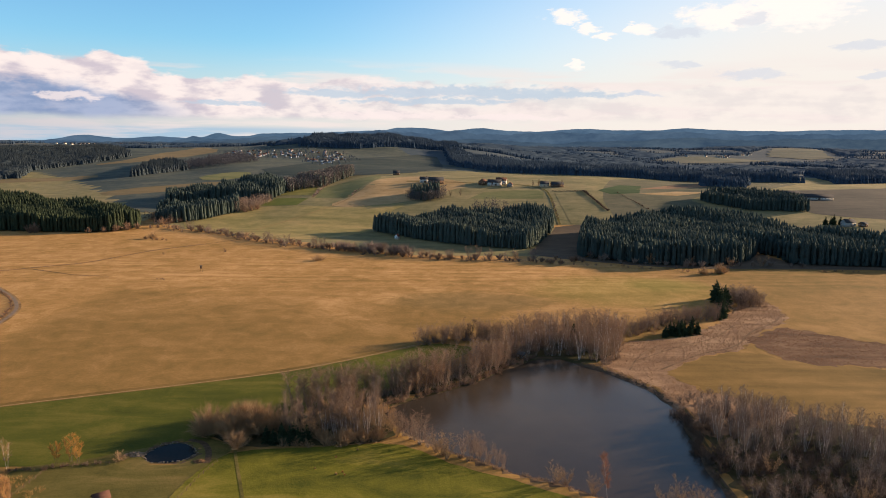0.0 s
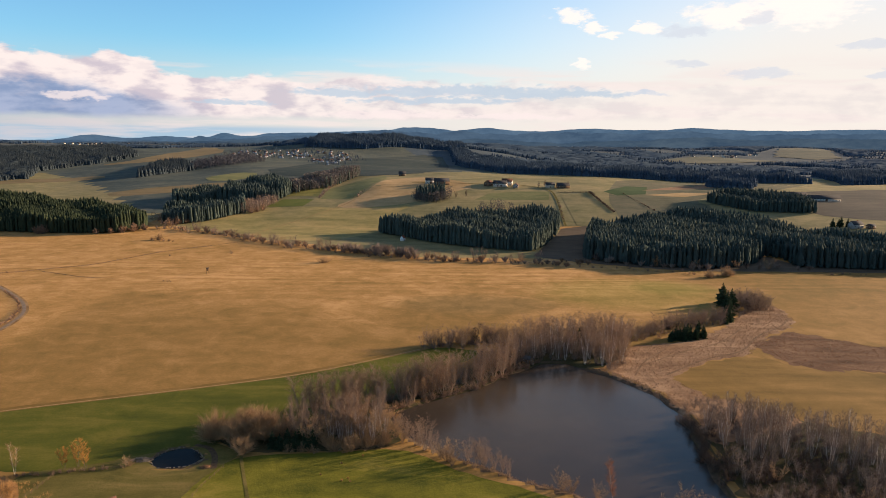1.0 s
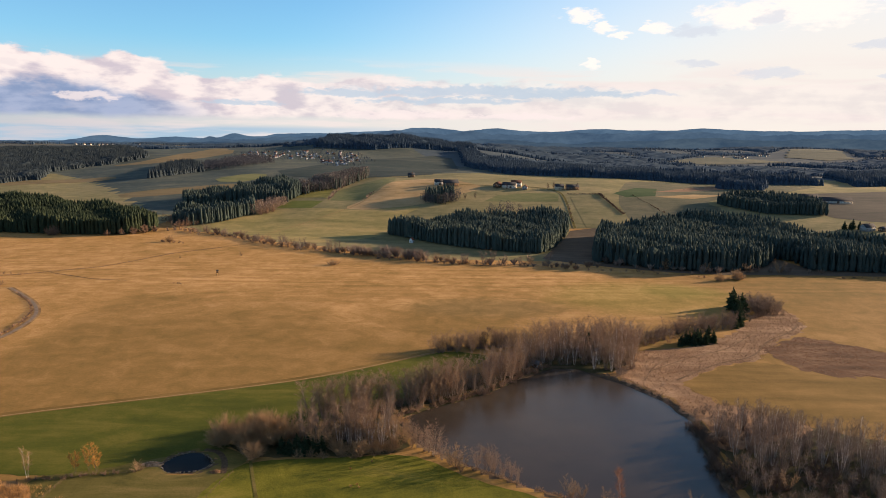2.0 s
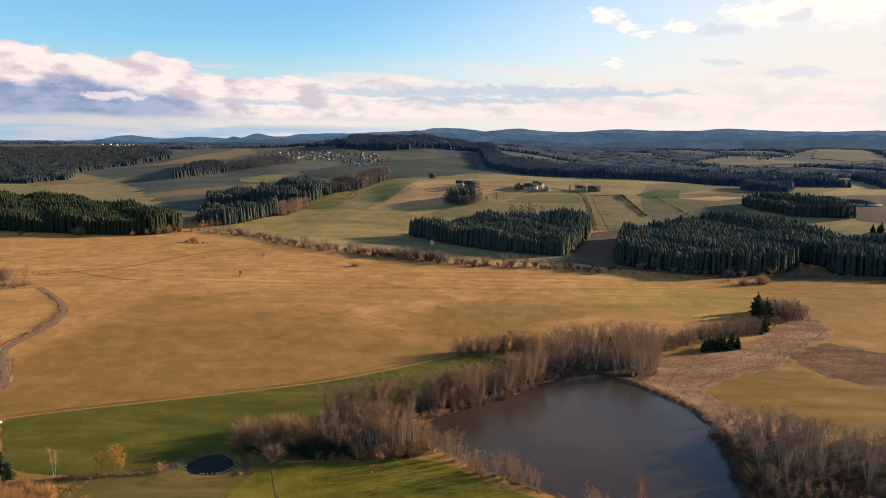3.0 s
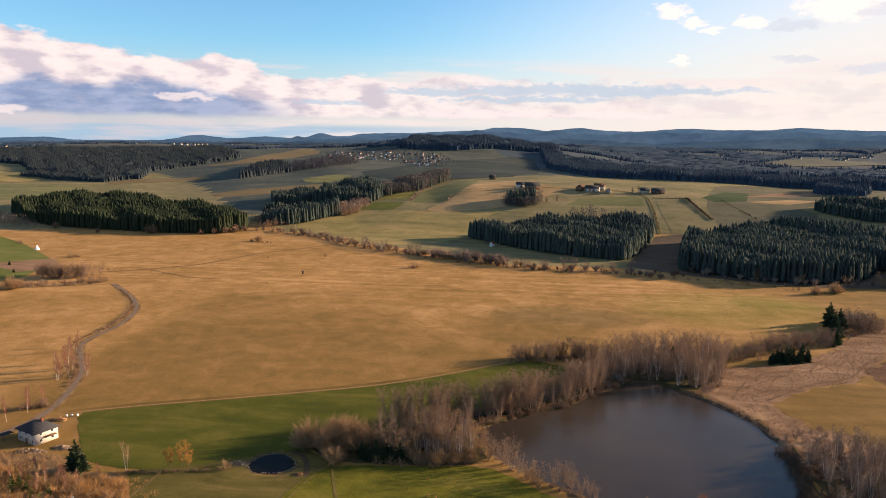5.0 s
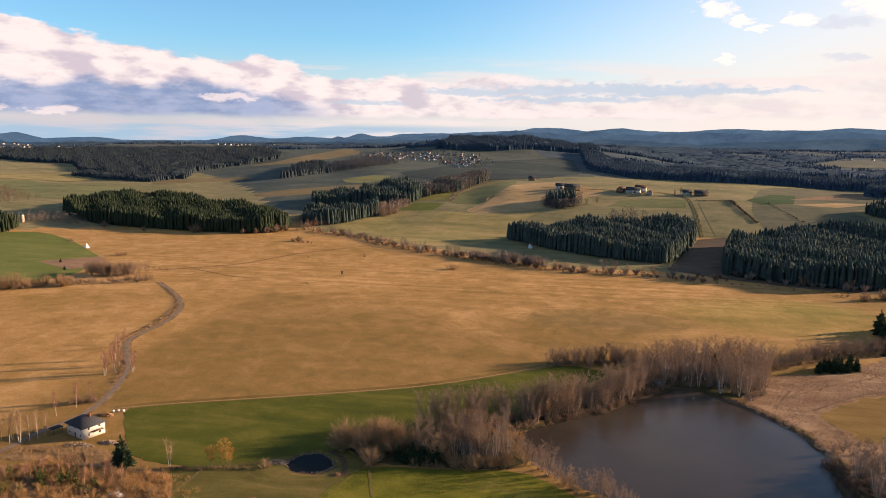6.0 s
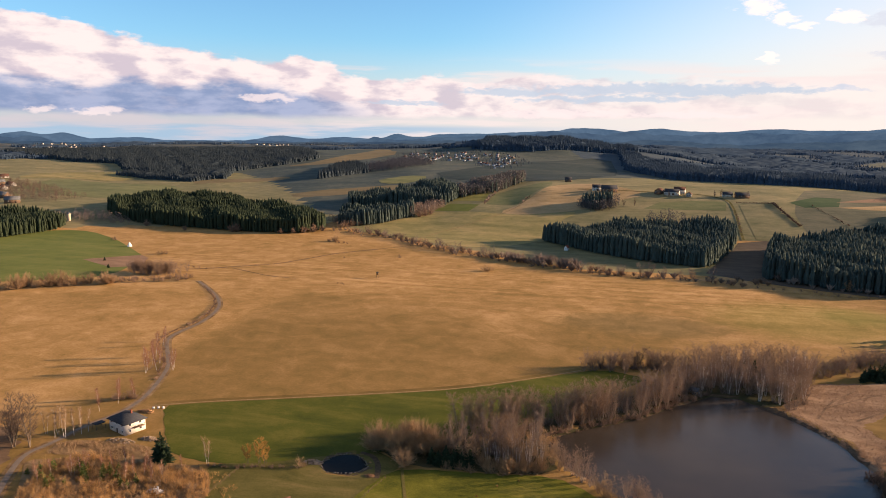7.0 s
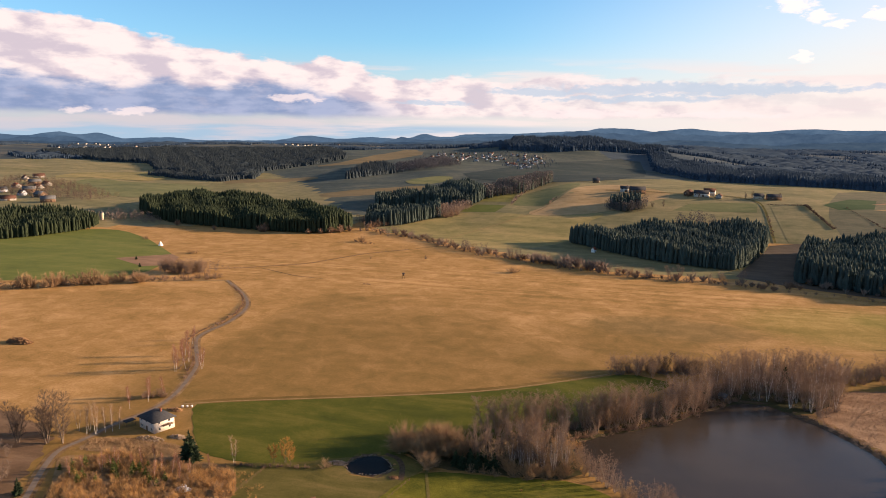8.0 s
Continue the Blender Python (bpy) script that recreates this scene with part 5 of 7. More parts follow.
def bare_tree(name, seed, height, stems=1, spread_r=2.6, base=0.25, limbs=34, twigs=44, rise=0.9, twig=(0.7, 1.7), width=0.065, trunk_r=None,
              lean=0.0, droop=0.0, bark=None, crown=None, shape="tall"):
    """A leafless tree: stems, limbs and a crown of fine twigs."""
    rng = random.Random(seed)
    wood, fine = Shape(), Shape()
    up = Vector((0, 0, 1))
    for s in range(stems):
        a0 = 2 * math.pi * s / stems + rng.uniform(-0.4, 0.4)
        tilt = lean * rng.uniform(0.6, 1.2)
        h = height * (1.0 if s == 0 else rng.uniform(0.72, 0.98))
        r0 = (trunk_r or height * 0.011) * (1 if stems == 1 else 0.72)
        path, p, d = [], Vector((0.25 * math.cos(a0), 0.25 * math.sin(a0), -0.3)) * (1 if stems > 1 else 0.02), (up + Vector((math.cos(a0), math.sin(a0), 0)) * tilt).normalized()
        p.z = -0.3
        steps = 5
        for k in range(steps + 1):
            path.append(p.copy())
            d = (d + Vector((rng.uniform(-1, 1), rng.uniform(-1, 1), 0)) * 0.05 + up * 0.04).normalized()
            p += d * (h / steps)
        wood.tube(path, [r0 * (1 - 0.88 * k / steps) for k in range(steps + 1)], 4)
        for i in range(max(3, limbs // stems)):
            f = base + (0.98 - base) * ((i + rng.random()) / max(3, limbs // stems))
            k = min(int(f * steps), steps - 1)
            q = path[k].lerp(path[k + 1], f * steps - k)
            g = (f - base) / (1 - base)
            if shape == "round":
                reach = spread_r * math.sqrt(max(0.06, 1 - (2 * g - 0.85) ** 2 * 0.8)) * rng.uniform(0.7, 1.1)
            elif shape == "fan":
                reach = spread_r * (0.36 + 0.64 * math.sin(math.pi * min(1.0, 0.04 + 0.80 * g))) * rng.uniform(0.45, 1.15)
            elif shape == "slim":
                reach = spread_r * (0.45 + 0.75 * g * (1 - g) * 4 * 0.6) * rng.uniform(0.6, 1.1)
            else:
                reach = spread_r * (1.05 - 0.75 * g) * rng.uniform(0.55, 1.1)
            a = rng.uniform(0, 2 * math.pi)
            d = (Vector((math.cos(a), math.sin(a), 0)) + up * (rise * rng.uniform(0.5, 1.4))).normalized()
            bend = [q.copy()]
            for _ in range(3):
                d = (d + Vector((rng.uniform(-1, 1), rng.uniform(-1, 1), rng.uniform(-0.6, 1) - droop)) * 0.22).normalized()
                bend.append(bend[-1] + d * reach / 3)
            r1 = max(0.025, r0 * 0.30 * (1 - 0.7 * g))
            wood.tube([bend[0], bend[2]], [r1, r1 * 0.25], 3)
            for _ in range(twigs):
                e = rng.uniform(0.12, 1.0) * 3
                k2 = min(int(e), 2)
                at = bend[k2].lerp(bend[k2 + 1], e - k2)
                w = (d * 0.8 + Vector((rng.gauss(0, 0.75), rng.gauss(0, 0.75), rng.gauss(0, 0.55) + rise * 0.5 - droop * 1.6))).normalized()
                fine.blade(at, w, rng.uniform(*twig), width * rng.uniform(0.6, 1.3), rng)
    ob = new(name)
    part("trunk", wood, bark or M_BARK, ob, smooth=True)
    part("crown", fine, crown or M_TWIG, ob)
    return ob


def spruce_tree(name, seed, height, wide=0.22, tiers=14, boughs=12, mat=None):
    """A spruce with whorls of drooping needled boughs."""
    rng = random.Random(seed)
    wood, crown = Shape(), Shape()
    wood.tube([Vector((0, 0, -0.3)), Vector((0, 0, height * 0.5)), Vector((0, 0, height * 0.95))], [height * 0.014, height * 0.009, 0.02], 6)
    for i in range(tiers):
        f = i / (tiers - 1)
        out = height * (wide * (1 - f ** 1.5) + 0.03)
        for k in range(max(5, int(boughs * (1.1 - 0.5 * f)))):
            a = rng.uniform(0, 6.28)
            o = out * rng.uniform(0.6, 1.2)
            p = Vector((0, 0, height * (0.06 + 0.86 * f) + rng.uniform(-0.02, 0.05) * height))
            d = Vector((math.cos(a), math.sin(a), rng.uniform(-0.45, 0.25) + 0.5 * f)).normalized()
            crown.blade(p + d * o * 0.1, d, o, o * rng.uniform(0.45, 0.75), rng)
            for _ in range(3):
                q = p + d * o * rng.uniform(0.25, 0.7)
                e = (d + Vector((rng.gauss(0, 0.6), rng.gauss(0, 0.6), rng.gauss(-0.1, 0.4)))).normalized()
                crown.blade(q, e, o * rng.uniform(0.35, 0.6), o * 0.34, rng)
    for _ in range(5):
        crown.blade(Vector((0, 0, height * 0.86)), Vector((rng.gauss(0, 0.2), rng.gauss(0, 0.2), 1)).normalized(), height * rng.uniform(0.1, 0.16), height * 0.05, rng)
    ob = new(name)
    part("trunk", wood, M_BARK, ob, smooth=True)
    part("crown", crown, mat or M_SPRUCE, ob)
    return ob


def bush(name, seed, height, wide, mat, stems=16, twigs=36, width=0.055):
    """A many-stemmed leafless shrub."""
    rng = random.Random(seed)
    wood, fine = Shape(), Shape()
    for _ in range(stems):
        a, t = rng.uniform(0, 6.28), rng.uniform(0.05, 1.5)
        d = Vector((math.cos(a) * t * wide / height, math.sin(a) * t * wide / height, 1.0 - 0.35 * t)).normalized()
        long = height * rng.uniform(0.7, 1.05) * (1 - 0.22 * t)
        p = Vector((math.cos(a), math.sin(a), 0)) * rng.uniform(0, 0.25) * wide
        p.z = -0.1
        mid, end = p + d * long * 0.5, p + d * long * 0.85
        wood.tube([p, mid, end], [0.05, 0.03, 0.01], 3)
        for _ in range(twigs):
            f = rng.uniform(0.1, 1.0)
            at = p.lerp(end, f)
            w = (d + Vector((rng.gauss(0, 0.7), rng.gauss(0, 0.7), rng.gauss(0.1, 0.5)))).normalized()
            fine.blade(at, w, height * rng.uniform(0.12, 0.30), width * rng.uniform(0.7, 1.4), rng)
    ob = new(name)
    tagged(part("stem", wood, M_BARK, ob), kind="stuff")
    tagged(part("crown", fine, mat, ob), kind="stuff")
    return ob


class Kind:
    """Several built examples of one plant, of which copies are set about."""

    def __init__(self, made, label, category, group):
        self.made, self.free = made, list(made)
        for ob in made:
            tagged(ob, label, category, group)

    def set(self, x, y, size=1.0, label="", group="", sink=0.0):
        rng = random.Random(int(x * 31 + y * 17))
        k = rng.randrange(len(self.made))
        m = Matrix.LocRotScale((x, y, zat(x, y) - sink), Euler((0, 0, rng.uniform(0, 6.28))), (size * rng.uniform(0.92, 1.08),) * 2 + (size,))
        if self.free:
            ob = self.free.pop(0)
        else:
            ob = copy_thing(self.made[k], m)
        ob.matrix_basis = m
        return tagged(ob, label, "", group)

    def strew(self, poly, gap, seed, low=0.8, high=1.15, group="", label="", keep=1.0):
        r = random.Random(seed)
        for x, y in spread(poly, gap, seed):
            if r.random() < keep:
                self.set(float(x), float(y), r.uniform(low, high), label, group)

    def row(self, line, count, wobble, seed, low=0.8, high=1.15, group="", label=""):
        r = random.Random(seed)
        p = np.array(line, float)
        d = np.r_[0, np.cumsum(np.hypot(*np.diff(p, axis=0).T))]
        for k in range(count):
            s = d[-1] * (k + r.random()) / count
            self.set(float(np.interp(s, d, p[:, 0]) + r.gauss(0, wobble)), float(np.interp(s, d, p[:, 1]) + r.gauss(0, wobble)), r.uniform(low, high), label, group)

    def done(self):
        """Takes away examples that were never set."""
        for ob in self.free:
            for o in (*ob.children_recursive, ob):
                bpy.data.objects.remove(o)


alder = Kind([bare_tree("alder_tree", 10 + k, 14 + k % 3, 4 + k % 3, 3.2, 0.18, 150, 14, 0.62, (0.6, 1.4), 0.050, trunk_r=0.15, lean=0.30, bark=M_STEM, shape="fan") for k in range(5)],
             "tall leafless alder with pinkish-brown twigs", "tree", "leafless trees round the pond")
grove_tree = Kind([bare_tree("grove_tree", 210 + k, 13 + k % 3, 3 + k % 2, 3.0, 0.2, 120, 13, 0.7, (0.6, 1.4), 0.050, trunk_r=0.14, lean=0.26, bark=M_STEM, crown=M_TWIG_GREY, shape="fan") for k in range(5)],
                  "slender leafless tree of the grove, grey-pink twigs", "tree", "leafless grove east of the pond")
ditch_tree = Kind([bare_tree("ditch_tree", 220 + k, 11.5, 4 + k % 2, 2.8, 0.10, 110, 13, 0.6, (0.6, 1.3), 0.052, trunk_r=0.11, lean=0.34, bark=M_STEM, shape="fan") for k in range(4)],
                  "low many-stemmed leafless tree along the ditch", "tree", "low trees along the ditch")
pale_birch = Kind([bare_tree("pale_birch", 240 + k, 12.5, 3 + k % 3, 2.2, 0.18, 100, 12, 0.9, (0.6, 1.3), 0.044, trunk_r=0.17, lean=0.2, bark=M_BIRCH, crown=M_TWIG_GREY, shape="fan") for k in range(4)],
                  "slender birch with a pale trunk and grey twigs", "tree", "birches round the pond")
ash = Kind([bare_tree("ash_tree", 30 + k, 17, 1 + k % 2, 2.3, 0.2, 80, 16, 1.2, (0.9, 2.0), 0.045, trunk_r=0.18, lean=0.12, shape="fan", bark=M_STEM, crown=M_TWIG_GREY) for k in range(3)],
           "slender leafless tree with a pale trunk", "tree", "leafless trees round the pond")
willow = Kind([bare_tree("willow_tree", 50 + k, 12, 7, 2.3, 0.12, 200, 13, 0.8, twig=(0.5, 1.1), width=0.058, lean=0.55, crown=M_TWIG_PALE, shape="fan") for k in range(3)],
              "round leafless willow with straw-coloured twigs", "tree", "willows by the pond")
oak = Kind([bare_tree("oak_tree", 60 + k, 18, 2, 5.2, 0.16, 110, 22, 1.0, twig=(0.9, 1.9), trunk_r=0.40, lean=0.22, width=0.06, crown=M_TWIG_DARK, shape="round") for k in range(2)],
           "large spreading leafless tree with dark limbs", "tree", "large trees by the lane")
straw_birch = Kind([bare_tree("straw_birch", 75 + k, 13, 1 + k % 2, 2.1, 0.25, 60, 15, 1.2, (0.8, 1.7), 0.05, lean=0.14, trunk_r=0.12, bark=M_BIRCH, crown=M_TWIG_PALE, shape="fan") for k in range(3)],
                   "leafless birch with straw-coloured twigs by the house", "tree", "birches by the house")
birch = Kind([bare_tree("birch_tree", 70 + k, 13, 1 + k % 2, 1.9, 0.25, 56, 16, 1.2, droop=0.2, lean=0.12, trunk_r=0.1, bark=M_BIRCH, crown=M_TWIG_RED, shape="slim") for k in range(3)],
             "leafless birch with a white trunk and reddish twigs", "tree", "birches along the lane")
orange_willow = Kind([bare_tree("orange_willow_tree", 80 + k, 9, 3, 2.2, 0.25, 30, 40, 1.2, twig=(0.6, 1.3), lean=0.2, crown=M_ORANGE, shape="round") for k in range(2)],
                     "pollard willow with bright orange twigs", "tree", "orange willows by the small pond")
brown_bush = Kind([bush("bush", 90 + k, 4.0, 2.6, M_TWIG, 14, 24, 0.07) for k in range(3)], "leafless brown bush in the grass", "bush", "bushes along the stream")
pale_bush = Kind([bush("willow_bush", 100 + k, 4.5, 3.2, M_TWIG_PALE, 18, 28, 0.065) for k in range(3)], "rounded straw-coloured willow bush", "bush", "willow bushes")
alder_bush = Kind([bush("alder_bush", 170 + k, 4.6, 3.0, M_TWIG_HAZEL, 16, 26, 0.06) for k in range(3)], "dense grey-brown brush under the pond trees", "bush", "brush under the pond trees")
hedge_willow = Kind([bush("hedge_willow", 190 + k, 9.0, 6.5, M_TWIG_PALE, 46, 40, 0.10) for k in range(3)], "broad rounded straw-coloured willow in the field hedge", "bush", "willows in the field hedge")
# brush given dark twigs to stand for the shade inside the grove
dark_brush = Kind([bush("dark_brush", 180 + k, 4.2, 3.0, M_TWIG_DARK, 18, 28, 0.07) for k in range(3)], "brown leafless brush in the grove, darkened for shade", "bush", "undergrowth in the grove")
pond_willow = Kind([bush("pond_willow", 200 + k, 13.0, 8.0, M_TWIG_PALE, 64, 44, 0.085) for k in range(4)], "dense rounded willow with straw-orange twigs", "tree", "willows by the pond")
edge_tree = Kind([bush("edge_tree", 230 + k, 11.0, 5.5, M_TWIG, 40, 36, 0.10) for k in range(3)], "rounded pinkish leafless tree at the wood edge", "tree", "leafless trees at the wood edge")
scrub = Kind([bush("scrub", 150 + k, 3.4, 2.0, M_TWIG_PALE, 16, 24, 0.045) for k in range(3)], "straw-coloured leafless scrub in the garden", "bush", "scrub in the garden")
rust_bush = Kind([bush("rust_bush", 110 + k, 3.4, 1.5, M_SHRUB, 20, 24, 0.04) for k in range(3)], "rust-orange leafless shrub with fine twigs", "bush", "shrubs in the garden")
spruce = Kind([spruce_tree("spruce_tree", 120 + k, 11 + k, 0.27, 15, 13, M_PINE) for k in range(3)], "single dark green spruce", "tree", "single spruces")
young = Kind([spruce_tree("young_spruce", 130 + k, 4.5, 0.28, 9, 9, M_YOUNG) for k in range(2)], "young light green spruce in shrubs", "tree", "young spruces in the garden")

# round the pond
WEST = ((-66, 252), (-46, 251), (-30, 256), (-21, 270), (-27, 290), (-42, 286), (-58, 280), (-68, 268))
NORTH = ((-30, 288), (-10, 302), (12, 318), (32, 341), (45, 354), (36, 364), (20, 350), (2, 328), (-16, 312), (-31, 302))
NORTH_EAST = ((36, 352), (50, 361), (64, 361), (76, 352), (88, 344), (101, 380), (104, 408), (84, 417), (58, 409), (37, 388))
EAST = ((101, 254), (104, 274), (111, 283), (122, 294), (134, 287), (146, 279), (162, 271), (190, 254), (215, 238), (200, 212), (158, 224), (134, 245), (112, 246))
alder.strew(WEST, 7.6, 1, 0.8, 1.15)
ash.strew(WEST, 11, 2, 0.8, 1.0)
pale_birch.strew(((-48, 252), (-24, 257), (-24, 275), (-46, 272)), 4.6, 79, 0.7, 1.0)
willow.strew(((-62, 256), (-46, 253), (-30, 258), (-26, 272), (-44, 276), (-62, 270)), 9.0, 83, 0.85, 1.15, "tall willows in the pond grove")
alder.row(((-62, 283), (-45, 289), (-30, 297)), 13, 1.8, 71, 1.15, 1.4)
for x, y in ((-11, 305), (-7, 308), (-13, 309), (-4, 311)):
    alder.set(x, y, 1.38)
alder.strew(NORTH, 5.6, 3, 0.75, 1.3)
ash.strew(NORTH, 9.0, 4, 0.6, 0.95)
alder.strew(NORTH_EAST, 6.6, 5, 0.78, 1.12)
pale_birch.strew(NORTH_EAST, 9.5, 6, 0.8, 1.15)
grove_tree.strew(EAST, 6.2, 7, 0.62, 0.92, "leafless grove east of the pond")
pale_birch.strew(EAST, 7.5, 8, 0.75, 1.02, "leafless grove east of the pond")
pond_willow.row(((-92, 261), (-84, 256), (-76, 256), (-70, 262), (-82, 266), (-64, 258)), 11, 1.6, 9, 0.85, 1.15)
pond_willow.set(-76, 247.5, 0.66)
pond_willow.row(((-47, 252.5), (-36, 253), (-25, 258)), 8, 0.8, 87, 0.42, 0.62, "low willows at the pond corner", "low fan-shaped willow with tan stems")
willow.set(-36, 279, 1.1)
for x, y, s in ((-12, 306, 1.3), (-8, 309, 1.25), (-6, 313, 1.15), (-40, 264, 1.2), (-33, 262, 1.1), (-44, 284, 1.2), (18, 335, 1.1)):
    willow.set(x, y, s, "tall leafless willow with orange-tan twigs")
rust_bush.row(((-32, 285), (-26, 281), (-22, 286)), 5, 1.0, 10, 0.9, 1.3, "rust shrubs at the pond")
for x, y, s in ((-36, 227, 0.42), (-34, 228.5, 0.36), (-33, 226.5, 0.34), (-31, 246, 0.4), (-44, 231, 0.35), (-38, 240, 0.38)):
    rust_bush.set(x, y, s, "low rusty shrub on the green pasture", "low shrubs on the pasture")
pale_bush.row(((-58, 250), (-40, 250), (-22, 255)), 14, 1.2, 11, 0.7, 1.2, "scrub along the lawn edge")
brown_bush.row(((-24, 289.5), (-7, 304), (14, 320), (34, 344), (50, 361)), 44, 1.0, 12, 0.6, 1.1, "scrub on the pond bank")
ditch_tree.row(((-12, 384), (10, 391), (36, 396)), 26, 3.0, 13, 0.75, 1.08, "low trees at the meadow edge")
oak.set(16, 392, 0.65)
alder_bush.row(((-12, 383), (10, 390), (36, 395)), 15, 2.0, 88, 1.1, 1.6, "brush at the meadow edge")
ditch_tree.row(((98, 404), (128, 420), (149, 433), (180, 452)), 46, 3.6, 14, 0.65, 1.0, "low trees along the ditch")
brown_bush.row(((100, 398), (128, 414), (149, 427), (178, 445)), 18, 3.0, 15, 0.7, 1.2, "scrub along the ditch")
spruce.set(74, 386, 1.1)
spruce.set(70, 390, 0.9)
for k, (x, y) in enumerate(((-66, 252), (-63, 251), (-60, 252), (-57, 251), (-54, 252), (-61, 255), (-56, 255), (-51, 253))):
    spruce.set(x, y, 0.55 + 0.05 * (k % 4))
# south bank
for x, y, s in ((-15, 258, 0.75), (-12, 255, 0.8), (-8, 251, 0.85), (-5, 248, 0.6), (-10, 254, 0.6), (8, 245, 0.6), (11, 242, 0.75), (14, 240, 0.65), (17, 238, 0.55), (20, 236, 0.5), (22, 234, 0.45), (13, 243, 0.55)):
    alder.set(x, y, s, "slender leafless sapling on the pond bank", "saplings on the pond bank")
for x, y, s in ((0, 242, 1.05), (2, 239, 0.9), (-2, 244, 0.8), (39, 223, 0.85), (42, 221, 0.7), (50, 216, 0.8), (76, 206, 1.25), (82, 205, 1.0), (70, 205, 0.9)):
    willow.set(x, y, s * 0.8, "leafless willow on the pond bank", "saplings on the pond bank")
birch.set(54, 213.5, 1.25)
pale_bush.row(((-12, 256), (0, 243), (20, 232), (42, 219)), 16, 0.8, 16, 0.3, 0.55, "scrub on the south bank")
dark_brush.row(((100, 288), (99, 262), (96, 245), (95, 226)), 26, 1.4, 17, 0.9, 1.4, "scrub on the east bank")
dark_brush.strew(EAST, 7, 18, 0.6, 1.0)
SHADY = ((100, 248), (112, 244), (134, 243), (158, 222), (196, 208), (180, 178), (120, 178), (100, 205))
dark_brush.strew(SHADY, 6.2, 58, 1.2, 1.9, keep=0.95)
# unseen trees continuing the grove outside the view, added to shade it
grove_tree.strew(((204, 175), (216, 238), (262, 222), (250, 165)), 8.0, 85, 0.95, 1.25, "leafless grove east of the pond")
willow.strew(SHADY, 17, 59, 0.5, 0.8, "low willows in the grove", keep=0.8)
grove_tree.strew(SHADY, 8.4, 75, 0.5, 0.85, "leafless grove east of the pond", keep=0.85)

# the ditch and the marsh
for x, y, s in ((197, 498, 1.2), (194, 488, 1.3), (193, 478, 1.15), (199, 486, 1.1), (186, 455, 1.0), (188, 462, 1.1), (182, 446, 0.85), (178, 441, 0.6), (191, 470, 1.1), (196, 474, 1.0), (130, 400, 0.45), (134, 403, 0.6), (138, 401, 0.5), (137, 406, 0.62), (141, 404, 0.7), (144, 408, 0.6), (146, 404, 0.66), (149, 409, 0.74), (152, 407, 0.6), (141, 410, 0.5), (153, 412, 0.5), (133, 407, 0.4)):
    spruce.set(x, y, s * (1.15 if s < 0.75 else 1.0), "dark spruce in the marsh", "spruces in the marsh")
hazel_clump = ((200, 468), (226, 480), (228, 492), (214, 505), (200, 500))
oak.set(205, 472, 0.75)
oak.set(213, 478, 0.6)
oak.set(222, 485, 0.55)
oak.set(208, 490, 0.6)
brown_bush.row(((198, 468), (226, 482)), 6, 2, 19, 0.9, 1.4)
for x, y, s in ((222, 592, 0.95), (240, 600, 1.15), (244, 604, 0.9)):
    hedge_willow.set(x, y, s, "big round leafless tree at the marsh edge", "round trees at the marsh edge")
for x, y, s in ((224, 632, 0.9), (191, 640, 1.0), (289, 630, 1.2), (262, 634, 0.8)):
    willow.set(x, y, s)
brown_bush.row(((330, 612), (350, 611), (372, 612)), 7, 1.5, 20, 0.5, 0.8)
brown_bush.row(((120, 640), (160, 625), (205, 612), (230, 600)), 14, 3, 21, 0.6, 1.1)

# the stream below the slope
stream_bush = Kind([bush("stream_bush", 160 + k, 4.0, 2.8, M_TWIG_GREY, 12, 20, 0.10) for k in range(3)], "grey-brown leafless bush beside the stream", "bush", "bushes along the stream")
stream_bush.row(((-366, 846), (-336, 858), (-280, 835), (-215, 772), (-157, 735), (-93, 700), (-46, 678), (-2, 657), (62, 652), (112, 640)), 48, 5, 22, 0.9, 1.8)
pale_bush.row(((-280, 835), (-215, 772), (-157, 735), (-93, 702), (-46, 682), (40, 656)), 26, 6, 23, 0.8, 1.4, "willow bushes along the stream")
for x, y, s in ((-93, 706, 0.72), (-76, 700, 0.62), (-60, 694, 0.75), (-20, 672, 0.6), (-10, 668, 0.55), (70, 662, 0.5), (-212, 780, 0.6), (-180, 752, 0.62), (-160, 742, 0.55), (-130, 724, 0.5), (-250, 808, 0.55), (-345, 862, 0.6)):
    willow.set(x, y, s * 1.3, "leafless willow along the stream", "willows along the stream")
hedge_willow.set(-322, 775, 0.95, "broad leafless willow alone in the meadow", "lone trees in the meadow")
brown_bush.row(((-334, 777), (-322, 770), (-300, 762)), 9, 1.5, 24, 0.6, 1.0)
pale_bush.set(-118, 645, 1.6)
pale_bush.set(-114, 646, 1.9)
brown_bush.set(-216, 690, 1.2)
brown_bush.set(-270, 672, 0.7)
brown_bush.row(((-232, 556), (-218, 552)), 4, 1.0, 25, 0.35, 0.5)
brown_bush.row(((-400, 590), (-375, 582)), 5, 1.0, 26, 0.5, 0.7)
# edge of the left wood
for x, y, s in ((-480, 812, 1.15), (-475, 814, 1.2), (-412, 814, 0.7), (-546, 808, 0.75), (-618, 828, 0.95), (-398, 820, 0.8), (-386, 826, 1.0), (-377, 836, 1.1), (-370, 846, 0.9), (-352, 880, 1.0), (-346, 888, 1.1), (-338, 898, 0.9), (-273, 972, 1.0), (-268, 980, 1.1), (-262, 990, 1.0)):
    edge_tree.set(x, y, s)

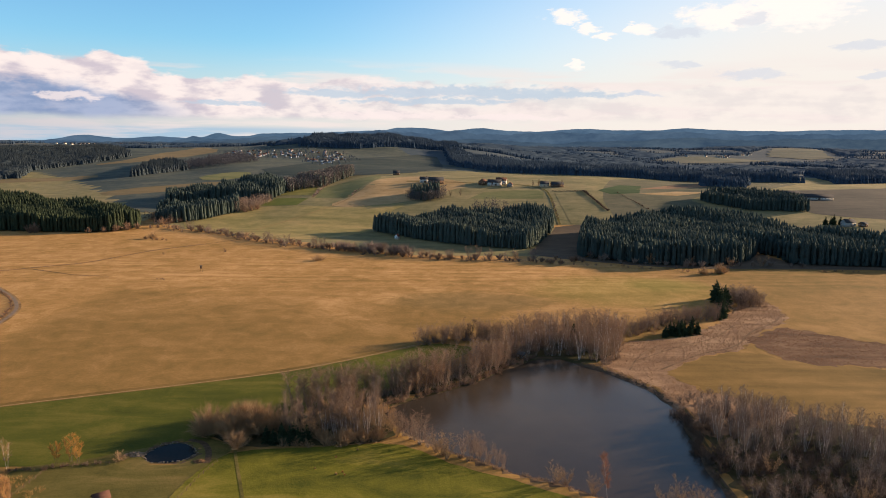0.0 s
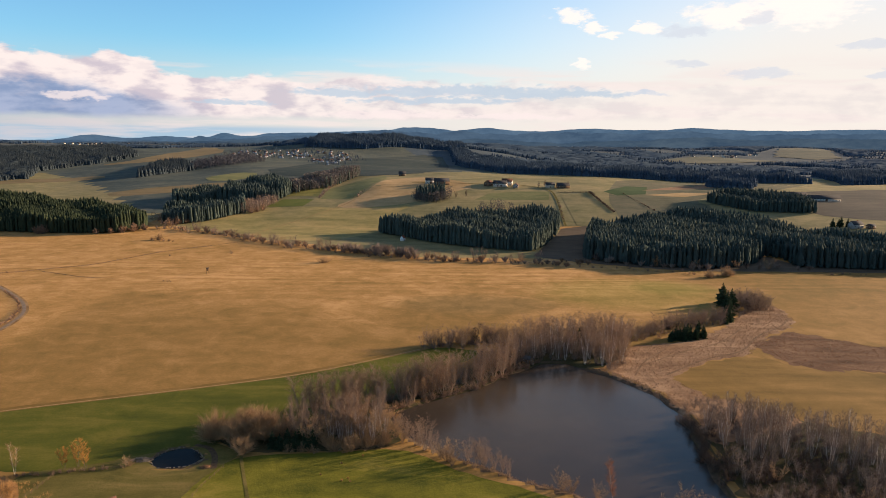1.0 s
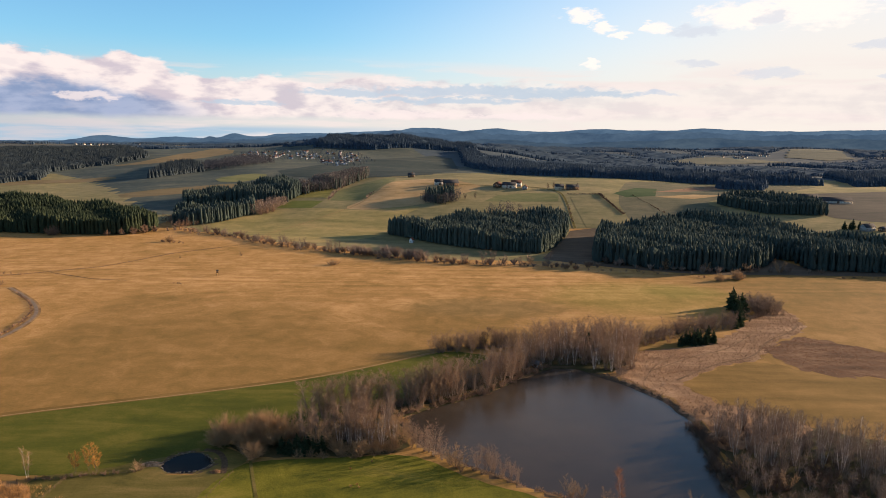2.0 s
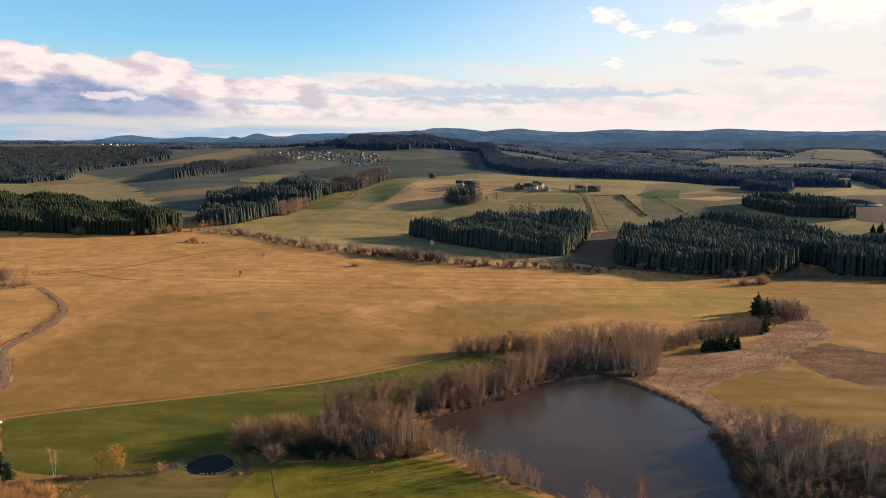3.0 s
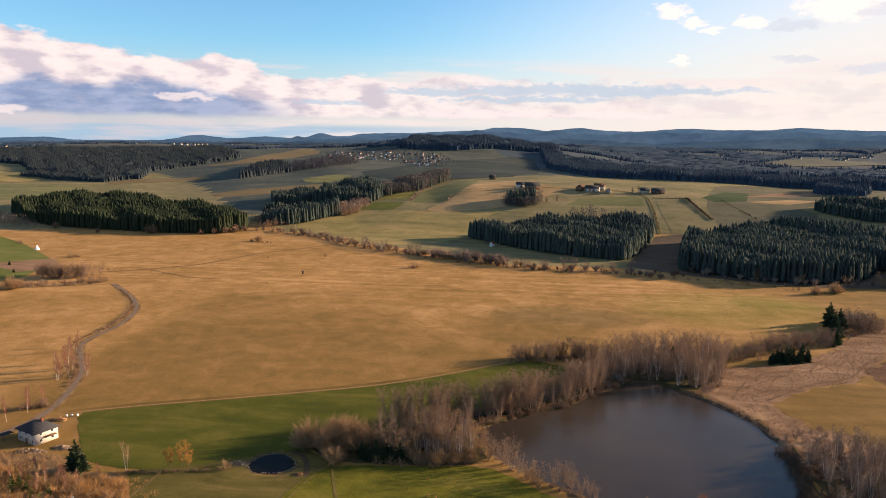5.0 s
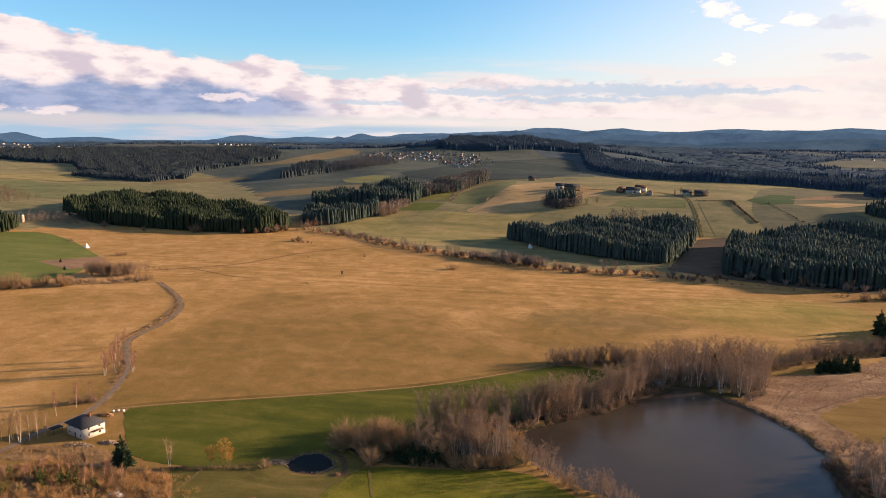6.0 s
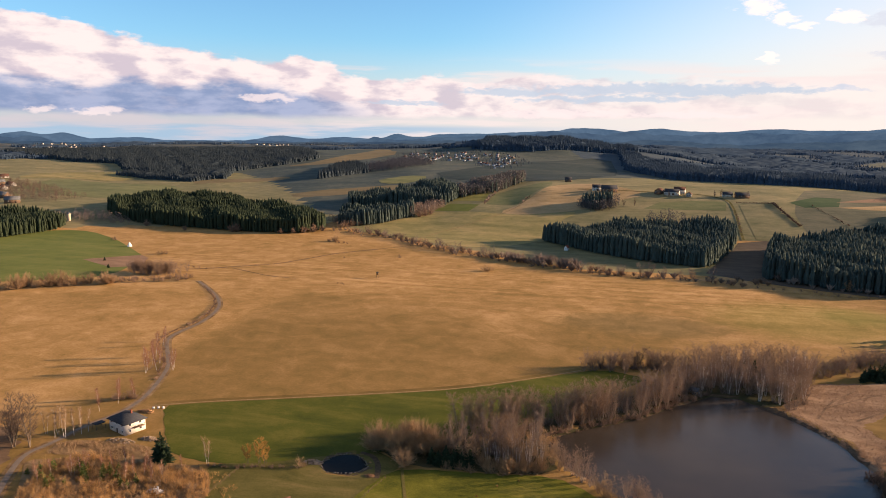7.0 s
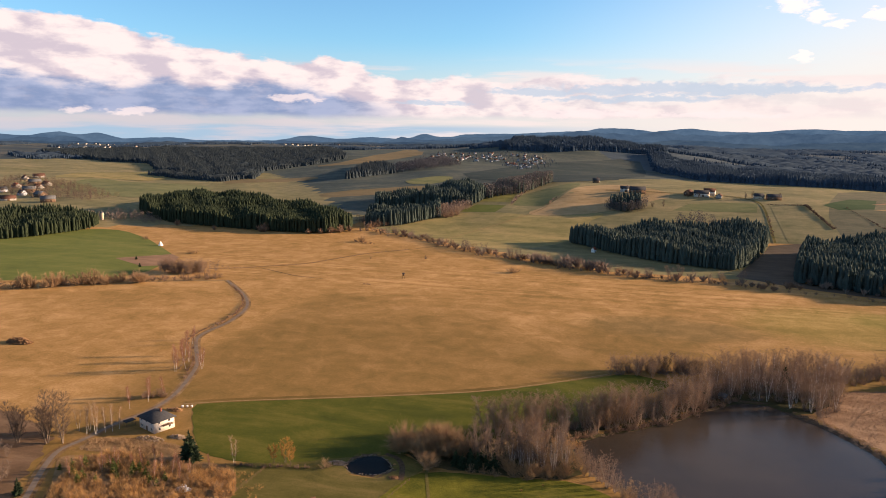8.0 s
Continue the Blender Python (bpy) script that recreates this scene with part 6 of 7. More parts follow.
# the crop field and the lane bend
hedge_willow.row(((-545, 423), (-497, 447), (-470, 466), (-442, 486), (-424, 494), (-404, 505)), 15, 2.0, 81, 1.25, 1.75)
pale_bush.row(((-560, 418), (-535, 430), (-498, 443), (-454, 475), (-425, 497)), 22, 3.0, 27, 1.2, 2.0, "hedge of willow bushes at the field")
ditch_tree.row(((-430, 553), (-414, 546), (-396, 548), (-386, 556)), 46, 4, 28, 0.95, 1.3, "thicket at the lane bend")
brown_bush.row(((-425, 503), (-400, 520), (-356, 540)), 30, 4, 29, 1.0, 1.7, "bushes at the lane bend")
brown_bush.set(-578, 712, 1.4)
brown_bush.set(-572, 708, 1.2)
pale_bush.set(-462, 640, 1.6)
pale_bush.set(-458, 643, 1.3)
spruce.set(-492, 592, 0.35)
spruce.set(-462, 560, 0.4)
for x, y, s in ((-240, 314, 1.2), (-237, 319, 1.1), (-242, 318, 1.0), (-246, 328, 1.05), (-248, 332, 0.9), (-252, 339, 1.15), (-243, 330, 0.8), (-229, 322, 0.9), (-231, 326, 0.8), (-262, 360, 0.75), (-266, 368, 0.7), (-227, 263, 0.85), (-225, 273, 0.95), (-222, 281, 0.8), (-229, 279, 0.7)):
    birch.set(x, y, s)
brown_bush.row(((-240, 316), (-256, 352), (-266, 372)), 12, 1.2, 30, 0.4, 0.7, "scrub along the lane")
brown_bush.row(((-272, 392), (-276, 420), (-282, 446)), 16, 1.2, 31, 0.25, 0.5, "scrub along the lane")
oak.set(-234, 222, 1.2)
oak.set(-228, 224, 1.15)
oak.set(-238, 226, 1.1)
oak.set(-246, 219, 1.0)
oak.set(-254, 226, 0.75)
oak.set(-262, 214, 0.8)
oak.set(-240, 228, 0.7)
oak.set(-271, 222, 0.8)
for x, y, s in ((-225, 234, 0.95), (-221, 235, 1.1), (-219, 238, 0.9), (-217, 240, 1.0), (-216, 243, 0.8), (-231, 236, 0.8), (-223, 238, 1.0), (-226, 237, 0.9)):
    straw_birch.set(x, y, s)

# the garden, the house and the small pond
GARDEN = ((-212, 213), (-200, 223), (-180, 223), (-165, 221), (-147, 224), (-136, 207), (-141, 185), (-170, 172), (-193, 176), (-207, 204))
rust_bush.strew(GARDEN, 4.0, 32, 0.8, 1.4, keep=0.75)
scrub.strew(GARDEN, 5.4, 69, 0.6, 1.0, keep=0.75)
pale_bush.strew(GARDEN, 5.4, 33, 0.55, 1.05, "shrubs in the garden", keep=0.7)
young.strew(((-213, 204), (-195, 216), (-175, 216), (-160, 206), (-190, 192)), 4.4, 34, 0.75, 1.35, keep=0.6)
brown_bush.row(((-231, 275), (-222, 282)), 9, 1.3, 89, 0.8, 1.4, "scrub along the lane")
birch.row(((-203, 208), (-180, 216), (-155, 214)), 20, 5, 35, 0.4, 0.7, "thin birches in the garden")
hazel_plot = ((-285, 160), (-214, 160), (-212, 180), (-226, 200), (-234, 210), (-285, 216))
spruce.set(-169, 227, 0.95)
spruce.set(-166, 226, 0.8)
spruce.set(-210, 185, 0.55)
orange_willow.set(-135, 233, 1.0)
orange_willow.set(-131, 235, 1.15)
orange_willow.set(-128, 234, 0.95)
straw_birch.set(-150, 229, 0.85)
pale_bush.set(-114, 236, 1.1)
brown_bush.row(((-150, 227), (-136, 230), (-120, 234)), 26, 0.6, 37, 0.25, 0.5, "scrub along the fence")

# hamlet, farms and village gardens
HAMLET = ((-1290, 1130), (-1150, 1010), (-1000, 960), (-880, 960), (-880, 1030), (-960, 1070), (-1150, 1200), (-1290, 1240))
forest("garden_trees", spread(HAMLET, 11, 38), (6, 11), CROWNS, M_TWIG_DARK, "leafless garden trees among the hamlet houses", 38, "trees")
village_gardens = ((-630, 1900), (-590, 1840), (-450, 1765), (-365, 1800), (-335, 1660), (-270, 1530), (-225, 1550), (-200, 1760), (-300, 2105), (-620, 2110))
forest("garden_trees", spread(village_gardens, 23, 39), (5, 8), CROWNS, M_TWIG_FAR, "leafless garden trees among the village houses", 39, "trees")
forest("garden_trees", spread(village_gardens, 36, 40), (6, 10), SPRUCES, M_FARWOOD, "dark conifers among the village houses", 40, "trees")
forest("garden_trees", spread(((-780, 830), (-690, 830), (-640, 820), (-660, 850), (-760, 880)), 8, 40), (7, 12), CROWNS, M_TWIG_GREY, "leafless trees behind the crop field", 40, "trees")
for x, y in ((140, 1108), (185, 1108), (150, 1118), (60, 1100), (75, 1098), (-48, 1028), (10, 1040), (25, 1045), (-10, 1040)):
    oak.set(x, y, 0.55, "leafless tree beside the hill farm", "trees at the hill farms")
for x, y in ((470, 850), (476, 856), (482, 852), (466, 856)):
    spruce.set(x, y, 1.0, "spruce beside the house at the wood", "spruces at the house")
hazel = Kind([bare_tree("hazel_tree", 140 + k, 7.5, 5, 1.9, 0.06, 64, 11, 0.9, twig=(0.6, 1.3), width=0.075, lean=0.45, crown=M_TWIG_HAZEL, shape="fan") for k in range(3)],
              "grey-brown leafless hazel in the stream scrub", "tree", "hazels along the stream")
hazel.strew(hazel_plot, 6.4, 36, 0.8, 1.3, "small garden trees", keep=0.85)
hazel.row(((-12, 385), (10, 392), (36, 397)), 8, 2.5, 70, 0.8, 1.2, "brush at the meadow edge")
hazel.row(((-345, 860), (-247, 805), (-192, 752), (-152, 737), (-112, 714), (-73, 684), (-39, 666), (25, 662), (91, 668)), 40, 5.0, 80, 1.0, 1.7, "rounded leafless hazel beside the stream")
alder_bush.strew(NORTH, 6.0, 82, 0.8, 1.35, keep=0.9)
alder_bush.strew(NORTH_EAST, 7.0, 83, 0.8, 1.3, keep=0.9)
alder_bush.strew(WEST, 6.5, 84, 0.7, 1.15, keep=0.85)
hazel.strew(hazel_clump, 4.8, 68, 1.1, 1.7, "grey thicket in the marsh")
brush_line(((-345, 855), (-280, 835), (-215, 774), (-157, 737), (-93, 702), (-46, 680), (-2, 659), (30, 655)), 56, 4.5, 60, 0.5, 1.2, "grey-brown leafless brush along the stream", M_TWIG)
brush_line(((-110, 712), (-60, 690), (-30, 676)), 30, 4, 61, 1.0, 1.5, "grey-brown leafless brush along the stream", M_TWIG_GREY)
brush_line(((-345, 858), (-280, 838), (-215, 777), (-157, 740), (-93, 705), (-46, 683), (-2, 662), (60, 656), (112, 646)), 44, 5.0, 78, 0.5, 1.0, "pale leafless brush along the stream", M_TWIG_GREY)
brush_line(((62, 654), (112, 642), (130, 648), (100, 668)), 19, 4, 62, 0.5, 1.0, "grey-brown leafless brush along the stream", M_TWIG)
hazel.row(((-20, 272), (-16, 266), (-27, 284)), 5, 1.2, 63, 0.7, 1.1, "scrub at the pond corner")
brush_line(((137, 672), (170, 648), (215, 626), (262, 636), (330, 634)), 25, 3, 64, 0.6, 1.1, "leafless scrub below the spruce wood")
for x, y, s in ((-20, 262, 0.75), (-22, 268, 0.85), (-17, 258, 0.6), (-25, 273, 0.9), (-28, 266, 0.9), (-24, 259, 0.7)):
    willow.set(x, y, s, "leafless willow at the pond corner", "willows by the pond")
brush_line(((166, 1078), (190, 1077), (213, 1076)), 60, 0.5, 64, 0.16, 0.3, "low leafless hedge along the hill pasture", M_TWIG_DARK)
brush_line(((213, 1076), (218, 1040), (222, 1010), (226, 965)), 90, 0.6, 65, 0.3, 0.5, "dark leafless hedge on the hill pasture", M_TWIG_DARK)
brush_line(((264, 1077), (275, 1025), (284, 972)), 40, 0.8, 86, 0.2, 0.36, "low leafless hedge between the hill plots", M_TWIG_DARK)
brush_line(((152, 930), (154, 960), (159, 1042)), 28, 1.0, 66, 0.25, 0.4, "leafless hedge along the farm track")
brush_line(((-195, 1053), (-194, 1102), (-192, 1172)), 25, 1.2, 67, 0.35, 0.7, "leafless hedge on the slope")
brush_line(((-139, 1050), (-136, 1072), (-132, 1090)), 12, 1.0, 72, 0.35, 0.6, "leafless hedge on the slope")
hazel.strew(((97, 292), (122, 312), (150, 286), (140, 272), (118, 266), (103, 262)), 5.0, 73, 0.35, 0.7, "scrub between reeds and grove", keep=0.8)
hazel.row(((100, 404), (128, 420), (149, 433), (180, 452), (196, 464)), 36, 4.0, 74, 0.7, 1.1, "brush along the ditch")
brush_line(((-228, 306), (-240, 329), (-270, 366), (-274, 383), (-273, 410), (-279, 438), (-287, 458), (-304, 484), (-332, 514)), 150, 0.5, 77, 0.12, 0.3, "low brush along the lane", M_TWIG)
for kind in (edge_tree, pond_willow, straw_birch, dark_brush, hedge_willow, alder_bush, pale_birch, grove_tree, ditch_tree, stream_bush, scrub, hazel, alder, ash, willow, oak, birch, orange_willow, brown_bush, pale_bush, rust_bush, spruce, young):
    kind.done()


# ---- buildings ----
def roof_shape(w, d, base, rise, hip, over=0.5, thick=0.22):
    s = Shape()
    w2, d2 = w / 2 + over, d / 2 + over
    run = (w2 - min(w2, d2)) if hip else w2
    drop = rise * over / (d / 2)
    lo, hi = base - drop, base + rise
    for dz in (0.0, thick):
        s.v += [(-w2, -d2, lo + dz), (w2, -d2, lo + dz), (w2, d2, lo + dz), (-w2, d2, lo + dz), (-run, 0, hi + dz), (run, 0, hi + dz)]
    for o, flip in ((0, True), (6, False)):
        for q in ((0, 1, 5), (0, 5, 4), (2, 3, 4), (2, 4, 5), (1, 2, 5), (3, 0, 4)):
            if not hip and q in ((1, 2, 5), (3, 0, 4)):
                continue
            q = tuple(o + k for k in q)
            s.t.append(q[::-1] if flip else q)
    rim = [(0, 1), (1, 2), (2, 3), (3, 0)] if hip else [(0, 1), (1, 5), (5, 2), (2, 3), (3, 4), (4, 0)]
    for a, b in rim:
        s.t += [(a, b, b + 6), (a, b + 6, a + 6)]
    return s


def building(name, w, d, wall_h, rise, wall, roof, hip=False, front=3, sides=2, storeys=1, chimney=True, door=True, over=0.5, win=(1.1, 1.2)):
    """A house or barn: walls, roof with chimney, windows with frame and pane, a door."""
    ob = new(name)
    s = Shape()
    s.prism(Matrix.Translation((0, 0, -0.6)), (w, d, wall_h + 0.6))
    if not hip:
        for x in (-w / 2, w / 2):
            for thick in (0.0,):
                b = len(s.v)
                s.v += [(x, -d / 2, wall_h), (x, d / 2, wall_h), (x, 0, wall_h + rise * 0.98)]
                s.t.append((b, b + 1, b + 2) if x > 0 else (b, b + 2, b + 1))
    part("wall", s, wall, ob)
    r = part("roof", roof_shape(w, d, wall_h, rise, hip, over), roof, ob)
    if chimney:
        c = Shape()
        c.prism(Matrix.Translation((w * 0.18, d * 0.08, wall_h + rise * 0.45)), (0.7, 0.7, rise * 0.55 + 1.0))
        part("chimney", c, M_ROOF_RED, r)
    floor_h = wall_h / storeys

    def window(x, y, z, turn, size):
        m = Matrix.Translation((x, y, z)) @ Euler((0, 0, turn)).to_matrix().to_4x4()
        f = Shape()
        for dx, dz, sx, sz in ((0, -size[1] / 2 - 0.09, size[0] + 0.18, 0.09), (0, size[1] / 2, size[0] + 0.18, 0.09), (-size[0] / 2 - 0.045, -size[1] / 2, 0.09, size[1]), (size[0] / 2 + 0.045, -size[1] / 2, 0.09, size[1])):
            f.prism(m @ Matrix.Translation((dx, -0.03, dz)), (sx, 0.1, sz))
        g = Shape()
        g.prism(m @ Matrix.Translation((0, -0.01, -size[1] / 2)), (size[0], 0.05, size[1]))
        win_ob = part("window", f, M_WHITE, ob)
        part("pane", g, M_GLASS, win_ob)

    for k in range(storeys):
        z = floor_h * (k + 0.58)
        for i in range(front):
            x = -w / 2 + w * (i + 0.5) / front
            if not (door and k == 0 and i == front // 2):
                window(x, -d / 2, z, 0.0, win)
            window(x, d / 2, z, math.pi, win)
        for i in range(sides):
            y = -d / 2 + d * (i + 0.5) / sides
            window(w / 2, y, z, math.pi / 2, win)
            window(-w / 2, y, z, -math.pi / 2, win)
    if door:
        s = Shape()
        s.prism(Matrix.Translation((-w / 2 + w * (front // 2 + 0.5) / front, -d / 2 - 0.03, 0)), (1.1 if w < 16 else 3.4, 0.1, 2.1 if w < 16 else 3.2))
        part("door", s, M_TIMBER, ob)
    return ob


def stand(ob, x, y, turn, label="", category="", group="", sink=0.05):
    size = ob.scale.x
    ob.matrix_basis = pose(x, y, zat(x, y) - sink, 0, 0, turn) @ Matrix.Scale(size, 4)
    return tagged(ob, label, category, group)


# the new house above the garden
home = building("house", 12, 9.5, 5.4, 2.7, M_WALL, M_ROOF_DARK, True, 3, 2, 2, True, True, 0.8, (1.0, 1.0))
s = Shape()
s.prism(Matrix.Translation((6.9, 1.0, 2.7)), (1.8, 5.0, 0.18))
s.prism(Matrix.Translation((7.7, -1.4, 2.88)), (0.08, 0.08, 1.0))
s.prism(Matrix.Translation((7.7, 3.4, 2.88)), (0.08, 0.08, 1.0))
s.prism(Matrix.Translation((7.7, 1.0, 3.8)), (0.08, 5.0, 0.08))
part("balcony", s, M_TIMBER, home)
stand(home, -201.5, 249.5, -22, "two-storey white house with a dark hipped roof", "house")
car_port = new("carport")
s = Shape()
for x in (-1.5, 1.5):
    for y in (-2.0, 2.0):
        s.prism(Matrix.Translation((x, y, -0.2)), (0.12, 0.12, 2.7))
part("post", s, M_TIMBER, car_port)
s = Shape()
s.prism(Matrix.Translation((0, 0, 2.5)), (3.4, 4.6, 0.14))
part("roof", s, M_ROOF_DARK, car_port)
stand(car_port, -214.0, 247.0, -22, "open carport with a flat dark roof", "carport")

# hill farms
farms = (
    ("farmhouse", 16, 9, 5.5, 4.0, M_WALL, M_ROOF_DARK, -30, 1128, 8, "white farmhouse with a dark gabled roof"),
    ("barn", 24, 12, 5.5, 5.0, M_TIMBER, M_ROOF_DARK, -12, 1118, 10, "long dark timber barn on the hill"),
    ("farmhouse", 17, 10, 6.0, 4.2, M_WALL, M_ROOF_BROWN, 92, 1126, -12, "white farmhouse with a brown gabled roof"),
    ("barn", 22, 11, 5.0, 4.5, M_WALL, M_ROOF_DARK, 80, 1112, -12, "white-walled barn with a dark roof"),
    ("barn", 18, 10, 4.5, 4.0, M_TIMBER, M_ROOF_BROWN, 62, 1118, 70, "timber barn with a brown roof"),
    ("stable", 16, 8, 3.6, 3.0, M_WALL_GREY, M_ROOF_BROWN, 104, 1108, 80, "low grey stable with a brown roof"),
    ("farmhouse", 14, 9, 4.5, 3.8, M_WALL_TAN, M_ROOF_DARK, 158, 1112, 5, "cream farmhouse with a dark roof"),
    ("barn", 20, 10, 4.2, 4.0, M_TIMBER, M_ROOF_DARK, 178, 1110, 5, "dark timber barn beside the farm track"),
    ("barn", 31, 14, 4.2, 5.0, M_WALL, M_ROOF_DARK, 519, 1064, -8, "long white barn with a dark roof"),
    ("barn", 46, 14, 3.6, 5.0, M_WALL, M_ROOF_DARK, 549, 1040, -8, "very long white barn with a dark roof"),
    ("farmhouse", 15, 10, 5.0, 4.0, M_WALL_GREY, M_ROOF_DARK, 488, 846, 15, "grey house with a dark roof at the wood"),
    ("shed", 9, 7, 3.2, 2.4, M_TIMBER, M_ROOF_DARK, 504, 842, 20, "small dark timber shed"),
    ("farmhouse", 12, 9, 4.5, 3.6, M_WALL, M_ROOF_RED, 566, 838, 15, "white house with a red roof by the wood"),
    ("farmhouse", 12, 8, 4.5, 3.8, M_TIMBER, M_ROOF_DARK, -84, 1262, 0, "dark timber house on the crest"),
)
for name, w, d, h, rise, wall, roof, x, y, turn, label in farms:
    ob = building(name, w, d, h, rise, wall, roof, False, max(3, int(w / 4.5)), 2, 1 if h < 5.4 else 2, name == "farmhouse")
    ob.scale = (0.95, 0.95, 0.95)
    stand(ob, x, y, turn, label, "house" if name == "farmhouse" else "barn" if name != "shed" else "shed")

# village on the saddle and hamlet to the left
patterns = [
    (building("village_house", 12, 9, 4.6, 4.4, M_WALL_SHADED, M_ROOF_DARK, False, 1, 0), "grey village house with a dark gabled roof"),
    (building("village_house", 14, 9, 4.4, 4.4, M_WALL_SHADED, M_ROOF_BROWN, False, 1, 0), "white village house with a brown gabled roof"),
    (building("village_barn", 20, 11, 5.0, 4.5, M_TIMBER, M_ROOF_GREY, False, 2, 1, 1, False), "timber village barn with a grey roof"),
    (building("village_house", 13, 9.5, 4.6, 4.8, M_WALL_SHADED, M_ROOF_BROWN, False, 1, 0), "white village house with a steep brown roof"),
    (building("farmstead", 24, 11, 3.6, 4.6, M_WALL_GREY, M_ROOF_RED, False, 3, 1), "long low farmstead with a red tiled roof"),
    (building("farmstead", 20, 10, 3.4, 4.4, M_WALL_GREY, M_ROOF_BROWN, False, 3, 1), "long grey farmstead with a brown roof"),
]
VILLAGE = ((-612, 1900), (-580, 1850), (-450, 1780), (-365, 1810), (-330, 1680), (-265, 1545), (-240, 1560), (-218, 1760), (-320, 2080), (-600, 2080))
rng = random.Random(5)
spots = [(float(x), float(y), "houses of the village on the hill", 5) for x, y in spread(VILLAGE, 33, 6, 0.9)]
hamlet = ((-944, 936), (-1117, 1087), (-1270, 1204), (-1136, 1026), (-1021, 931), (-1187, 1104), (-1060, 996), (-1270, 1240), (-1010, 985), (-1200, 1160), (-1090, 1040), (-1160, 1150))
spots += [(x, y, "houses of the hamlet", 60) for x, y in hamlet]
used = set()
for x, y, group, lean in spots:
    k = rng.choice((0, 0, 1, 0, 1, 2, 3, 0) if y > 1500 else (4, 5, 4, 5, 2, 0))
    ob, label = patterns[k]
    size = 0.58 if y > 1500 else 1.1
    m = pose(x, y, zat(x, y) - 0.1, 0, 0, lean + rng.choice((0, 90)) + rng.uniform(-18, 18))
    if k in used:
        ob = copy_thing(ob, m)
        ob.scale = (size,) * 3
    else:
        ob.matrix_basis = m
        ob.scale = (size,) * 3
        used.add(k)
    tagged(ob, label, "barn" if k == 2 else "house", group)
far_rng = random.Random(9)
far_house = tagged(building("far_house", 13, 9, 5.0, 4.0, M_WALL, M_ROOF_DARK, False, 0, 0, 1, True, False), "white far-off house with a dark roof", "house", "houses of far villages")
stand(far_house, -1500, 2290, 20)
far_house.scale = (0.85, 0.85, 0.85)
for x0, y0, n, wide in ((1110, 2860, 12, 60), (1240, 2960, 6, 45), (-1500, 2275, 5, 40), (-2250, 2450, 12, 70), (-2650, 3050, 14, 120), (-2150, 3300, 12, 110), (-1750, 2900, 10, 70), (-1500, 2950, 9, 60)):
    for _ in range(n):
        x, y = x0 + far_rng.gauss(0, wide), y0 + far_rng.gauss(0, wide * 0.6)
        ob, label = far_house, "white far-off house with a dark roof"
        ob = copy_thing(ob, Matrix.LocRotScale((x, y, zat(x, y) - 0.1), Euler((0, 0, far_rng.uniform(0, 3))), (1, 1, 1)))
        ob.scale = (0.85, 0.85, 0.85)
        tagged(ob, label, "house", "houses of far villages")


# ---- small things ----
def cone_ring(s, z0, z1, r0, r1, sides):
    b = len(s.v)
    for z, r in ((z0, r0), (z1, r1)):
        for k in range(sides):
            a = 2 * math.pi * k / sides
            s.v.append((r * math.cos(a), r * math.sin(a), z))
    for k in range(sides):
        e = (k + 1) % sides
        s.t += [(b + k, b + e, b + sides + e), (b + k, b + sides + e, b + sides + k)]


tent = new("tipi_tent")
s = Shape()
cone_ring(s, 0.0, 5.0, 2.9, 0.3, 14)
part("cover", s, M_WHITE, tent)
s = Shape()
for k in range(5):
    a = k * 1.256
    s.tube([Vector((2.7 * math.cos(a), 2.7 * math.sin(a), 0)), Vector((-0.6 * math.cos(a), -0.6 * math.sin(a), 6.1))], [0.06, 0.04], 5)
part("pole", s, M_LOG, tent)
stand(tent, -527, 675, 0, "white canvas tipi at the field edge", "tent")

silo = new("silo")
s = Shape()
cone_ring(s, -0.3, 10.0, 2.5, 2.5, 18)
part("shell", s, M_WALL_TAN, silo, smooth=True)
s = Shape()
cone_ring(s, 10.0, 11.3, 2.65, 1.7, 18)
cone_ring(s, 11.3, 11.9, 1.7, 0.15, 18)
part("cap", s, M_ROOF_GREY, silo)
stand(silo, -742, 828, 0, "round cream silo with a grey domed cap", "silo")

chapel = building("chapel", 5, 4, 3.2, 2.6, M_WHITE, M_ROOF_RED, False, 1, 1, 1, False, True, 0.3, (0.6, 0.9))
stand(chapel, -52, 790, 70, "small white chapel at the wood edge", "chapel")
hut = building("fishing_hut", 4.2, 3.4, 2.5, 1.1, M_LOG, M_ROOF_GREY, False, 3, 1, 1, False, True, 0.4, (0.7, 0.7))
stand(hut, 42, 357, -40, "small wooden fishing hut on the bank", "hut")
shed = building("shed", 4.4, 3.4, 2.2, 1.3, M_TIMBER, M_ROOF_BROWN, False, 2, 1, 1, False, True, 0.4, (0.7, 0.7))
stand(shed, -107, 207, 40, "field shed with a dark brown roof", "shed")
shelter = building("shed", 6, 4, 2.4, 1.0, M_TIMBER, M_ROOF_GREY, False, 2, 1, 1, False, True, 0.3, (0.6, 0.6))
stand(shelter, -232, 184, 15, "garden shed with a grey roof", "shed")

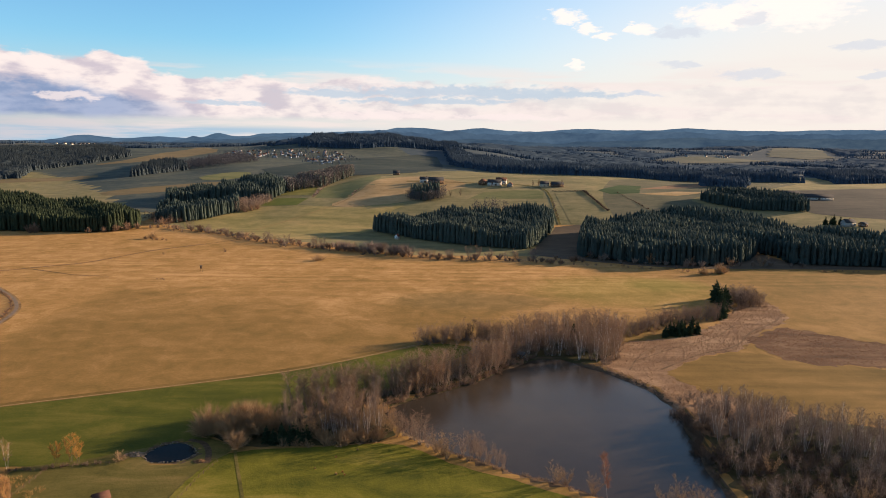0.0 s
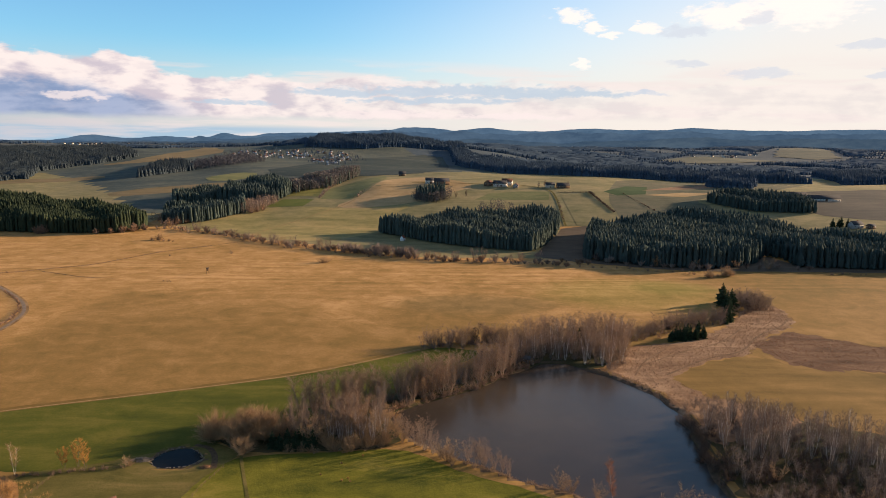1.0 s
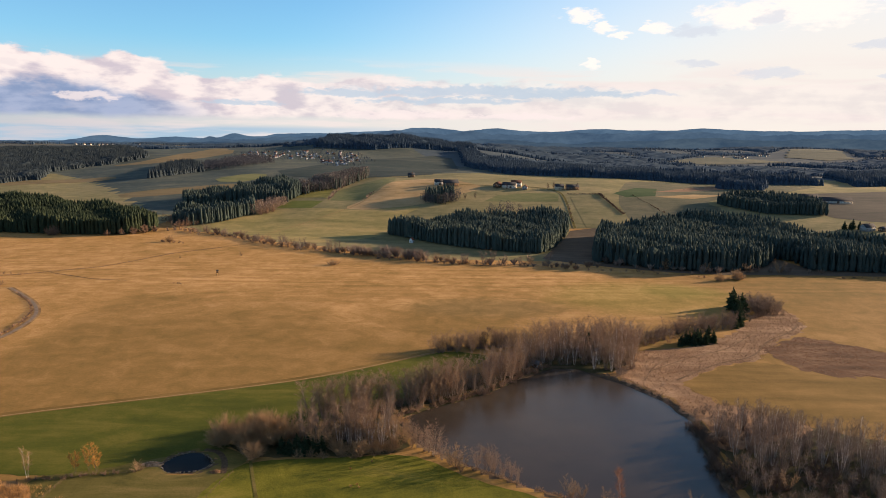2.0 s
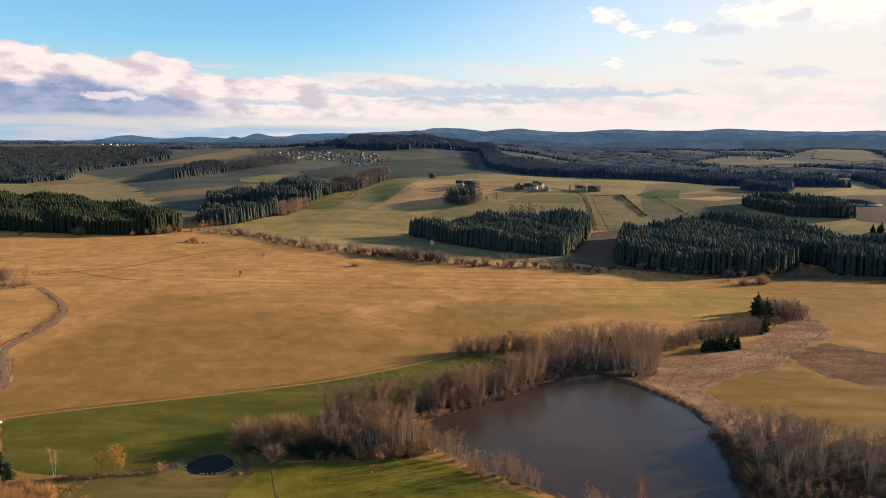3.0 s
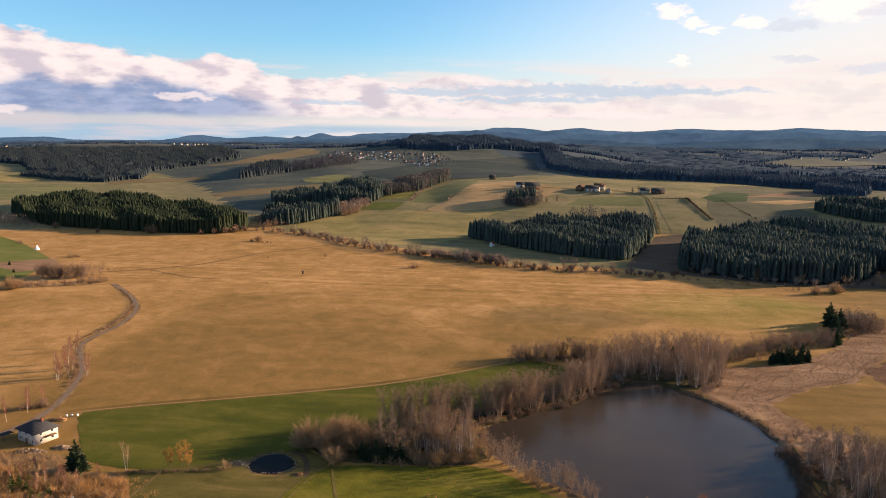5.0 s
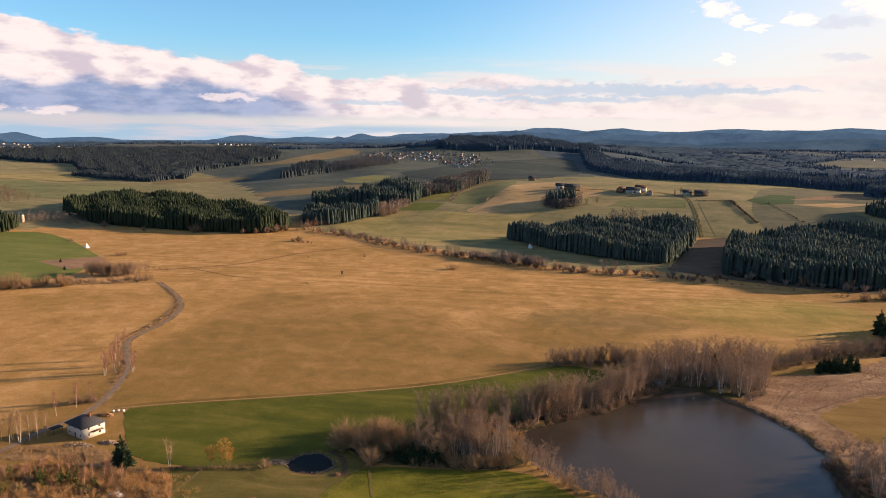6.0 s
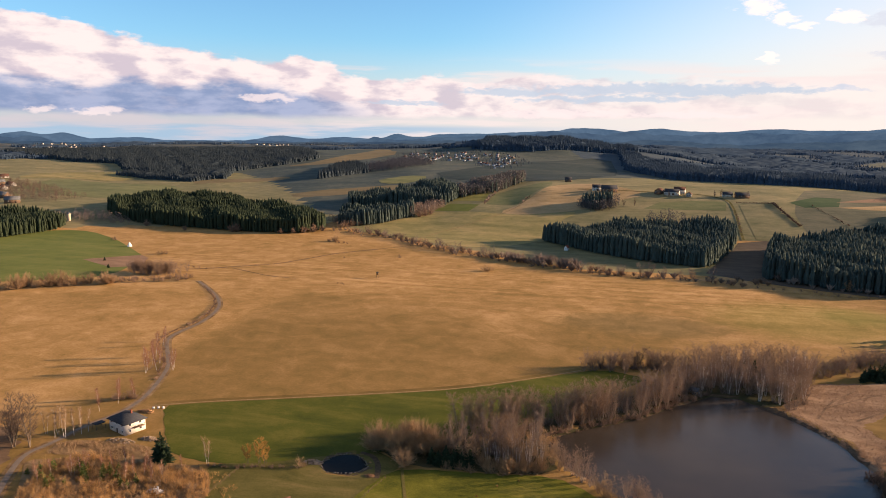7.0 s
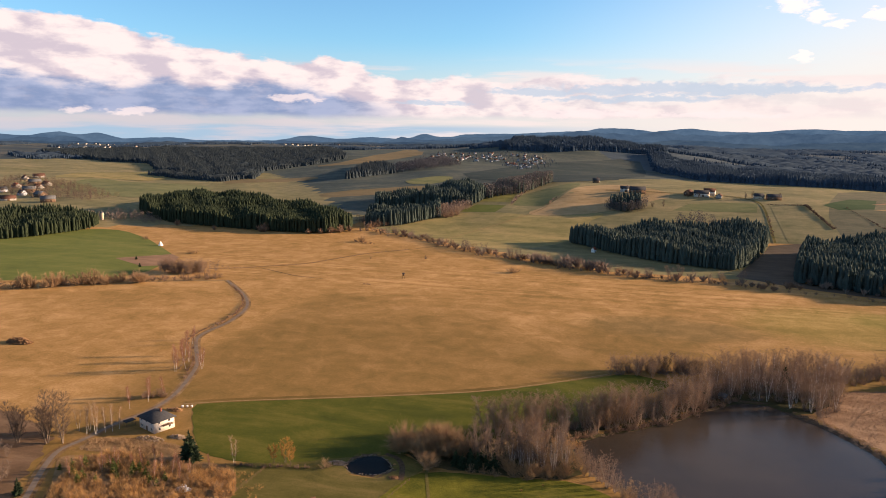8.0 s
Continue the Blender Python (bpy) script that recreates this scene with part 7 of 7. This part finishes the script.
hide = new("hunting_hide")
for x in (-0.8, 0.8):
    for y in (-0.8, 0.8):
        s = Shape()
        s.tube([Vector((x * 1.3, y * 1.3, -0.2)), Vector((x * 0.8, y * 0.8, 3.2))], [0.09, 0.08], 5)
        part("leg", s, M_TIMBER, hide)
s = Shape()
s.prism(Matrix.Translation((0, 0, 3.1)), (1.7, 1.7, 2.1))
part("cabin", s, M_TIMBER, hide)
s = Shape()
s.prism(Matrix.Translation((0, 0, 5.2)) @ Euler((0.15, 0, 0)).to_matrix().to_4x4(), (2.2, 2.2, 0.12))
part("roof", s, M_ROOF_DARK, hide)
stand(hide, -204, 586, 20, "dark wooden hunting hide on stilts", "hunting hide")


def heap(name, x, y, wide, deep, high, count, mat, label, category, size=(0.4, 2.2), seed=3):
    """A loose heap of pieces."""
    r = random.Random(seed)
    s = Shape()
    for _ in range(count):
        a, f = r.uniform(0, 6.28), math.sqrt(r.random())
        px, py = f * wide / 2 * math.cos(a), f * deep / 2 * math.sin(a)
        top = high * (1 - f * f) * r.uniform(0.1, 1.0)
        m = Matrix.Translation((px, py, top - 0.1)) @ Euler((r.uniform(-0.5, 0.5), r.uniform(-0.4, 0.4), r.uniform(0, 3))).to_matrix().to_4x4()
        s.prism(m, (r.uniform(*size), r.uniform(0.15, 0.45), r.uniform(0.15, 0.4)))
    ob = s.made(name, mat)
    return tagged(stand(ob, x, y, 0, label, category), kind="stuff")


heap("log_heap", -364, 331, 17, 8, 3.6, 340, M_BRUSHWOOD, "big heap of brown logs and brushwood", "log pile", (1.0, 4.0), 3)
heap("rubble_heap", -196, 238, 13, 5, 1.2, 160, M_SPOIL, "pale building rubble below the house", "rubble", (0.3, 1.2), 4)
heap("rubble_heap", -186, 243, 8, 4, 1.0, 110, M_SPOIL, "pale building rubble beside the house", "rubble", (0.3, 1.2), 5)
heap("stone_heap", -111, 241, 8, 4, 0.7, 160, M_SPOIL, "low spill of pale stones beside the small pond", "stones", (0.3, 0.9), 8)
heap("earth_heap", -86, 236, 4, 2.5, 0.6, 70, M_BRUSHWOOD, "low heap of earth and roots by the small pond", "earth heap", (0.3, 1.2), 9)
heap("board_stack", -206, 268, 7, 3, 1.1, 70, M_LOG, "stack of reddish boards by the lane", "board stack", (1.0, 3.0), 6)
heap("covered_stack", -156, 205, 6, 3.5, 1.8, 90, M_TARP, "stack of shiny sheet metal in the garden", "sheet stack", (0.8, 2.0), 7)
for k in range(3):
    ob = new("pallet_box")
    s = Shape()
    s.prism(Matrix.Identity(4), (1.2, 1.0, 0.15))
    part("pallet", s, M_LOG, ob)
    s = Shape()
    s.prism(Matrix.Translation((0, 0, 0.15)), (1.0, 0.85, 0.8))
    part("box", s, M_WHITE, ob)
    stand(ob, -205 + 2.0 * k, 272 + 0.8 * k, 20 + 9 * k, "white wrapped pallet by the building site", "pallet", "pallets by the house")


def stone_rim():
    """Stones round the small pond."""
    r = random.Random(11)
    s = Shape()
    p = rounded(PONDLET, 2)
    for a, b in zip(p, np.roll(p, -1, 0)):
        for _ in range(3):
            q = a + (b - a) * r.random() + np.array((r.gauss(0, 0.4), r.gauss(0, 0.4)))
            c = np.mean(PONDLET, 0)
            q = q + (q - c) / np.hypot(*(q - c)) * 0.8
            m = Matrix.Translation((q[0], q[1], zat(*q) - 0.1)) @ Euler((r.uniform(-0.3, 0.3), r.uniform(-0.3, 0.3), r.uniform(0, 3))).to_matrix().to_4x4()
            s.prism(m, (r.uniform(0.2, 0.55), r.uniform(0.2, 0.5), r.uniform(0.15, 0.35)))
    tagged(s.made("stone_rim", M_STONE), "loose pale stones ringing the small pond", "stones", kind="stuff")


stone_rim()


def fence(line, label, gap=3.0):
    ob = new("fence")
    p = np.array(line, float)
    d = np.r_[0, np.cumsum(np.hypot(*np.diff(p, axis=0).T))]
    at = [Vector((float(np.interp(s, d, p[:, 0])), float(np.interp(s, d, p[:, 1])), 0)) for s in np.arange(0, d[-1], gap)]
    for q in at:
        q.z = zat(q.x, q.y)
        s = Shape()
        s.tube([q - Vector((0, 0, 0.3)), q + Vector((0, 0, 1.3))], [0.07, 0.06], 5)
        part("post", s, M_TIMBER, ob)
    for h in (0.6, 1.1):
        s = Shape()
        s.tube([q + Vector((0, 0, h)) for q in at], [0.035] * len(at), 3)
        part("rail", s, M_TIMBER, ob)
    tagged(ob, label, "fence")


fence(((-152, 226), (-136, 229), (-121, 233), (-113, 234)), "low wooden fence along the pasture")
ribbon("road_lawn_rut", ((-76, 245), (-71, 231), (-64, 212), (-58, 195)), 1.2, M_OLIVE, "worn rut across the green pasture", "path", lift=0.12)
fence(((-84, 206), (-82, 224), (-79, 238)), "low wooden pasture fence on the lawn edge")
fence(((-136, 228), (-137, 210), (-139, 190)), "wooden garden fence beside the pasture")


def tufts(name, poly, gap, high, mat, label, seed, width=0.13, category="reeds", gaps=-1.7):
    """Clumps of dry sedge."""
    r = random.Random(seed)
    s = Shape()
    for x, y in spread(poly, gap, seed, 0.5):
        if r.random() < 0.2 or math.sin(x / 4.1 + 1.7 * math.sin(y / 5.3)) + math.sin(y / 3.7) < gaps:
            continue
        base = Vector((float(x), float(y), zat(x, y)))
        h = high * r.uniform(0.5, 1.3)
        for _ in range(9):
            w = Vector((r.gauss(0, 0.6), r.gauss(0, 0.45), 1)).normalized()
            s.blade(base + Vector((r.gauss(0, 0.3), r.gauss(0, 0.3), -0.05)), w, h, width, r)
    tagged(s.made(name, mat), label, category, kind="stuff")


tufts("reed_tufts", ((80, 348), (91, 318), (104, 294), (121, 312), (109, 337), (142, 366), (167, 376), (189, 411), (212, 430), (228, 453), (234, 500), (205, 478), (178, 436), (137, 396), (102, 390)), 1.7, 0.9, M_REEDS, "dense tufts of dry pinkish reed", 51)
tufts("reed_tufts", ((97, 294), (122, 313), (136, 298), (152, 284), (140, 274), (120, 268), (103, 258), (99, 276)), 1.9, 0.9, M_REEDS, "tangled dry reed at the grove edge", 56)
tufts("reed_tufts", ((174, 396), (212, 424), (224, 410), (260, 386), (270, 345), (228, 351), (193, 351), (180, 366)), 1.9, 0.55, M_HEATHER, "low brown heathery tussocks", 52)
tufts("reed_tufts", ((174, 396), (190, 408), (212, 426), (224, 410), (260, 386), (272, 345), (228, 351), (193, 351), (180, 366)), 3.0, 0.7, M_REEDS, "sparse pale reed among the brown tussocks", 62, 0.13, "reeds", -0.3)
tufts("reed_tufts", ((-24, 278), (-14, 261), (-5, 250), (10, 239), (24, 228), (42, 218), (62, 204), (62, 209), (42, 222), (24, 232), (10, 243), (-5, 254), (-13, 264), (-22, 279)), 1.1, 0.8, M_REEDS, "strip of dry reed on the south bank", 53)
tufts("reed_tufts", ((76, 348), (90, 328), (99, 309), (103, 291), (107, 292), (102, 310), (93, 330), (80, 350)), 1.1, 0.8, M_REEDS, "strip of dry reed on the dike", 54)
tufts("reed_tufts", ((-366, 840), (-280, 826), (-215, 764), (-157, 727), (-93, 693), (-46, 671), (-2, 648), (62, 643), (120, 630), (240, 590), (242, 604), (120, 650), (62, 664), (-46, 692), (-150, 748), (-215, 785), (-290, 848)), 3.4, 1.2, M_REEDS, "dry reed and sedge along the stream", 55)
tufts("reed_tufts", ((-396, 572), (-386, 575), (-366, 584), (-348, 600), (-319, 621), (-303, 657), (-287, 696), (-250, 738), (-253, 742), (-291, 698), (-307, 657), (-323, 623), (-350, 604), (-368, 588), (-388, 579)), 1.6, 0.9, M_REEDS, "dry sedge along the meadow ditch", 63)
tufts("garden_brush", GARDEN, 1.1, 2.7, M_SHRUB, "dense golden-brown brush filling the garden", 57, 0.09, "brush", -0.9)
tufts("garden_brush", GARDEN, 2.2, 3.2, M_TWIG_PALE, "thin straw-coloured stems in the garden", 58, 0.08, "brush", -0.6)
tufts("garden_brush", ((-220, 230), (-208, 235), (-193, 237), (-178, 235), (-168, 228), (-182, 225), (-196, 224), (-216, 221)), 1.15, 1.7, M_TWIG_PALE, "dry brush on the building plot", 59, 0.09, "brush")
tufts("garden_brush", ((-150, 226), (-134, 228), (-126, 222), (-130, 212), (-122, 200), (-128, 186), (-142, 184), (-138, 205)), 1.8, 1.5, M_SHRUB, "loose rusty brush between garden and pasture", 61, 0.08, "brush", 0.1)
tufts("verge_grass", ((-225, 300), (-233, 326), (-262, 366), (-266, 383), (-266, 410), (-273, 440), (-280, 440), (-275, 410), (-275, 383), (-270, 366), (-241, 328), (-231, 304)), 2.4, 0.7, M_TWIG_PALE, "tall dry grass on the lane verge", 60, 0.12, "grass")
